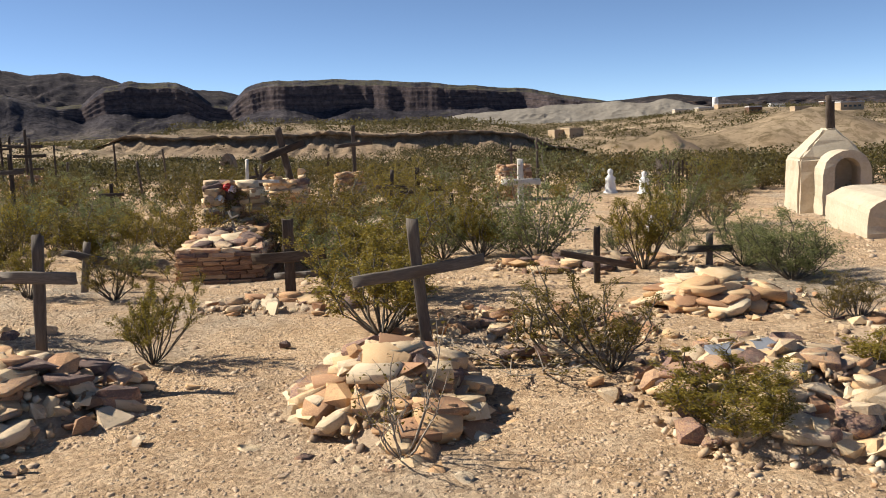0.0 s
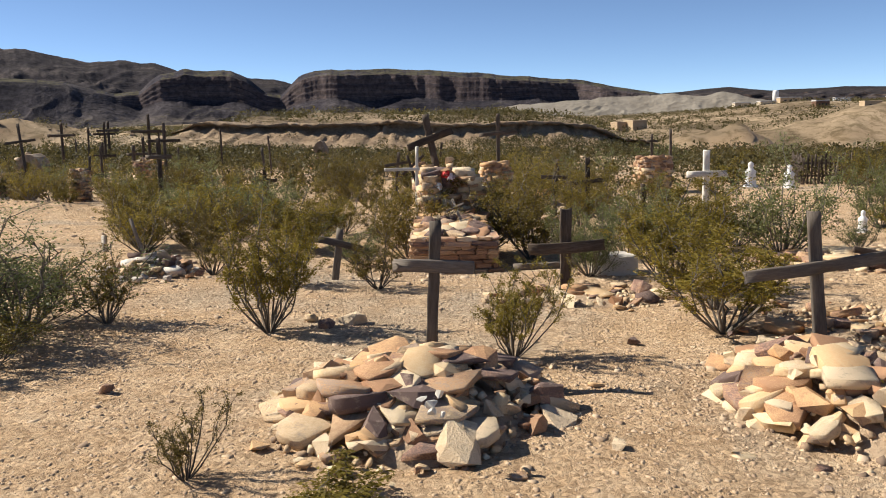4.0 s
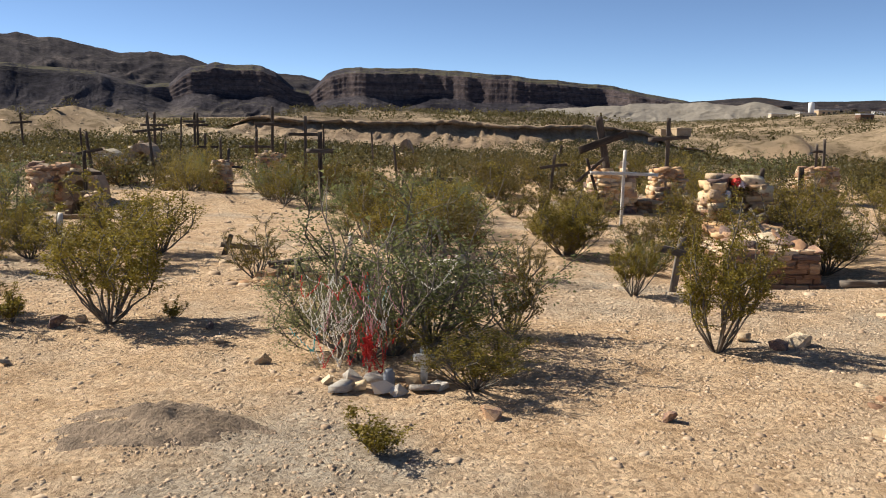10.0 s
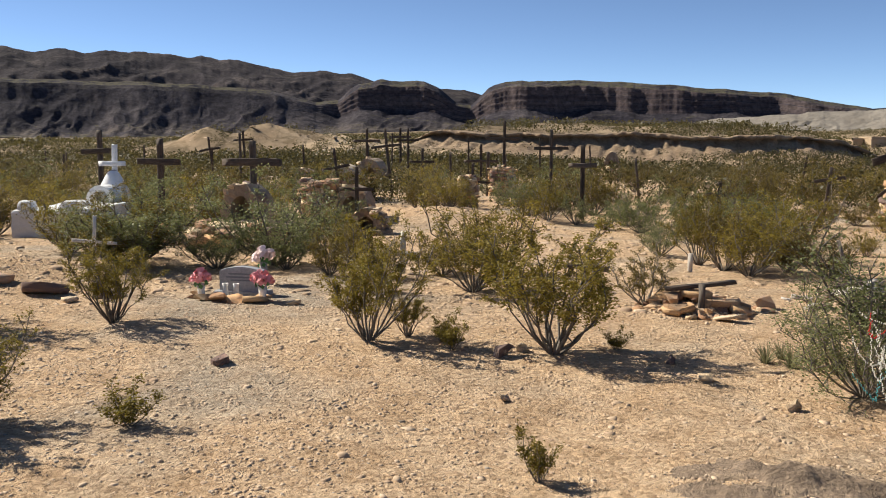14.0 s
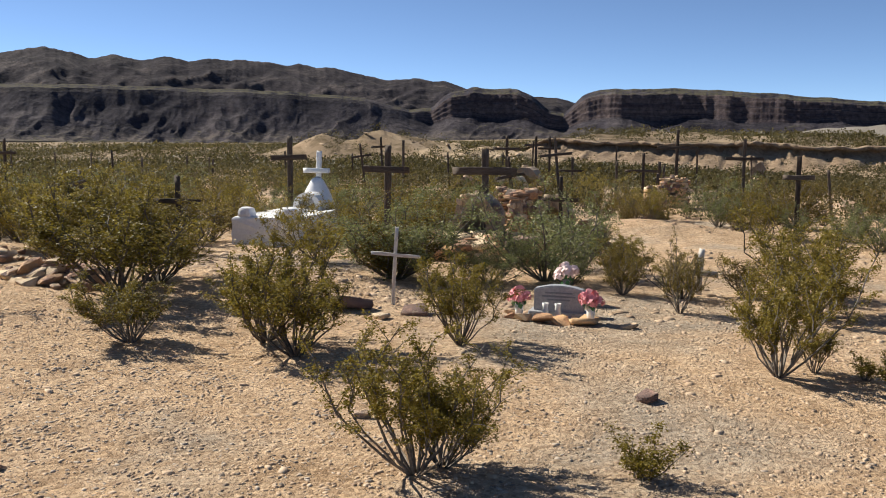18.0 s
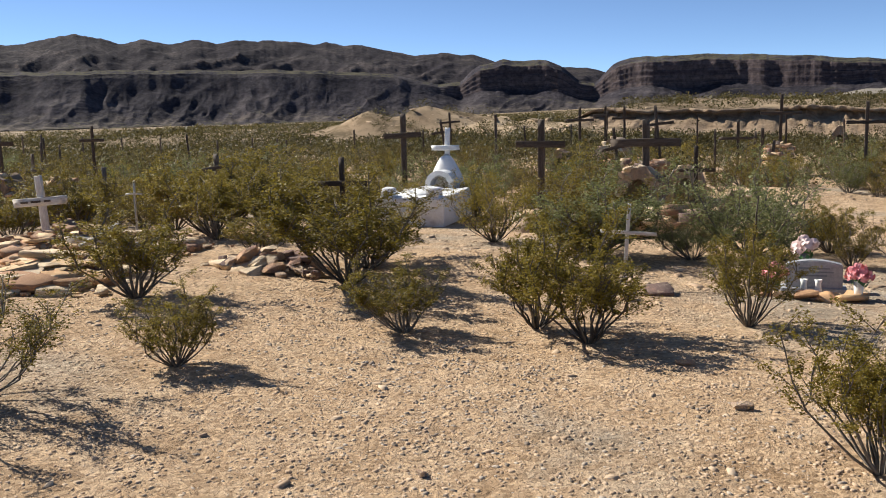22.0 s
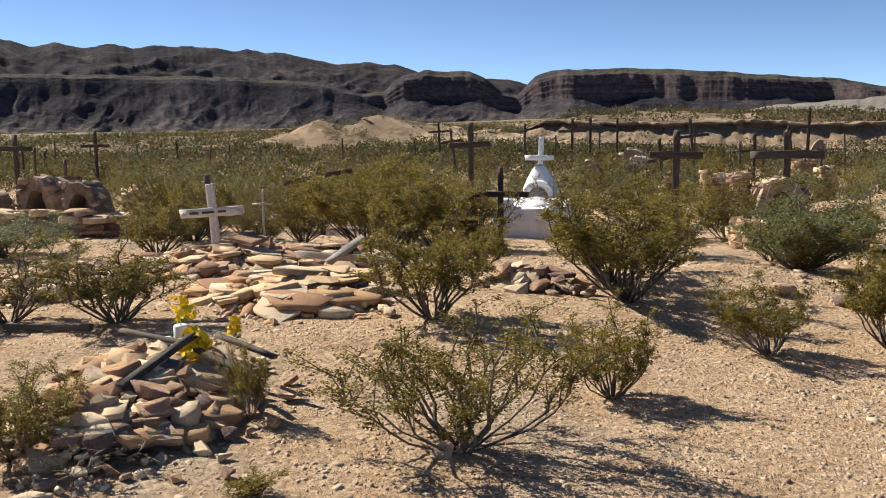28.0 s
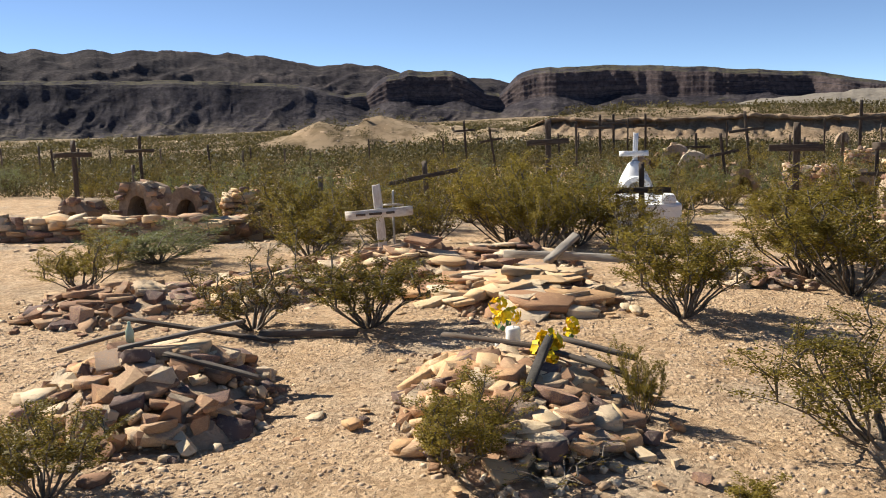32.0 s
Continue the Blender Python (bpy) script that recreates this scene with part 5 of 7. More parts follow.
# ==== the stacked stone shrine ====
def stacked_shrine(x, y, yaw):
    rnd = random.Random(77)
    top = thing("stacked_stone_shrine", "dry-stacked flat sandstone shrine with a small niche tower", "shrine", pose(x, y, gz(x, y) - 0.02, 0, 0, yaw))
    W, D, H = 0.80, 1.35, 0.36
    part("core", soft_box(W * 0.86, D * 0.88, H * 0.97, 3, 0.01), RUBBLE, top, m=pose(0, D / 2, 0))
    # plinth course, then seven thin courses round the block
    z = 0.0
    for c in range(8):
        th = 0.075 if c == 0 else rnd.uniform(0.034, 0.055)
        grow = 0.05 if c == 0 else rnd.uniform(-0.012, 0.012)
        for side in range(3):
            span = W + 2 * grow if side == 0 else D
            u = -span / 2
            while u < span / 2 - 0.03:
                ln = min(rnd.uniform(0.12, 0.30), span / 2 - u + 0.02)
                mid = u + ln / 2
                px, py, yw = (mid, 0.03 - grow, 0) if side == 0 else ((-W / 2 + 0.03 - grow) if side == 1 else (W / 2 - 0.03 + grow), D / 2 + mid, 90)
                bm = soft_box(ln - 0.006, 0.13, th * 0.96, rnd.randint(0, 9999), 0.012, 0.985, 1, min(0.012, th * 0.25))
                part("stone", bm, RED_STONE if c < 6 else SANDSTONE, top, m=pose(px, py, z, rnd.gauss(0, 1.0), rnd.gauss(0, 1.0), yw + rnd.gauss(0, 2.5)))
                u += ln
        z += th
    # loose flags heaped against the tower
    for i in range(70):
        t = rnd.random()
        px, py = rnd.uniform(-0.36, 0.36) * (1.05 - 0.25 * t), 0.06 + 1.0 * t
        stone(top, rnd, [CREAMS, STONES], px, py, H + 0.015 + 0.20 * t * (1 - abs(px)), rnd.uniform(0.12, 0.24), rnd.gauss(10, 7), rnd.gauss(0, 7), 0.95, flat=0.8)
    # tower: two piers, a back wall and a cap, open to the path
    for px, wd in ((-0.22, 0.24), (0.21, 0.22)):
        zz = H + 0.06
        while zz < 0.92:
            stone(top, rnd, [CREAMS, STONES, REDS], px + rnd.gauss(0, 0.012), 1.08 + rnd.gauss(0, 0.02), zz, wd * rnd.uniform(0.95, 1.15), rnd.gauss(0, 5), rnd.gauss(0, 5), 0.9, flat=1.0)
            stone(top, rnd, [CREAMS, STONES], px + rnd.gauss(0, 0.012), 1.22 + rnd.gauss(0, 0.02), zz, wd * rnd.uniform(0.95, 1.15), rnd.gauss(0, 5), rnd.gauss(0, 5), 0.9, flat=1.0)
            zz += rnd.uniform(0.036, 0.05)
    zz = H + 0.05
    while zz < 0.9:
        stone(top, rnd, [STONES], rnd.gauss(0, 0.03), 1.28, zz, 0.36, rnd.gauss(0, 4), rnd.gauss(0, 4), 1.0, flat=0.9)
        zz += 0.05
    for px, zz, s in ((-0.18, 0.95, 0.27), (0.16, 0.94, 0.25), (-0.02, 0.955, 0.22), (-0.25, 0.98, 0.17), (0.02, 0.70, 0.24), (0.0, 0.60, 0.2)):
        stone(top, rnd, [CREAMS, STONES], px, 1.12, zz, s, rnd.gauss(0, 6), rnd.gauss(0, 6), 0.9)
    return top


stacked_shrine(-2.27, 8.72, 4)
sh = gz(-2.27, 8.72) - 0.02
for dx, dz, mat, nm in ((-0.03, 0.93, RED, "faded_red_flowers"), (0.02, 0.90, BLUSH, "pale_flowers"), (-0.12, 0.80, WAX, "white_card")):
    ob = new("dried_flowers", flower_head(0.055, int(dx * 100) + 9))
    ob.data.materials.append(mat)
    ob.matrix_basis = pose(-2.36 + dx, 9.72, sh + dz)
    tagged(ob, "faded cloth flowers tucked into a stone shrine", "flowers")
cross("small wooden cross propped on the flags of a stone shrine", -2.2, 9.2, 0.36, 0.2, 0.25, 0.025, GREY_WOOD, lean=-24, back=-38, z=sh + 0.43, sunk=0.0, group="small crosses")
post("short grey plank lying beside the stone shrine", -1.6, 8.6, 0.5, 0.06, GREY_WOOD, lean=88, name="plank", group="loose planks", z=gz(-1.6, 8.6) + 0.04)

# ==== slate slab and toys on the third grave ====
ob = new("slate_slab", bm_mesh("slate_slab", soft_box(0.35, 0.16, 0.022, 5, 0.006, 0.97, 2, 0.007), BLUE_GREY))
ob.matrix_basis = pose(1.44, 4.25, gz(1.44, 4.25) + 0.19, 5, -3, 8)
tagged(ob, "flat blue-grey slate slab lying on a stone grave", "slab")
ob = new("cloth_flowers", flower_head(0.075, 31))
ob.data.materials.append(BLUSH)
ob.matrix_basis = pose(2.02, 3.72, gz(2.02, 3.72) + 0.15)
tagged(ob, "faded pink cloth flowers on a stone grave", "flowers")
for i, (dx, dy, dz, r) in enumerate(((0, 0, 0.0, 0.028), (0.03, 0.02, 0.035, 0.024), (-0.035, 0.01, 0.02, 0.022), (0.005, -0.035, -0.02, 0.026), (0.045, -0.04, -0.03, 0.02))):
    ob = new("white_pebble", chunk_mesh(910 + i))
    ob.data.materials.append(BONE)
    ob.matrix_basis = pose(-2.14 + dx, 3.54 + dy, gz(-2.1, 3.5) + 0.275 + dz) @ Matrix.Diagonal((r, r, r, 1))
    tagged(ob, "small white pebble on a stone grave", "pebble", "white pebbles")


# ==== mesquite hung with beads ====
MESQ = with_mats(bush_data(877, stems=24, twigs=12, per=44, leaf=0.017, spread=1.05, low=0.3, thick=0.009, jitter=0.034, up=0.25), GREYGREEN)
measure_bush(MESQ)
bush(-5.12, 5.95, 0.90, 1.5, [MESQ], "sprawling half-bare mesquite bush hung with bead strings", name="mesquite_bush", group="mesquite bushes")
bush(-5.30, 5.55, 1.0, 1.15, BARE, "tall bare mesquite branches hung with bead strings", name="mesquite_bush", group="mesquite bushes")
bush(-5.46, 5.35, 0.62, 0.85, BARE, "bare mesquite branches hung with bead strings", name="mesquite_bush", group="mesquite bushes")
bush(-5.62, 5.6, 0.60, 0.9, [MESQ], "grey-green mesquite bush behind bead strings", name="mesquite_bush", group="mesquite bushes")


def bead_string(x, y, z, drop, width, mat, seed):
    """A loop of beads hanging from a twig."""
    rnd = random.Random(seed)
    V, F = [], []
    n = int((2 * drop + width) / 0.0085)
    for i in range(n):
        t = i / (n - 1) * 2 - 1
        p = Vector((t * width / 2 * (1 - 0.3 * (1 - abs(t)) ** 2) + rnd.gauss(0, 0.003) + 0.02 * math.sin(3 * t + seed), rnd.gauss(0, 0.004), -drop * (1 - abs(t) ** 1.5)))
        b = len(V)
        r = 0.0036
        V += [p + Vector(q) * r for q in ((1, 0, 0), (-1, 0, 0), (0, 1, 0), (0, -1, 0), (0, 0, 1.5), (0, 0, -1.5))]
        F += [(b, b + 2, b + 4), (b + 2, b + 1, b + 4), (b + 1, b + 3, b + 4), (b + 3, b, b + 4), (b + 2, b, b + 5), (b + 1, b + 2, b + 5), (b + 3, b + 1, b + 5), (b, b + 3, b + 5)]
    ob = new("bead_necklace", mesh_of("bead_necklace", [tuple(v) for v in V], F, mat, True))
    ob.matrix_basis = pose(x, y, z, 0, 0, rnd.uniform(-40, 40))
    return ob


rb = random.Random(41)
for i in range(40):
    mat, word = rb.choice(((PEARL, "pearl-white"), (PEARL, "pearl-white"), (ROSE_BEADS, "rose-coloured"), (RED, "red"), (ROSE_BEADS, "rose-coloured"), (PEARL, "pearl-white")) if rb.random() < 0.92 else ((TURQUOISE, "turquoise"),))
    bx = -5.47 + rb.choice((-0.22, -0.1, 0.04, 0.16)) + rb.gauss(0, 0.05)
    ob = bead_string(bx, 5.08 + rb.uniform(-0.1, 0.14), rb.uniform(0.48, 0.84), rb.uniform(0.10, 0.36) if i % 3 else rb.uniform(0.05, 0.15), rb.uniform(0.02, 0.16), mat, 600 + i)
    tagged(ob, word + " bead necklace hanging from a mesquite twig", "necklace", "hanging bead strings")
ob = bead_string(-5.06, 5.2, 0.86, 0.16, 0.36, PEARL, 655)
tagged(ob, "long pearl-white bead string slung between branches", "necklace", "hanging bead strings")


def cloth(x, y, z, w, h, mat, seed, label):
    """A crumpled hanging rag."""
    rnd = random.Random(seed)
    n, k = 9, 8
    V, F = [], []
    for i in range(k):
        for j in range(n):
            u, v = j / (n - 1) - 0.5, i / (k - 1)
            V.append((u * w * (0.7 + 0.5 * v) + rnd.gauss(0, 0.006), 0.03 * math.sin(u * 17 + v * 3) + rnd.gauss(0, 0.006), -v * h * (1 + 0.25 * math.sin(u * 9))))
    for i in range(k - 1):
        for j in range(n - 1):
            a = i * n + j
            F.append((a, a + 1, a + n + 1, a + n))
    ob = new("hanging_cloth", mesh_of("hanging_cloth", V, F, mat, True))
    md = ob.modifiers.new("thickness", "SOLIDIFY")
    md.thickness = 0.006
    ob.matrix_basis = pose(x, y, z, 0, 0, rnd.uniform(-20, 20))
    return tagged(ob, label, "cloth")


for i in range(9):
    ob = bead_string(-5.37 + rb.gauss(0, 0.035), 5.03 + rb.gauss(0, 0.02), rb.uniform(0.44, 0.56), rb.uniform(0.12, 0.26), rb.uniform(0.03, 0.12), RED, 680 + i)
    tagged(ob, "bright red bead necklace hanging low in a mesquite", "necklace", "hanging bead strings")
cloth(-5.38, 5.08, 0.46, 0.04, 0.10, RED, 5, "bright red cloth hanging in a bead-hung mesquite")
for i, (x, y, s, mat) in enumerate(((-5.46, 4.78, 0.13, CHALKS), (-5.38, 4.83, 0.12, CREAMS), (-5.17, 4.80, 0.12, CHALKS), (-5.06, 4.86, 0.13, CHALKS), (-4.98, 4.92, 0.11, CHALKS), (-5.44, 4.98, 0.13, CHALKS), (-5.32, 5.0, 0.12, CHALKS),
                                    (-5.12, 4.97, 0.11, CREAMS), (-5.56, 4.9, 0.09, CREAMS))):
    lone_rock(x, y, s, 200 + i, "rounded stone ringing a roadside offering", mat, 0.1, 1.1)
ob = new("white_stone", chunk_mesh(930))
ob.data.materials.append(BONE)
ob.matrix_basis = pose(-5.26, 4.79, gz(-5.26, 4.79) + 0.045, 0, 0, 20) @ Matrix.Diagonal((0.062, 0.05, 0.07, 1))
tagged(ob, "chalk-white stone at the foot of the mesquite", "rock")
ob = new("glass_jar", lathe([(0.0, 0), (0.028, 0), (0.030, 0.015), (0.030, 0.07), (0.022, 0.08), (0.022, 0.09), (0.0, 0.09)]))
ob.data.materials.append(BLUE_GREY)
ob.matrix_basis = pose(-5.24, 4.93, gz(-5.24, 4.93))
tagged(ob, "small grey-blue jar among offering stones", "jar")
cross("small thick bone-white cross standing among offering stones", -5.07, 5.02, 0.13, 0.10, 0.085, 0.036, BONE, z=gz(-5.07, 5.02) + 0.06, sunk=0.12, group="small crosses", d=0.04)
for i, (x, y, s) in enumerate(((-4.7, 4.5, 0.13), (-3.88, 4.5, 0.09), (-6.41, 5.72, 0.11), (-6.0, 5.25, 0.11), (-7.42, 5.1, 0.08), (-9.2, 5.4, 0.13), (-6.6, 6.1, 0.09), (-3.0, 5.9, 0.14), (-2.85, 6.05, 0.22), (-3.15, 6.15, 0.12), (-10.5, 4.6, 0.1),
                                   (-1.05, 5.5, 0.1), (0.76, 4.16, 0.13), (-13.95, 3.12, 0.12), (-11.6, 3.4, 0.07), (-10.85, 5.3, 0.09), (-7.6, 6.0, 0.16), (-7.5, 6.15, 0.1), (-5.9, 8.0, 0.2), (-6.2, 7.4, 0.18), (-5.7, 7.2, 0.16), (-14.0, 2.2, 0.09), (-12.6, 2.6, 0.08))):
    lone_rock(x, y, s, 240 + i)

def tuft_mesh(seed, n=70):
    """A tuft of stiff narrow blades that bend outward; 1 high."""
    rnd = random.Random(seed)
    V, F = [], []
    for i in range(n):
        a, lean = rnd.uniform(0, 6.283), rnd.uniform(0.15, 1.1)
        out, side = Vector((math.cos(a), math.sin(a), 0)), Vector((-math.sin(a), math.cos(a), 0))
        L, w = rnd.uniform(0.55, 1.0), rnd.uniform(0.016, 0.030)
        b = len(V)
        for k in range(4):
            t = k / 3
            p = out * (0.05 + math.sin(lean * (0.7 + 0.5 * t)) * L * t) + Vector((0, 0, math.cos(lean * (0.7 + 0.5 * t)) * L * t))
            q = side * w * (1 - 0.85 * t)
            V += [p - q, p + q]
        F += [(b + 2 * k, b + 2 * k + 1, b + 2 * k + 3, b + 2 * k + 2) for k in range(3)]
    me = mesh_of("blades", [tuple(v) for v in V], F)
    me.materials.append(BLADE)
    return me


TUFTS = [tuft_mesh(960 + i) for i in range(3)]


def grass_tuft(x, y, h, seed):
    top = thing("grass_tuft", "tuft of stiff grey-green grass at a bush's foot", "grass", pose(x, y, gz(x, y) - 0.01, 0, 0, seed * 47), "grass tufts")
    part("leaf_clump", TUFTS[seed % 3], None, top, m=Matrix.Diagonal((h, h, h, 1)))
    return top


for i, (x, y, h) in enumerate(((-6.05, 6.20, 0.17), (-5.92, 6.08, 0.20), (-5.78, 6.14, 0.17), (-5.70, 5.98, 0.22), (-5.95, 6.32, 0.16), (-5.56, 6.02, 0.2))):
    grass_tuft(x, y, h, i)

# ==== granite headstone with pink flowers ====
hx, hy = -10.2, 7.55
hz = gz(hx, hy)
top = thing("headstone", "low grey granite headstone with a curved top", "headstone", pose(hx, hy, hz - 0.02, 0, 0, 3))
prof = [(-0.20, 0.0)] + [(-0.20 + 0.40 * i / 10, 0.235 + 0.032 * math.sin(math.pi * i / 10)) for i in range(11)] + [(0.20, 0.0)]
bm = bmesh.new()
f = bm.faces.new([bm.verts.new((a, 0, b)) for a, b in prof])
r = bmesh.ops.extrude_face_region(bm, geom=[f])
bmesh.ops.translate(bm, vec=(0, 0.10, 0), verts=[v for v in r["geom"] if isinstance(v, bmesh.types.BMVert)])
bmesh.ops.bevel(bm, geom=bm.edges[:], offset=0.008, segments=2, affect="EDGES")
tablet = part("tablet", bm, GRANITE, top)
part("plinth", soft_box(0.48, 0.2, 0.06, 8, 0.004, 0.97, 1, 0.01), GRANITE, top, m=pose(0, 0.05, 0))
for i, (dz, wd) in enumerate(((0.20, 0.22), (0.172, 0.27), (0.145, 0.18))):
    part("inscription", soft_box(wd, 0.006, 0.012, i, 0.0, 1, 1, 0.002), BLUE_GREY, tablet, "unreadable engraved line", m=pose(0, -0.001, dz))


def potted_flowers(x, y, r, mat, label, pot, seed, stalk=0.13):
    top = thing("flower_pot", label, "flowers", pose(x, y, gz(x, y)), "grave flowers")
    part("pot", lathe([(0.0, 0), (0.026, 0), (0.036, stalk), (0.030, stalk), (0.022, 0.02), (0.0, 0.02)]), pot, top, "white plastic vase")
    rnd = random.Random(seed)
    for i in range(5):
        a = i * 1.26
        part("blossom", flower_head(r * 0.62, seed + i), mat, top, m=pose(math.cos(a) * r * 0.62, math.sin(a) * r * 0.5, stalk + r * 0.5 + rnd.uniform(-0.02, 0.03)))
    part("blossom", flower_head(r * 0.7, seed + 9), mat, top, m=pose(0, 0, stalk + r * 0.95))
    part("leaves", flower_head(r * 0.75, seed + 12, 14), LEAF_GREEN, top, "artificial green leaves", m=pose(0, 0, stalk - 0.005))
    return top


potted_flowers(-10.47, 7.36, 0.085, PINK, "bright pink cloth flowers in a white vase", WAX, 50)
potted_flowers(-9.90, 7.36, 0.09, PINK, "bright pink cloth flowers in a white vase", WAX, 60)
potted_flowers(-10.28, 8.15, 0.10, BLUSH, "faded cream and pink cloth flowers on a dark stand", GRANITE, 70, 0.2)
for dx in (-0.07, 0.03):
    ob = new("bud_vase", lathe([(0.0, 0), (0.030, 0), (0.024, 0.05), (0.020, 0.10), (0.027, 0.13), (0.022, 0.13), (0.0, 0.06)]))
    ob.data.materials.append(WAX)
    ob.matrix_basis = pose(hx + dx, hy - 0.14, gz(hx + dx, hy - 0.14) - 0.003)
    tagged(ob, "small white vase before a granite headstone", "vase", "white vases")
for i, (dx, dy, s) in enumerate(((-0.34, -0.2, 0.13), (-0.22, -0.27, 0.17), (-0.05, -0.30, 0.2), (0.1, -0.28, 0.17), (0.24, -0.26, 0.15), (0.27, -0.16, 0.17), (-0.36, -0.1, 0.12), (0.16, -0.17, 0.12))):
    lone_rock(hx + dx, hy + dy, s, 300 + i, "pale stone edging a headstone", CREAMS, 0.2, 0.9)
cross("slender pale weathered wooden cross", -11.62, 7.5, 0.66, 0.44, 0.43, 0.028, PALE_WOOD, lean=3, yaw=4)
cross("short white wooden cross behind a bush", -9.25, 9.15, 0.42, 0.32, 0.2, 0.055, PALE_WOOD, lean=2)
cross("broken dark cross lying low on the sand", -7.62, 9.4, 0.22, 0.42, 0.16, 0.05, DARK_WOOD, lean=22, tilt=18, shift=0.14)
for i, (x, y, s) in enumerate(((-11.9, 7.2, 0.3), (-11.3, 7.25, 0.26), (-11.5, 7.0, 0.16), (-11.55, 11.0, 0.42), (-9.6, 7.3, 0.1), (-12.45, 7.3, 0.24))):
    lone_rock(x, y, s, 340 + i, "flat weathered stone at a grave's edge", STONES, 0.9, 0.8)


# ==== whitewashed tomb ====
def white_tomb(x, y, yaw):
    top = thing("white_tomb", "whitewashed plaster tomb with a domed niche and a cross", "tomb", pose(x, y, gz(x, y) - 0.03, 0, 0, yaw))
    part("box", soft_box(1.02, 1.7, 0.43, 21, 0.012, 0.98, 4, 0.04), WHITE_WASH, top, m=pose(0, 0.85, 0))
    part("mound", heap(0.55, 1.1, 0.10, 5, bumps=0.1), WHITE_WASH, top, "rounded plaster lid", m=pose(0, 0.85, 0.42))
    for dx in (-0.33, 0.33):
        part("bolster", soft_box(0.22, 0.26, 0.14, 30, 0.006, 0.8, 2, 0.05), WHITE_WASH, top, m=pose(dx, 0.16, 0.42))
    # bell-shaped back with a flat side
    V, F, n = [], [], 20
    levels = ((0.31, 0.0), (0.31, 0.36), (0.29, 0.48), (0.25, 0.60), (0.20, 0.71), (0.15, 0.80), (0.11, 0.87), (0.07, 0.91), (0.0, 0.92))
    for rr, zz in levels:
        for j in range(n):
            a = 2 * math.pi * j / n
            V.append((math.cos(a) * rr, math.sin(a) * rr * 0.8, zz))
    for i in range(len(levels) - 1):
        for j in range(n):
            k = (j + 1) % n
            F.append((i * n + j, i * n + k, (i + 1) * n + k, (i + 1) * n + j))
    part("dome", mesh_of("dome", V, F, None, True), WHITE_WASH, top, m=pose(0, 2.1, 0))
    outer = arch_points(0.46, 0.34, 17, 0.12)
    inner = [(a * 0.66, b * 0.78) for a, b in outer]
    part("niche", niche_mesh(outer, inner, 0.42, 0.36, 9, 0.006), WHITE_WASH, top, "arched white niche", m=pose(0, 1.62, 0.36))
    part("cross_upright", beam(0.58, 0.075, 0.06, 5), WHITE_WASH, top, m=pose(0, 2.15, 0.77, 0, 2, 0))
    part("cross_bar", beam(0.44, 0.08, 0.06, 6), WHITE_WASH, top, m=pose(0, 2.1, 1.04, 0, 90, 0) @ pose(0, 0, -0.23))
    part("cross_base", soft_box(0.11, 0.11, 0.16, 7, 0.006, 0.8, 1, 0.02), GRANITE, top, "grey bracket below the cross", m=pose(0, 2.12, 0.78))
    return top


white_tomb(-15.42, 11.5, 7.6)
cross("black-painted wooden cross before a white tomb", -15.3, 9.45, 0.92, 0.62, 0.62, 0.06, DARK_WOOD, yaw=6)

# ==== crosses further off ====
def boulder_base(x, y, s, n, seed, sets=None, label="heap of pale boulders at the foot of a cross"):
    rnd = random.Random(seed)
    top = thing("boulder_heap", label, "rocks", pose(x, y, gz(x, y)), "boulder heaps")
    part("fill", heap(s * 2.2, s * 1.8, s * 0.9, seed), RUBBLE, top)
    for i in range(n):
        a = i * 2.4
        r = s * rnd.uniform(0.3, 0.95)
        stone(top, rnd, sets or [CREAMS, STONES], math.cos(a) * r, math.sin(a) * r * 0.7, s * (1.05 - r / s) * 0.9 + 0.02, s * rnd.uniform(0.5, 0.9), rnd.gauss(0, 25), rnd.gauss(0, 25), 0.45)
    return top


cross("heavy dark wooden cross on a boulder heap", -13.55, 11.6, 1.45, 0.66, 1.14, 0.085, DARK_WOOD, lean=1)
boulder_base(-13.6, 11.45, 0.32, 9, 71)
cross("heavy dark wooden cross with a long crossbar on a boulder heap", -12.2, 11.75, 1.42, 0.86, 1.13, 0.085, DARK_WOOD, arm_w=0.10)
rubble_block("long low stone platform in front of a cross", -12.05, 11.35, 1.35, 0.8, 0.32, [STONES, REDS, CREAMS], 172, 3, mat=GREY_PLASTER, smin=0.16, smax=0.36, name="stone_platform", category="tomb")
cross("tall dark wooden cross among bushes", -17.4, 15.6, 1.68, 0.78, 1.28, 0.10, DARK_WOOD, tilt=2)
cross("tall thin dark cross with two bars", -11.05, 23.5, 1.95, 0.95, 1.5, 0.09, DARK_WOOD, lean=1)
post("dark cross arm tied low on a tall cross", -11.45, 23.4, 1.15, 0.075, DARK_WOOD, lean=1, name="wooden_stake")
cross("dark wooden cross rising from a stone base", -11.08, 19.9, 0.95, 0.8, 0.55, 0.07, DARK_WOOD, lean=4)
rubble_block("narrow pale stone pillar at the foot of a cross", -11.0, 19.3, 0.30, 0.3, 0.78, [CREAMS, STONES], 189, 0, ragged=0.15, mat=PLASTER, smin=0.1, smax=0.2)
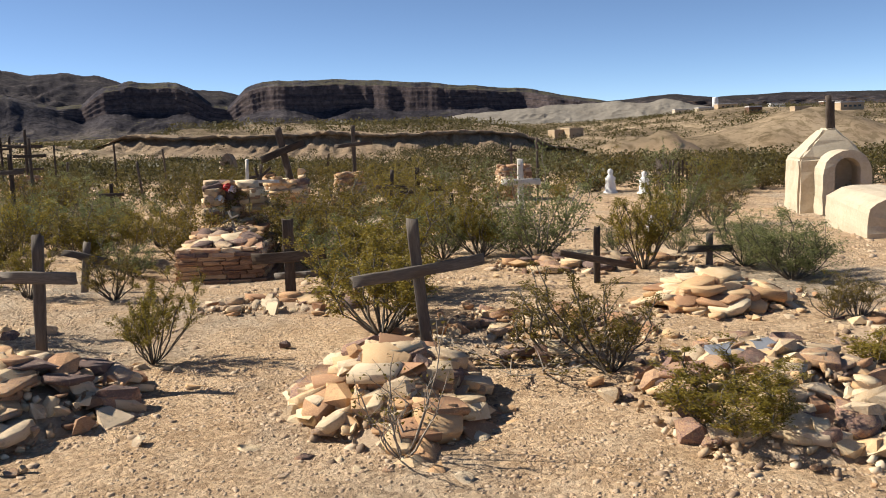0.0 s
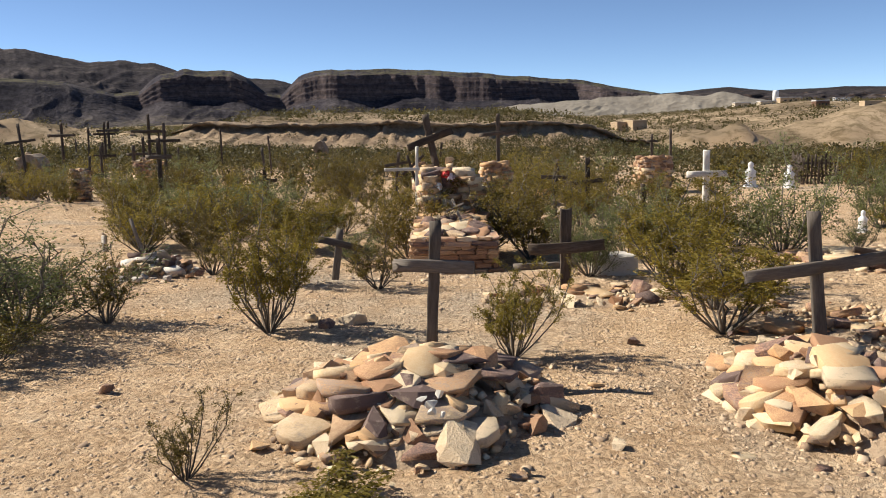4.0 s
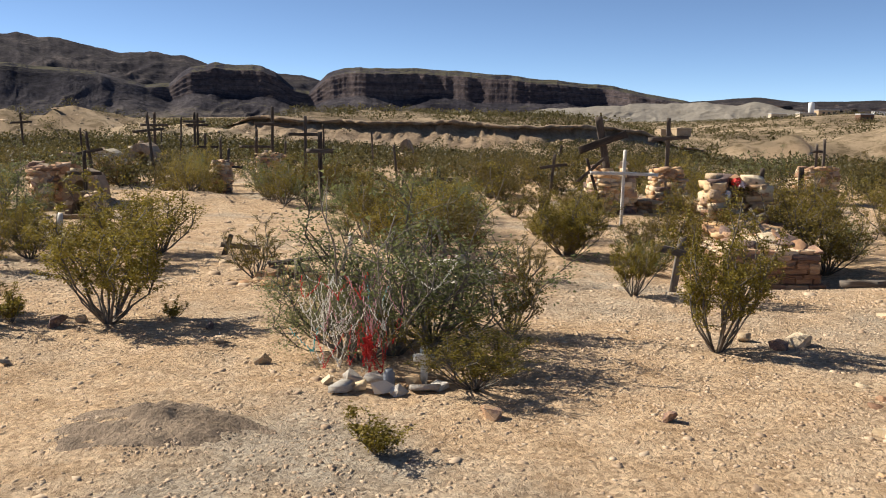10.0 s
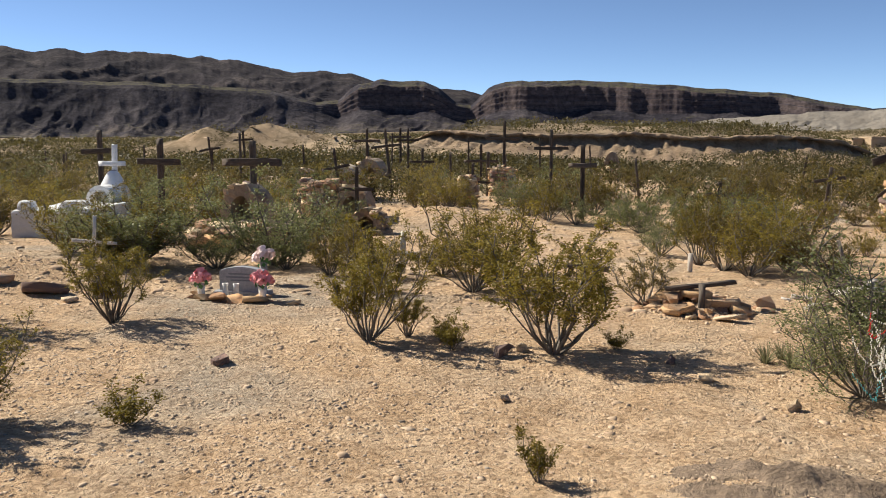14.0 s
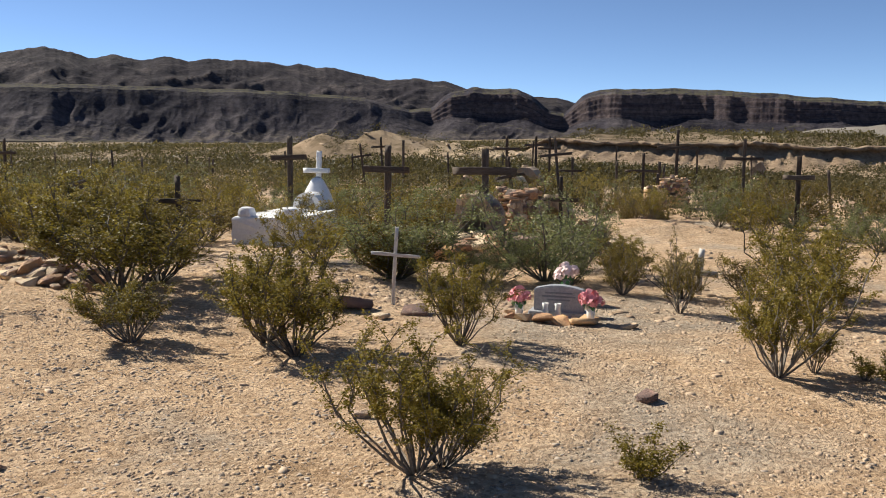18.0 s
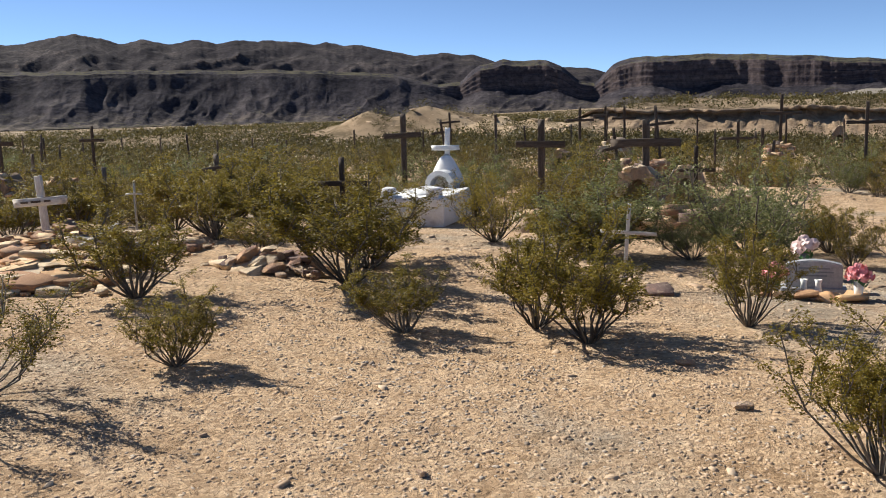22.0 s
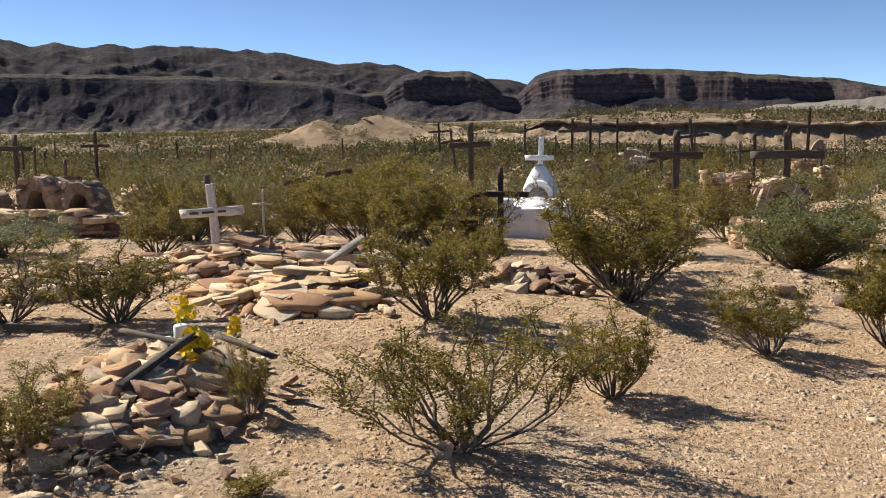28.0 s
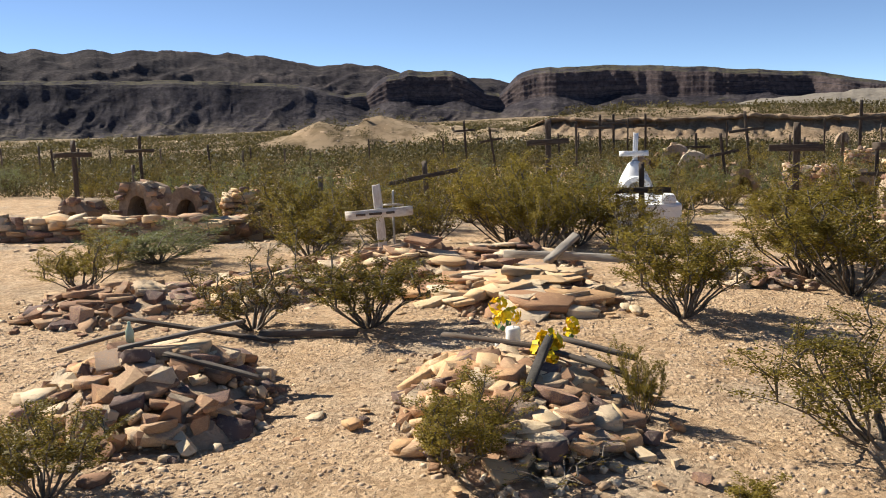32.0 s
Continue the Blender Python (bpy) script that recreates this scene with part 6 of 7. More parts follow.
def stone_tower(label, x, y, w, h, sets, seed):
    """A squat pillar of rough stones laid in uneven courses round a mud core."""
    rnd = random.Random(seed)
    top = thing("stone_tower", label, "shrine", pose(x, y, gz(x, y) - 0.02), "stone pedestals")
    part("core", soft_box(w * 0.62, w * 0.62, h * 0.92, seed, 0.02), RUBBLE, top)
    zz, n = 0.04, max(5, int(w / 0.075))
    while zz < h:
        k = 1 - 0.25 * zz / h
        for i in range(n):
            a = 2 * math.pi * (i + rnd.random() * 0.7) / n
            stone(top, rnd, sets, math.cos(a) * w * 0.36 * k, math.sin(a) * w * 0.36 * k, zz + rnd.gauss(0, 0.012), rnd.uniform(0.14, 0.25), rnd.gauss(0, 9), rnd.gauss(0, 9), 0.55)
        zz += 0.085
    for i in range(4):
        stone(top, rnd, sets, rnd.gauss(0, w * 0.15), rnd.gauss(0, w * 0.15), h, 0.24, rnd.gauss(0, 8), rnd.gauss(0, 8), 0.6)
    return top


rubble_block("tapering pedestal of whitened stone at the foot of a dark cross", -1.85, 17.15, 0.62, 0.6, 0.80, [CREAMS, CREAMS, STONES], 181, 4, taper=0.42, mat=PLASTER, smin=0.12, smax=0.22, face=1.05)
cross("dark cross behind a white stone pedestal", -1.78, 17.65, 1.68, 0.75, 1.3, 0.075, DARK_WOOD, tilt=4)
rubble_block("broken wall end of cream stone and plaster", -2.95, 16.45, 0.62, 0.55, 0.95, [CREAMS, CREAMS, STONES], 182, 12, ragged=0.45, mat=PLASTER, smin=0.14, smax=0.26, face=1.04)
rubble_block("low broken wall of cream stones", -2.35, 16.8, 0.6, 0.4, 0.3, [CREAMS, STONES], 183, 0, ragged=0.4)
rubble_block("low cream stone block beside a pedestal", -1.25, 16.7, 0.5, 0.6, 0.26, [CREAMS], 184, 8, ragged=0.2, smin=0.16, smax=0.34)
cross("thick dark cross leaning over a broken pedestal", -2.82, 17.0, 1.75, 0.90, 1.28, 0.13, DARK_WOOD, lean=-11, tilt=9)
cross("tall slender grey-white wooden cross", -3.06, 13.7, 1.14, 0.98, 0.80, 0.046, PALE_WOOD, lean=1, d=0.04)
cross("dark weathered wooden cross among bushes", -0.43, 14.0, 0.95, 0.72, 0.58, 0.07, DARK_WOOD, tilt=5)
cross("thick white wooden cross among bushes", 1.1, 12.85, 1.05, 0.55, 0.72, 0.085, PALE_WOOD, d=0.07)
cross("black wooden cross beside a stone tower", -12.0, 15.2, 1.0, 0.6, 0.62, 0.06, DARK_WOOD)
cross("low dark cross in the brush", -0.9, 14.5, 0.9, 0.5, 0.62, 0.06, DARK_WOOD, lean=3)
cross("leaning dark cross in the brush", -3.1, 16.0, 1.02, 0.6, 0.8, 0.05, DARK_WOOD, lean=-18, tilt=24)
cross("dark cross tangled in dead branches", -3.95, 18.7, 0.95, 0.55, 0.72, 0.06, DARK_WOOD, lean=6, tilt=14)
cross("small black cross on a pale stone", -5.95, 15.8, 0.8, 0.45, 0.6, 0.06, DARK_WOOD)
cross("dark wooden cross near the wash", -15.0, 29.5, 1.2, 0.9, 0.75, 0.10, DARK_WOOD)
cross("dark wooden cross near the wash", -12.2, 26, 1.35, 1.0, 0.85, 0.09, DARK_WOOD)
cross("tall dark cross near the wash", -18.6, 34, 2.0, 1.1, 1.5, 0.12, DARK_WOOD)
cross("tall dark cross near the wash", -18.5, 38, 2.0, 1.0, 1.6, 0.12, DARK_WOOD)
cross("dark cross near the wash", -23.9, 34, 1.9, 0.9, 1.5, 0.10, DARK_WOOD, lean=-3)
cross("dark cross at the edge of the graveyard", -27.4, 15.2, 1.6, 0.95, 1.3, 0.10, DARK_WOOD)
cross("dark cross at the edge of the graveyard", -28.9, 19.6, 1.65, 0.9, 1.25, 0.10, DARK_WOOD)
cross("dark cross among the scrub", -20.8, 26, 1.6, 0.7, 1.2, 0.08, DARK_WOOD, lean=-8)
cross("dark cross among the scrub", -25.1, 14, 1.1, 0.75, 0.75, 0.06, DARK_WOOD)
cross("dark cross by the slope", -9.3, 20, 1.7, 0.75, 1.3, 0.08, DARK_WOOD)
cross("short dark cross by the slope", -8.3, 17, 1.35, 0.5, 1.0, 0.08, DARK_WOOD)
cross("dark cross by the slope", -13.6, 22, 1.75, 0.8, 1.3, 0.08, DARK_WOOD, lean=-6)
cross("dark cross by the slope", -14.2, 20, 1.3, 0.7, 0.85, 0.08, DARK_WOOD, lean=-7, tilt=4)
cross("dark cross by the slope", -16.9, 34, 1.95, 0.9, 1.5, 0.10, DARK_WOOD)
for i, (x, y, h, lean) in enumerate(((-43.1, 30, 1.95, 0), (-37.7, 26, 2.0, 1), (-35.4, 24, 1.85, -2), (-33.3, 22.6, 1.5, 2), (-37.6, 28, 1.8, 0), (-39.2, 32, 1.7, -3), (-35.4, 30, 1.65, 2), (-30.7, 26, 1.8, -4), (-33.6, 34, 1.45, 0), (-31.0, 32, 1.45, 2), (-27.3, 32, 1.8, -1),
                                     (-29.5, 26, 1.5, 1), (-24.3, 32, 1.7, 0), (-28, 28, 1.4, 3), (-31.3, 20, 1.7, 1), (-19.5, 30, 1.8, -3), (-20, 38, 1.75, 1))):
    post("weathered fence post at the graveyard's far edge", x, y, h * 0.72, 0.055, DARK_WOOD, lean)
for i, (x, y, h, lean) in enumerate(((0.3, 11.5, 0.55, 2), (0.1, 12, 0.62, -2), (-12.6, 24, 1.15, 0), (-11.9, 28, 1.0, 2), (-7.5, 22, 1.05, -6), (-9.4, 30, 1.35, -3), (-11.1, 30, 1.55, 0), (-14, 32, 1.6, 0), (-17.6, 34, 1.8, 2), (-17.8, 22, 1.65, 0), (-3.5, 26, 1.0, 8), (2.2, 21, 1.3, 0))):
    post("lone wooden stake in the scrub", x, y, h, 0.055, DARK_WOOD, lean, name="wooden_stake", group="wooden stakes")

# ==== small shrines further off ====
small_niche("bell-shaped stone niche at the foot of a cross", -12.25, 11.45, 0.56, 0.60, 0.42, GREY_PLASTER, 95, stones=13, z=gz(-12.25, 11.45) + 0.28)
small_niche("dark stone niche with pale stones on top", -12.2, 15.4, 0.62, 0.68, 0.5, GREY_PLASTER, 83, stones=9)
small_niche("rounded brown mud-plaster grave niche", -15.5, 25.5, 0.85, 0.95, 0.6, GREY_PLASTER, 84, stones=3)
small_niche("rounded tan plaster grave niche", -14.95, 22.0, 0.78, 0.85, 0.6, PLASTER, 85, stones=4)
small_niche("small square grey plaster grave niche", -16.3, 22.5, 0.62, 0.72, 0.55, GREY_PLASTER, 86, stones=6)
small_niche("small rough stone grave niche", -15.9, 26.5, 0.7, 0.7, 0.5, GREY_PLASTER, 87, stones=7)
stone_tower("pale stone plinth near the wash", -9.4, 37.8, 1.0, 0.55, [STONES, CREAMS], 88)
small_niche("dark arched niche standing behind a pale plinth", -9.4, 38.5, 0.62, 1.25, 0.6, GREY_PLASTER, 88, stones=5)
small_niche("low stone niche among bushes", -11.2, 13.4, 0.5, 0.42, 0.4, GREY_PLASTER, 89, stones=6)
small_niche("small dark stone niche in scrub", -13.9, 18.6, 0.6, 0.6, 0.4, GREY_PLASTER, 91, stones=5)
stone_tower("narrow tower of rough brown stones", -12.72, 15.1, 0.32, 0.72, [STONES, REDS], 12)
rubble_block("stepped block of reddish stone with a pale slab", -12.95, 15.9, 0.62, 0.5, 0.8, [REDS, STONES], 185, 6, ragged=0.2, mat=GREY_PLASTER)
rubble_block("cream stone pedestal of a tall dark cross", -11.05, 23.35, 0.52, 0.5, 0.82, [CREAMS, STONES], 186, 0, ragged=0.2)
rubble_block("crumbling pedestal of brown stone", -14.4, 21.5, 0.7, 0.6, 0.55, [STONES, REDS], 187, 0, ragged=0.35, mat=GREY_PLASTER)


rubble_block("square pillar of rough tan stone and crumbling plaster", 1.5, 19.2, 0.56, 0.55, 0.80, [REDS, STONES, CREAMS], 131, 8, mat=PINK_PLASTER, ragged=0.1, smin=0.12, smax=0.22, face=1.06)
cross("short dark cross on top of a stone pillar", 1.46, 19.2, 0.42, 0.22, 0.27, 0.06, DARK_WOOD, z=gz(1.5, 19.2) + 0.80)


def figure(x, y, h, seed, label):
    """A weathered white grave figure, one plain mesh."""
    rnd = random.Random(seed)
    V, F, n = [], [], 14
    levels = ((0.26, 0), (0.25, 0.1), (0.20, 0.14), (0.19, 0.3), (0.16, 0.5), (0.19, 0.62), (0.10, 0.72), (0.075, 0.76), (0.10, 0.84), (0.09, 0.93), (0.0, 1.0))
    for r, z in levels:
        for j in range(n):
            a = 2 * math.pi * j / n
            k = 1 + 0.12 * math.sin(2 * a + seed) + rnd.gauss(0, 0.02)
            V.append((math.cos(a) * r * k * h, math.sin(a) * r * k * h * 0.8, z * h))
    for i in range(len(levels) - 1):
        for j in range(n):
            k = (j + 1) % n
            F.append((i * n + j, i * n + k, (i + 1) * n + k, (i + 1) * n + j))
    ob = new("grave_statue", mesh_of("grave_statue", V, F, WHITE_WASH, True))
    ob.matrix_basis = pose(x, y, gz(x, y) - 0.02, 0, 0, rnd.uniform(-20, 20))
    return tagged(ob, label, "statue", "white statues")


figure(3.72, 19.9, 0.58, 1, "small white plaster statue on a grave")
figure(4.32, 19.2, 0.52, 2, "small white plaster statue on a grave")
figure(2.6, 11.2, 0.30, 4, "small white plaster statue beside a path")


def picket_fence(label, x0, y0, x1, y1, n, h):
    yaw = math.degrees(math.atan2(y1 - y0, x1 - x0))
    L = math.hypot(x1 - x0, y1 - y0)
    top = thing("picket_fence", label, "fence", pose(x0, y0, min(gz(x0, y0), gz(x1, y1)), 0, 0, yaw))
    rnd = random.Random(int(x0 * 10))
    for zz in (0.2, h * 0.72):
        part("rail", beam(L, 0.05, 0.03, int(zz * 100)), DARK_WOOD, top, m=pose(0, 0.03, zz, 0, 90, 0))
    for i in range(n):
        part("picket", beam(h * rnd.uniform(0.88, 1.06) + 0.1, 0.045, 0.02, 400 + i), DARK_WOOD, top, m=pose(L * (i + 0.5) / n, 0, -0.1, 0, rnd.gauss(0, 2), 0))


picket_fence("dark weathered picket fence round a grave", 4.95, 20.3, 6.0, 20.0, 14, 0.66)
picket_fence("dark weathered picket fence round a grave", 4.95, 20.3, 5.15, 21.6, 13, 0.66)
picket_fence("dark weathered picket fence round a grave", 6.0, 20.0, 6.2, 21.3, 13, 0.66)


# ==== cream plaster shrine with a barrel tomb ====
def plaster_shrine(x, y, yaw):
    top = thing("plaster_shrine", "cream plastered shrine with an arched niche and a wooden cross", "shrine", pose(x, y, gz(x, y) - 0.05, 0, 0, yaw) @ Matrix.Diagonal((1.1, 1.1, 1.06, 1)))
    bm = bmesh.new()
    pts = [(-0.48, 0.35, 0), (0.48, 0.35, 0), (0.48, 1.35, 0), (-0.48, 1.35, 0), (-0.465, 0.37, 0.84), (0.465, 0.37, 0.84), (0.465, 1.33, 0.84), (-0.465, 1.33, 0.84), (-0.08, 0.55, 1.28), (0.08, 0.55, 1.28), (0.08, 0.95, 1.28), (-0.08, 0.95, 1.28)]
    vs = [bm.verts.new(p) for p in pts]
    for q in ((0, 1, 5, 4), (1, 2, 6, 5), (2, 3, 7, 6), (3, 0, 4, 7), (4, 5, 9, 8), (5, 6, 10, 9), (6, 7, 11, 10), (7, 4, 8, 11), (8, 9, 10, 11)):
        bm.faces.new([vs[i] for i in q])
    bmesh.ops.bevel(bm, geom=bm.edges[:], offset=0.03, segments=2, affect="EDGES")
    rnd = random.Random(3)
    bmesh.ops.subdivide_edges(bm, edges=[e for e in bm.edges if e.calc_length() > 0.2], cuts=4, use_grid_fill=True)
    for v in bm.verts:
        v.co += Vector((rnd.gauss(0, 1), rnd.gauss(0, 1), rnd.gauss(0, 1))) * 0.006
    part("body", bm, PLASTER, top)
    outer = arch_points(0.64, 0.98, 21, 0.62)
    inner = [(a * 0.52, 0.40 + b * 0.48) for a, b in outer]
    part("niche", niche_mesh(outer, inner, 0.5, 0.4, 5, 0.008), PLASTER, top, "vaulted niche with a dark hollow", m=pose(0.06, -0.16, 0))
    part("cross_upright", beam(0.55, 0.07, 0.06, 3), DARK_WOOD, top, m=pose(0, 0.66, 1.22, 0, -2, 0))
    part("cross_side", beam(0.46, 0.05, 0.05, 4), DARK_WOOD, top, m=pose(0.055, 0.66, 1.22, 0, -2, 0))
    return top


plaster_shrine(6.02, 13.5, -10)
outer = arch_points(1.0, 0.54, 17, 0.34)
bm = niche_mesh(outer, [(a * 0.3, 0.1 + b * 0.3) for a, b in outer], 1.9, 0.03, 6, 0.012)
ob = new("barrel_tomb", bm_mesh("barrel_tomb", bm, PLASTER))
ob.matrix_basis = pose(5.2, 9.75, gz(5.2, 9.75) - 0.05, 0, 0, -10)
tagged(ob, "low barrel-topped cream plaster tomb", "tomb")

# ==== grave with candle and yellow flowers ====
cairn("grave of stacked tan flagstones with a candle and yellow flowers", -15.42, 3.16, 0.95, 1.75, 0.24, 22, 200, [CREAMS, STONES, CREAMS, REDS], 15, 0.05, 0.18, 0.85)
yz = gz(-15.45, 3.5)
ob = new("candle", lathe([(0.0, 0), (0.035, 0), (0.036, 0.005), (0.036, 0.09), (0.032, 0.098), (0.012, 0.094), (0.004, 0.10), (0.0, 0.112)], 20))
ob.data.materials.append(WAX)
ob.matrix_basis = pose(-15.5, 3.62, yz + 0.165)
tagged(ob, "thick white pillar candle on a stone grave", "candle")
ob = new("tea_light", lathe([(0.0, 0), (0.022, 0), (0.022, 0.04), (0.018, 0.038), (0.0, 0.034)], 16))
ob.data.materials.append(WAX)
ob.matrix_basis = pose(-15.56, 3.58, yz + 0.165)
tagged(ob, "short white candle stub beside a taller candle", "candle")


def daffodils(x, y, z, n, seed, size=0.05):
    rnd = random.Random(seed)
    top = thing("yellow_flowers", "bright yellow cloth flowers laid on a stone grave", "flowers", pose(x, y, z), "yellow flowers")
    for i in range(n):
        part("blossom", flower_head(size * rnd.uniform(0.8, 1.2), seed + i, 16), YELLOW, top, m=pose(rnd.gauss(0, 0.035), rnd.gauss(0, 0.02), rnd.uniform(0.0, 0.10), rnd.uniform(-60, 60), rnd.uniform(-60, 60), 0))
    part("stalks", flower_head(size * 0.9, seed + 20, 10), LEAF_GREEN, top, "green plastic stalks", m=pose(0, 0.02, -0.02))


daffodils(-15.58, 3.74, yz + 0.26, 4, 500, 0.05)
daffodils(-15.34, 3.42, yz + 0.18, 7, 520, 0.058)
daffodils(-15.22, 3.66, yz + 0.21, 3, 540, 0.04)
plank_between("charred broken cross timber on a stone grave", (-15.28, 2.86, 0.19), (-15.28, 3.40, 0.29), 0.036, 0.03, CHARRED)
plank_between("charred broken cross timber on a stone grave", (-15.86, 3.62, 0.22), (-15.30, 3.40, 0.24), 0.03, 0.02, DARK_WOOD)
plank_between("weathered grey board on a stone grave", (-15.34, 3.42, 0.23), (-14.93, 3.22, 0.20), 0.036, 0.018, GREY_WOOD)
plank_between("weathered grey board on a stone grave", (-15.28, 3.60, 0.24), (-14.90, 3.48, 0.20), 0.034, 0.02, GREY_WOOD)
plank_between("weathered grey board on a stone grave", (-15.12, 3.42, 0.21), (-14.86, 3.26, 0.14), 0.03, 0.016, GREY_WOOD)
bush(-15.14, 2.45, 0.14, 0.55, DRY, "dead red-brown twigs at the foot of a grave", name="dead_twigs", group="dead twigs")
plank_between("bleached loose log lying on the gravel", (-17.2, 4.22, 0.03), (-16.6, 4.28, 0.03), 0.04, 0.04, GREY_WOOD)

# ==== graves at the end of the path ====
cairn("broad grave heaped with tan stones and fallen grey boards", -17.12, 3.0, 1.2, 1.6, 0.33, 25, 170, [STONES, REDS, STONES, CREAMS], 16, 0.05, 0.18, 0.6)
for p, q, wood in (((-17.22, 2.90, 0.30), (-16.82, 3.34, 0.34), GREY_WOOD), ((-17.46, 3.28, 0.34), (-16.62, 3.33, 0.24), DARK_WOOD),
                   ((-17.0, 2.95, 0.27), (-16.55, 3.0, 0.16), GREY_WOOD), ((-17.75, 3.12, 0.2), (-17.3, 3.3, 0.31), GREY_WOOD)):
    plank_between("weathered grey board fallen across a stone grave", p, q, 0.036, 0.018, wood)
ob = new("bottle", lathe([(0.0, 0), (0.02, 0), (0.02, 0.06), (0.008, 0.085), (0.008, 0.105), (0.0, 0.105)]))
ob.data.materials.append(GREEN_BEADS)
ob.matrix_basis = pose(-17.3, 3.1, gz(-17.3, 3.1) + 0.27)
tagged(ob, "small green glass bottle on a stone grave", "bottle")
cairn("low spread of large cream flagstones", -15.95, 5.75, 1.4, 1.6, 0.15, 30, 90, [CREAMS, CREAMS, STONES], 17, 0.06, 0.40, 0.95)
cairn("rubble of tan slabs round a white cross", -17.3, 6.9, 1.9, 1.5, 0.2, 10, 120, [STONES, REDS, CREAMS], 18, 0.07, 0.3, 0.8)
cairn("low rubble heap behind flat slabs", -16.4, 7.3, 1.3, 0.9, 0.2, 0, 40, [REDS, STONES], 19, 0.1, 0.28, 0.7)
cairn("rock edging of a sunken grave", -14.45, 6.55, 1.0, 0.55, 0.16, 5, 36, [STONES], 20, 0.1, 0.24, 0.5)
cairn("collapsed stone grave behind bushes", -17.9, 5.6, 1.2, 1.4, 0.2, 0, 85, [STONES, CREAMS], 21, 0.07, 0.24, 0.7)
cairn("scattered flagstones of an old grave", -18.8, 5.0, 1.4, 1.4, 0.18, 0, 85, [STONES, REDS], 22, 0.07, 0.24, 0.7)
cross("flaking white wooden cross with a broad crossbar", -17.48, 7.13, 0.66, 0.63, 0.40, 0.075, PALE_WOOD, yaw=8, lean=-4, arm_w=0.085, z=gz(-17.48, 7.13) + 0.1)
white_cross = [o for o in scene.objects if o.get("label") == "flaking white wooden cross with a broad crossbar"][0]
for dx, ln in ((-0.16, 0.09), (-0.02, 0.12), (0.12, 0.08)):
    part("lettering", soft_box(ln, 0.004, 0.022, 3, 0.0, 1, 1, 0.001), DARK_WOOD, white_cross, "faded dark lettering", m=pose(dx, -0.068, 0.39))
cross("thin pale pipe cross behind rubble", -18.09, 9.12, 0.62, 0.26, 0.46, 0.022, PALE_WOOD, d=0.02)
cross("grey upright with a bent branch for a crossbar", -18.3, 11.15, 1.02, 1.05, 0.82, 0.07, DARK_WOOD, lean=-3, tilt=7, arm_w=0.06)
cross("low grey cross in the brush", -19.4, 10, 0.85, 0.45, 0.6, 0.06, GREY_WOOD)
# fallen cross on the flagstones
top = thing("fallen_cross", "weathered grey wooden cross lying on flagstones", "cross", pose(-15.55, 5.95, gz(-15.55, 5.95) + 0.235, 0, 0, -12))
part("upright", beam(1.0, 0.055, 0.04, 801), LIGHT_WOOD, top, m=pose(-0.55, 0, 0.02, 0, 90, 0))
part("crossbar", beam(0.36, 0.06, 0.035, 802), LIGHT_WOOD, top, m=pose(-0.14, -0.16, 0.0, -62, 14, -14))
ob = new("red_board", bm_mesh("red_board", soft_box(0.3, 0.2, 0.04, 6, 0.006, 0.96, 2, 0.008), RED_STONE))
ob.matrix_basis = pose(-17.05, 7.0, gz(-17.05, 7.0) + 0.24, 14, 8, -20)
tagged(ob, "dull red tile slab on grave rubble", "slab")


# ==== walled plot with twin niches ====
def stone_wall(label, x0, y0, x1, y1, h, seed):
    rnd = random.Random(seed)
    L = math.hypot(x1 - x0, y1 - y0)
    yaw = math.degrees(math.atan2(y1 - y0, x1 - x0))
    top = thing("low_stone_wall", label, "wall", pose(x0, y0, gz((x0 + x1) / 2, (y0 + y1) / 2) - 0.04, 0, 0, yaw), "low plot walls")
    part("core", soft_box(L, 0.2, h * 0.93, seed, 0.015), GREY_PLASTER, top, m=pose(L / 2, 0.1, 0))
    z = 0.0
    while z < h - 0.02:
        th = rnd.uniform(0.06, 0.1)
        u = 0.0
        while u < L:
            ln = rnd.uniform(0.15, 0.34)
            stone(top, rnd, [STONES, CREAMS] if z > h - 0.12 else [STONES, REDS], u + ln / 2, rnd.uniform(0.0, 0.05), z + th / 2, ln * 0.95, rnd.gauss(0, 5), rnd.gauss(0, 5), 0.85, rnd.gauss(0, 8), 0.9)
            u += ln
        z += th
    u = 0.0
    while u < L:
        ln = rnd.uniform(0.2, 0.34)
        stone(top, rnd, [CREAMS, STONES], u + ln / 2, 0.1, h, ln, rnd.gauss(0, 4), rnd.gauss(0, 4), 1.0, rnd.gauss(0, 10), 0.8)
        u += ln * 0.8
    return top


stone_wall("low dry-stone wall of a grave plot", -23.6, 8.85, -20.72, 9.2, 0.34, 31)
stone_wall("low dry-stone wall of a grave plot", -24.9, 9.5, -23.6, 8.85, 0.40, 32)
stone_wall("low dry-stone wall of a grave plot", -20.72, 9.2, -20.4, 10.5, 0.32, 33)
small_niche("arched mud-plaster niche in a walled plot", -21.25, 9.75, 0.50, 0.58, 0.45, GREY_PLASTER, 92, 10, stones=14, z=gz(-21.25, 9.75) + 0.14)
small_niche("arched stone niche in a walled plot", -22.15, 9.95, 0.58, 0.66, 0.5, GREY_PLASTER, 93, 0, stones=20, z=gz(-22.15, 9.95) + 0.14)
small_niche("stone niche against a plot wall", -23.2, 9.9, 0.55, 0.6, 0.5, GREY_PLASTER, 94, stones=20)
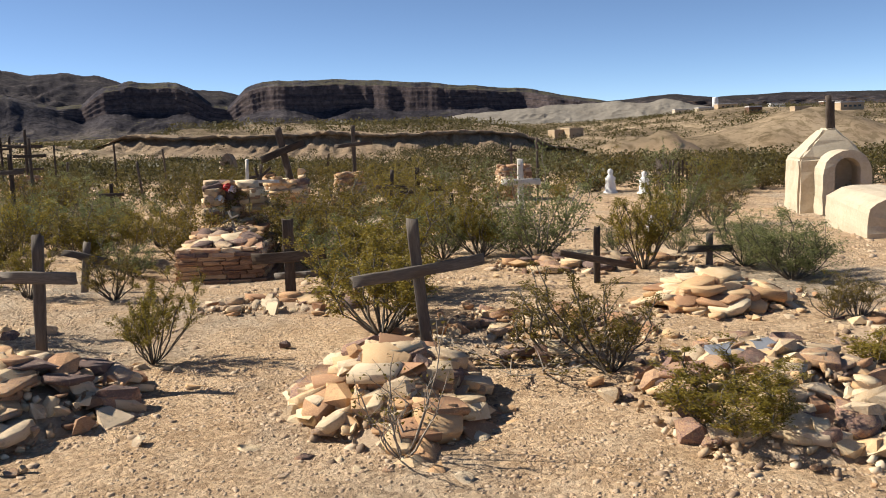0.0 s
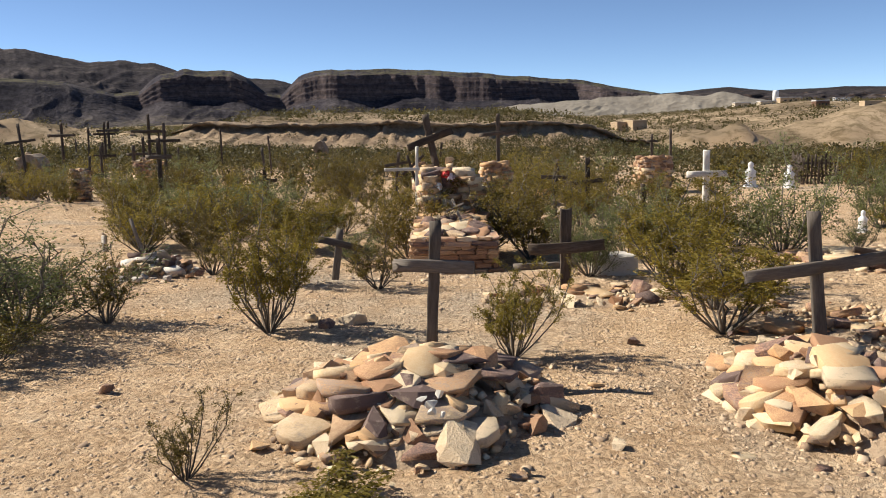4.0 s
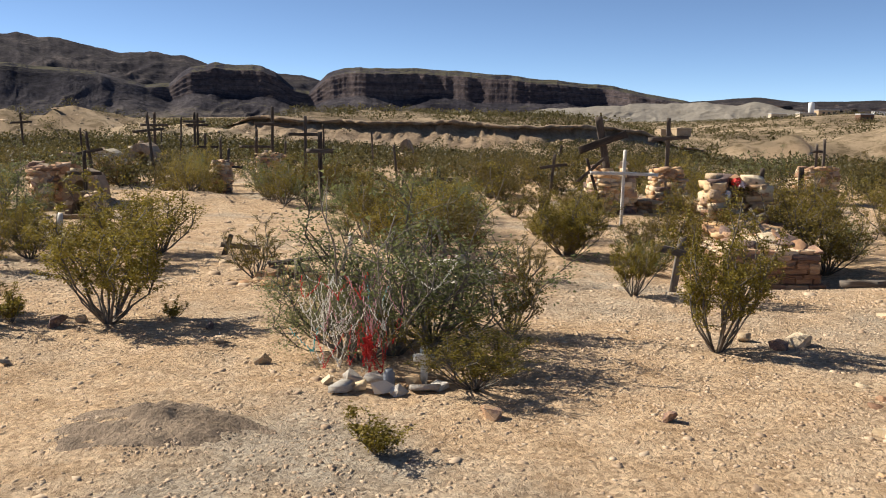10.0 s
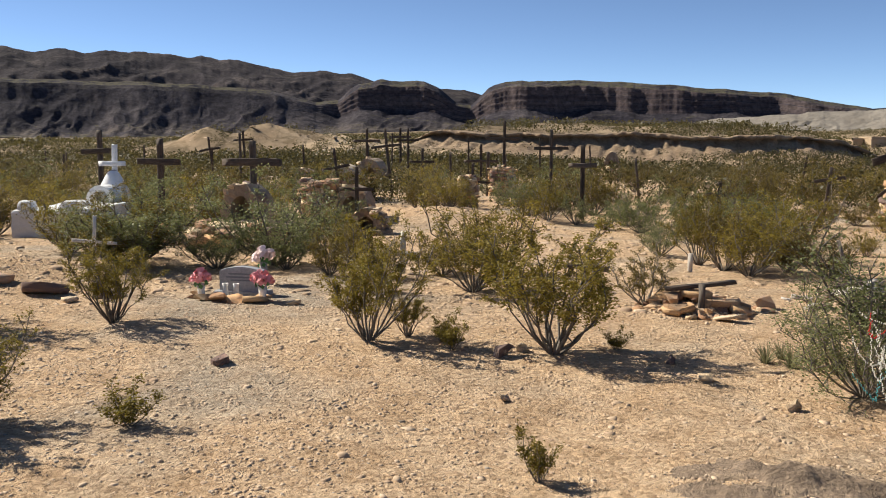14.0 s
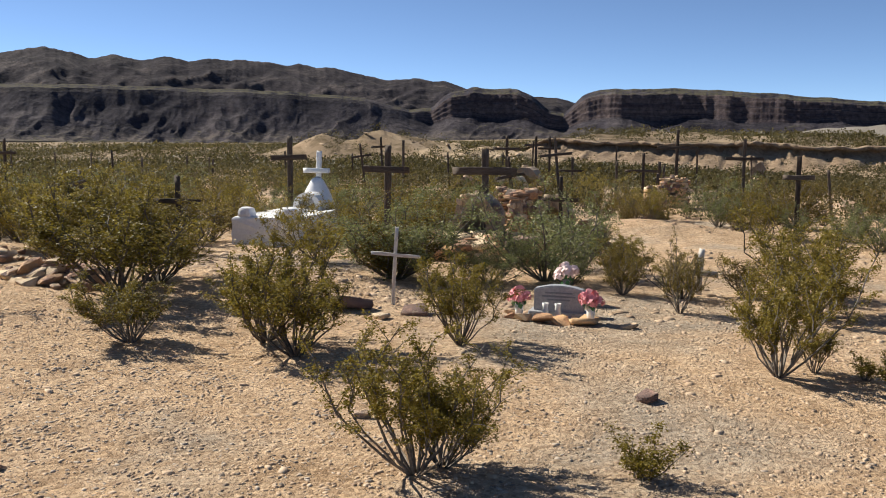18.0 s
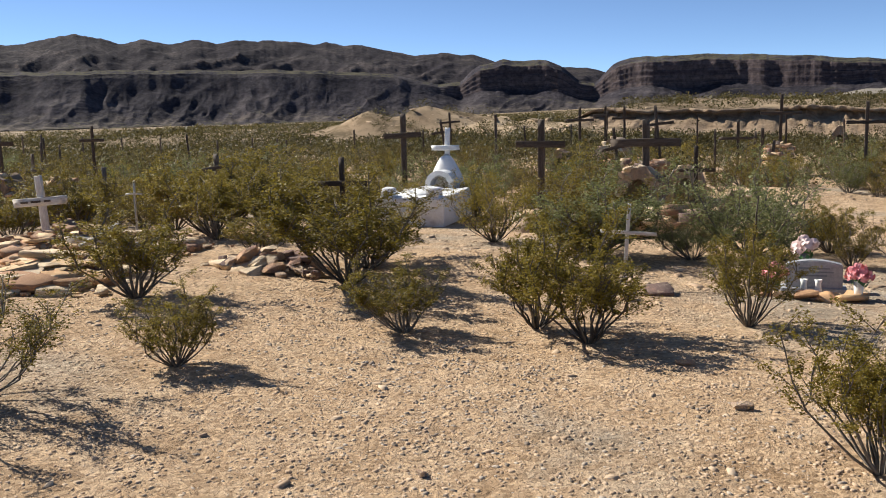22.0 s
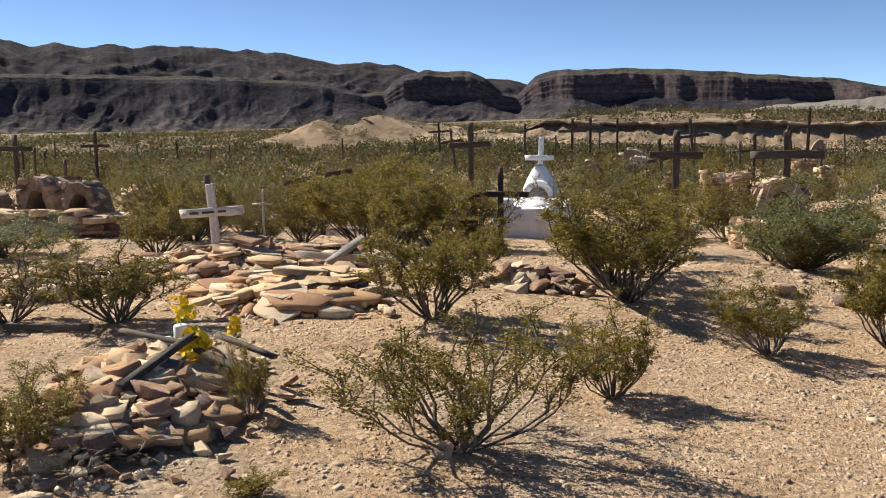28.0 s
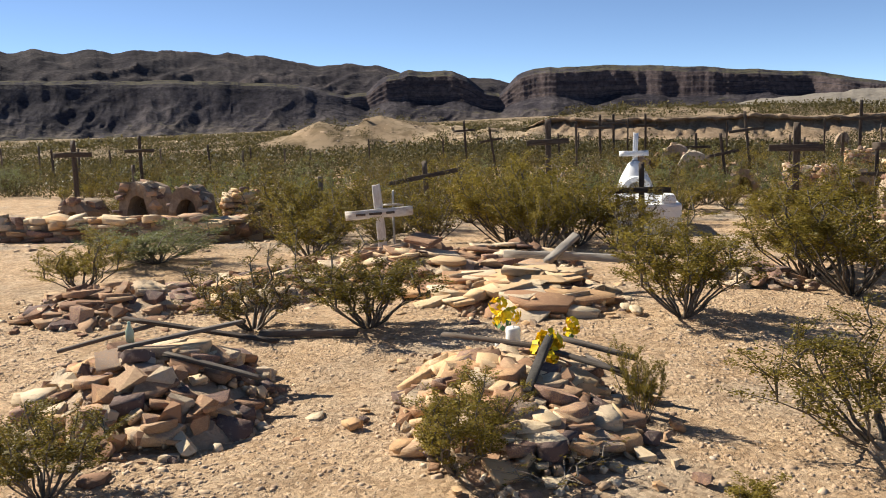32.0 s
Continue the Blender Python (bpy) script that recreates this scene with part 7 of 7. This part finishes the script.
rubble_block("weathered stone pedestal behind twin niches", -20.95, 10.7, 0.5, 0.45, 0.85, [STONES, CREAMS], 188, 10, ragged=0.4, taper=0.3, mat=GREY_PLASTER)


# ==== far buildings ====
def house(label, x, y, w, d, h, mat, yaw=0.0, windows=2, roof=None):
    k = 0.55 if y > 170 else 0.8
    w, d, h = w * k, d * k, h * k
    z = gz(x, y) - 0.3
    top = thing("house", label, "house", pose(x, y, z, 0, 0, yaw), "distant houses")
    wall = part("wall", soft_box(w, d, h + 0.3, int(x), 0.03, 1, 2, 0.05), mat, top)
    part("roof", soft_box(w * 1.04, d * 1.04, 0.25, int(y), 0.02, 0.98, 1, 0.05), roof or mat, top, m=pose(0, 0, h + 0.3))
    for i in range(windows):
        part("window", soft_box(w * 0.12, 0.12, h * 0.3, i, 0.0, 1, 1, 0.02), GLASS_DARK, wall, m=pose(w * ((i + 1) / (windows + 1) - 0.5), -d / 2, h * 0.55))
    return top


house("small tan adobe ruin on the slope", 21.2, 146.8, 3.2, 4, 2.0, ADOBE, 20, 0)
house("brown adobe ruin beside it", 18.6, 147.5, 2.0, 3, 1.5, ADOBE, 20, 0)
house("long low cream house across the wash", 86, 190, 10, 6, 2.4, ADOBE, 10, 4, ROOF_TIN)
house("low ruined tan adobe house", 72, 180, 6, 5, 2.0, ADOBE, 0, 2)
house("brown wooden house with a tin roof", 66, 190, 5, 5, 2.3, RUST, 0, 3, ROOF_TIN)
house("distant white house with tin roof", 76, 260, 8, 7, 3, PLASTER, 0, 3, ROOF_TIN)
house("distant tan house with tin roof", 95, 300, 12, 8, 3.4, ADOBE, 0, 3, ROOF_TIN)
house("distant white trailer with tin roof", 112, 300, 9, 5, 3, WHITE_WASH, 0, 3, ROOF_TIN)
house("distant brown house with tin roof", 130, 300, 11, 8, 3.6, RUST, 0, 3, ROOF_TIN)
house("distant pale house with tin roof", 88, 330, 10, 7, 3.2, PLASTER, 0, 2, ROOF_TIN)
wx, wy = 128, 420
top = thing("water_tank", "white cylindrical water tank on the skyline", "tank", pose(wx, wy, gz(wx, wy)))
part("tank", lathe([(0.0, 0), (1.35, 0), (1.35, 6.4), (1.2, 6.8), (0.0, 7.0)], 24), WHITE_WASH, top)
part("base", soft_box(6, 6, 0.6, 3, 0.02, 0.95, 1, 0.1), GREY_PLASTER, top)

# ==== scrub between and behind the graves ====
CLEAR = [(-10, 14.3, 2.0), (-8.3, 12.3, 1.4), (-7.3, 9.6, 0.9), (-4.6, 9.2, 0.7), (-8.6, 10.8, 1.2), (-10.2, 7.6, 0.9), (-9.3, 10, 0.9), (1.6, 12, 1.2), (2.3, 10.2, 0.9), (4.6, 10.4, 1.3), (4.3, 14.5, 1.6),
         (-2.3, 8.6, 1.1), (-3.1, 13.4, 0.7), (-15.2, 11, 1.6), (-18, 8.2, 1.2), (-17.2, 6.5, 1.4), (-15.8, 6, 1.2), (-21.3, 8.6, 1.5), (-12.3, 11.5, 0.7), (-13.5, 11.4, 0.6), (-12.5, 15.4, 0.8),
         (-13.6, 8.4, 0.8), (-14.3, 9.3, 0.8), (-16.3, 8.8, 0.9), (-13.9, 8.8, 0.9), (3.8, 19.3, 1.0), (1.5, 18.6, 0.9), (-1.8, 17, 0.6), (-2.9, 16.4, 0.6), (-16.8, 9.8, 0.8), (1.1, 12.5, 0.5), (-4.1, 9.4, 0.5), (-14.2, 10.5, 0.9), (3.0, 13.5, 1.3), (3.5, 16.5, 1.3), (1.2, 15.5, 1.1), (4.5, 17.5, 1.2), (-2.3, 15.3, 0.9), (-3.5, 14.9, 0.8), (-9.4, 11.6, 1.2), (-11.0, 12.8, 1.2)]
BARE_SPOTS = ((-12.1, 11.0, 0.7), (-11.7, 10.2, 0.6), (-11.3, 9.6, 0.5), (-11.45, 10.8, 0.7))
rs = random.Random(5)
placed = []
while len(placed) < 360:
    yy = 8.8 + 19 * rs.random() ** 1.3
    xx = rs.uniform(-8 - yy * 1.25, -2 + yy * 0.62)
    if any((xx - a) ** 2 + (yy - b) ** 2 < r * r for a, b, r in CLEAR):
        continue
    if any((xx - a) ** 2 + (yy - b) ** 2 < (0.36 + 0.012 * yy) ** 2 for a, b in placed):
        continue
    placed.append((xx, yy))
    hh = 0.38 + 0.55 * rs.random() ** 1.5
    soft = fbm(xx * 0.3, yy * 0.3, 2, 77) > 0.56
    ww = hh * rs.uniform(1.05, 1.55)
    if any((xx - a) ** 2 + (yy - b) ** 2 < r * r for a, b, r in BARE_SPOTS):
        continue
    bush(xx, yy, hh, ww, MIDSOFT if soft else MID, "grey-green desert bush with fine twigs" if soft else "", name="desert_bush" if soft else "creosote_bush")


def scrub(name, label, count, x0, x1, y0, y1, h0, h1, seed, mat, dense=30):
    """Far bushes, joined: clumps of leaves on the slopes of the wash."""
    rng = np.random.RandomState(seed)
    y = y0 + (y1 - y0) * rng.uniform(0, 1, count) ** 1.5
    x = rng.uniform(-1, 1, count) * (x1 - x0) / 2 * (0.35 + 0.65 * y / y1) + (x0 + x1) / 2
    keep = fbm(x * 0.05, y * 0.05, 3, seed) > rng.uniform(0.3, 0.62, count)
    keep &= knolls(x, y) < 0.6
    x, y = x[keep], y[keep]
    n, k = len(x), dense
    h = rng.uniform(h0, h1, n)
    c = rng.normal(0, 1, (n, k, 3))
    c *= rng.uniform(0.25, 1, (n, k, 1)) ** 0.5 / np.linalg.norm(c, axis=-1)[..., None]
    c[..., 2] = 0.5 * c[..., 2] + 0.42
    c *= (np.stack([rng.uniform(0.55, 1.1, n), rng.uniform(0.55, 1.1, n), np.ones(n)], -1) * h[:, None])[:, None]
    c += np.stack([x, y, ground_z(x, y)], -1)[:, None]
    u = rng.normal(size=(n, k, 3))
    u /= np.linalg.norm(u, axis=-1)[..., None]
    v = np.cross(u, rng.normal(size=(n, k, 3)))
    v /= np.linalg.norm(v, axis=-1)[..., None]
    s = (h[:, None] * rng.uniform(0.5, 1.3, (n, k)) * 0.62 / math.sqrt(k))[..., None]
    V = np.stack([c - u * s - v * s * 0.5, c + u * s, c - u * s * 0.5 + v * s], 2).reshape(-1, 3)
    ob = new(name, mesh_of(name, V, np.arange(len(V)).reshape(-1, 3), mat))
    return tagged(ob, label, "scrub", kind="stuff")


scrub("mid_scrub", "olive scrub behind the last graves", 2300, -75, 34, 20, 46, 0.45, 1.0, 60, SCRUB, 170)
scrub("far_scrub", "olive desert scrub covering the ground behind the graves", 8000, -130, 80, 36, 112, 0.45, 1.1, 61, SCRUB, 70)
scrub("distant_scrub", "dark scrub dotted over distant slopes", 20000, -330, 230, 92, 620, 0.5, 1.5, 62, SCRUB, 22)

# ==== gravel ====
def near_mound(x, y):
    return np.clip(1.6 * np.exp(-(((x + 6.17) / 0.42) ** 2 + ((y - 4.13) / 0.26) ** 2)) - 0.2, 0, 1)


def grey_patch(x, y):
    return np.clip(1.25 * np.exp(-(((x + 10.6) / 2.0) ** 2 + ((y - 3.6) / 1.3) ** 2)) + 0.9 * np.exp(-(((x + 12.8) / 1.6) ** 2 + ((y - 4.6) / 1.0) ** 2)), 0, 1)


gravel("gravel", "flat tan stone chips strewn over the soil", 130000, -20, 4, 1.8, 8.6, 0.009, 0.040, 71, curve=2.6)
gravel("coarse_gravel", "larger flat tan stones lying on the soil", 4200, -20, 4, 2.0, 9.5, 0.028, 0.085, 73, curve=2.4)
gravel("grey_gravel", "fine grey gravel spread between bushes", 11000, -16, -7, 1.8, 6.5, 0.010, 0.042, 74, grey_patch, GREY_CHIPS)
gravel("mound_gravel", "dark crumbly grit of a low mound", 9000, -6.9, -5.2, 3.6, 4.8, 0.007, 0.026, 75, near_mound, DARK_CHIPS, 1.6)
# skin of dark soil over the mound
ang, rad = np.meshgrid(np.linspace(0, 2 * np.pi, 110, endpoint=False), np.linspace(0.02, 1, 34))
edge_w = rad * (0.95 + 0.14 * np.sin(3 * ang + 1) + 0.9 * (fbm(3 * np.cos(ang) + 9, 3 * np.sin(ang) + 9, 3, 8) - 0.5))
mx_, my_ = -6.17 + 0.50 * edge_w * np.cos(ang), 4.13 + 0.31 * edge_w * np.sin(ang)
mz_ = ground_z(mx_, my_) + 0.007 * (1 - rad**6) - 0.012 * rad**8 + (0.07 * (fbm(mx_ * 11, my_ * 11, 4, 5) - 0.45) + 0.03 * np.exp(-(((mx_ + 6.05) / 0.2) ** 2 + ((my_ - 4.2) / 0.14) ** 2))) * (1 - rad**3)
ii = np.arange(ang.size).reshape(ang.shape)
jj = np.roll(ii, -1, axis=1)
mound = new("dirt_mound", mesh_of("dirt_mound", np.stack([mx_, my_, mz_], -1).reshape(-1, 3), np.stack([ii[:-1], jj[:-1], jj[1:], ii[1:]], -1).reshape(-1, 4), DARK_SOIL, True))
tagged(mound, "low mound of dark crumbly soil on the gravel", "mound")
gravel("gravel_behind", "stone chips between the bushes", 14000, -30, 11, 7.5, 24, 0.02, 0.16, 72, curve=2.6)
gravel("wash_rubble", "tan boulders and slabs strewn over the slopes of the wash", 5000, -60, 45, 24, 92, 0.12, 0.9, 76, curve=2.6)
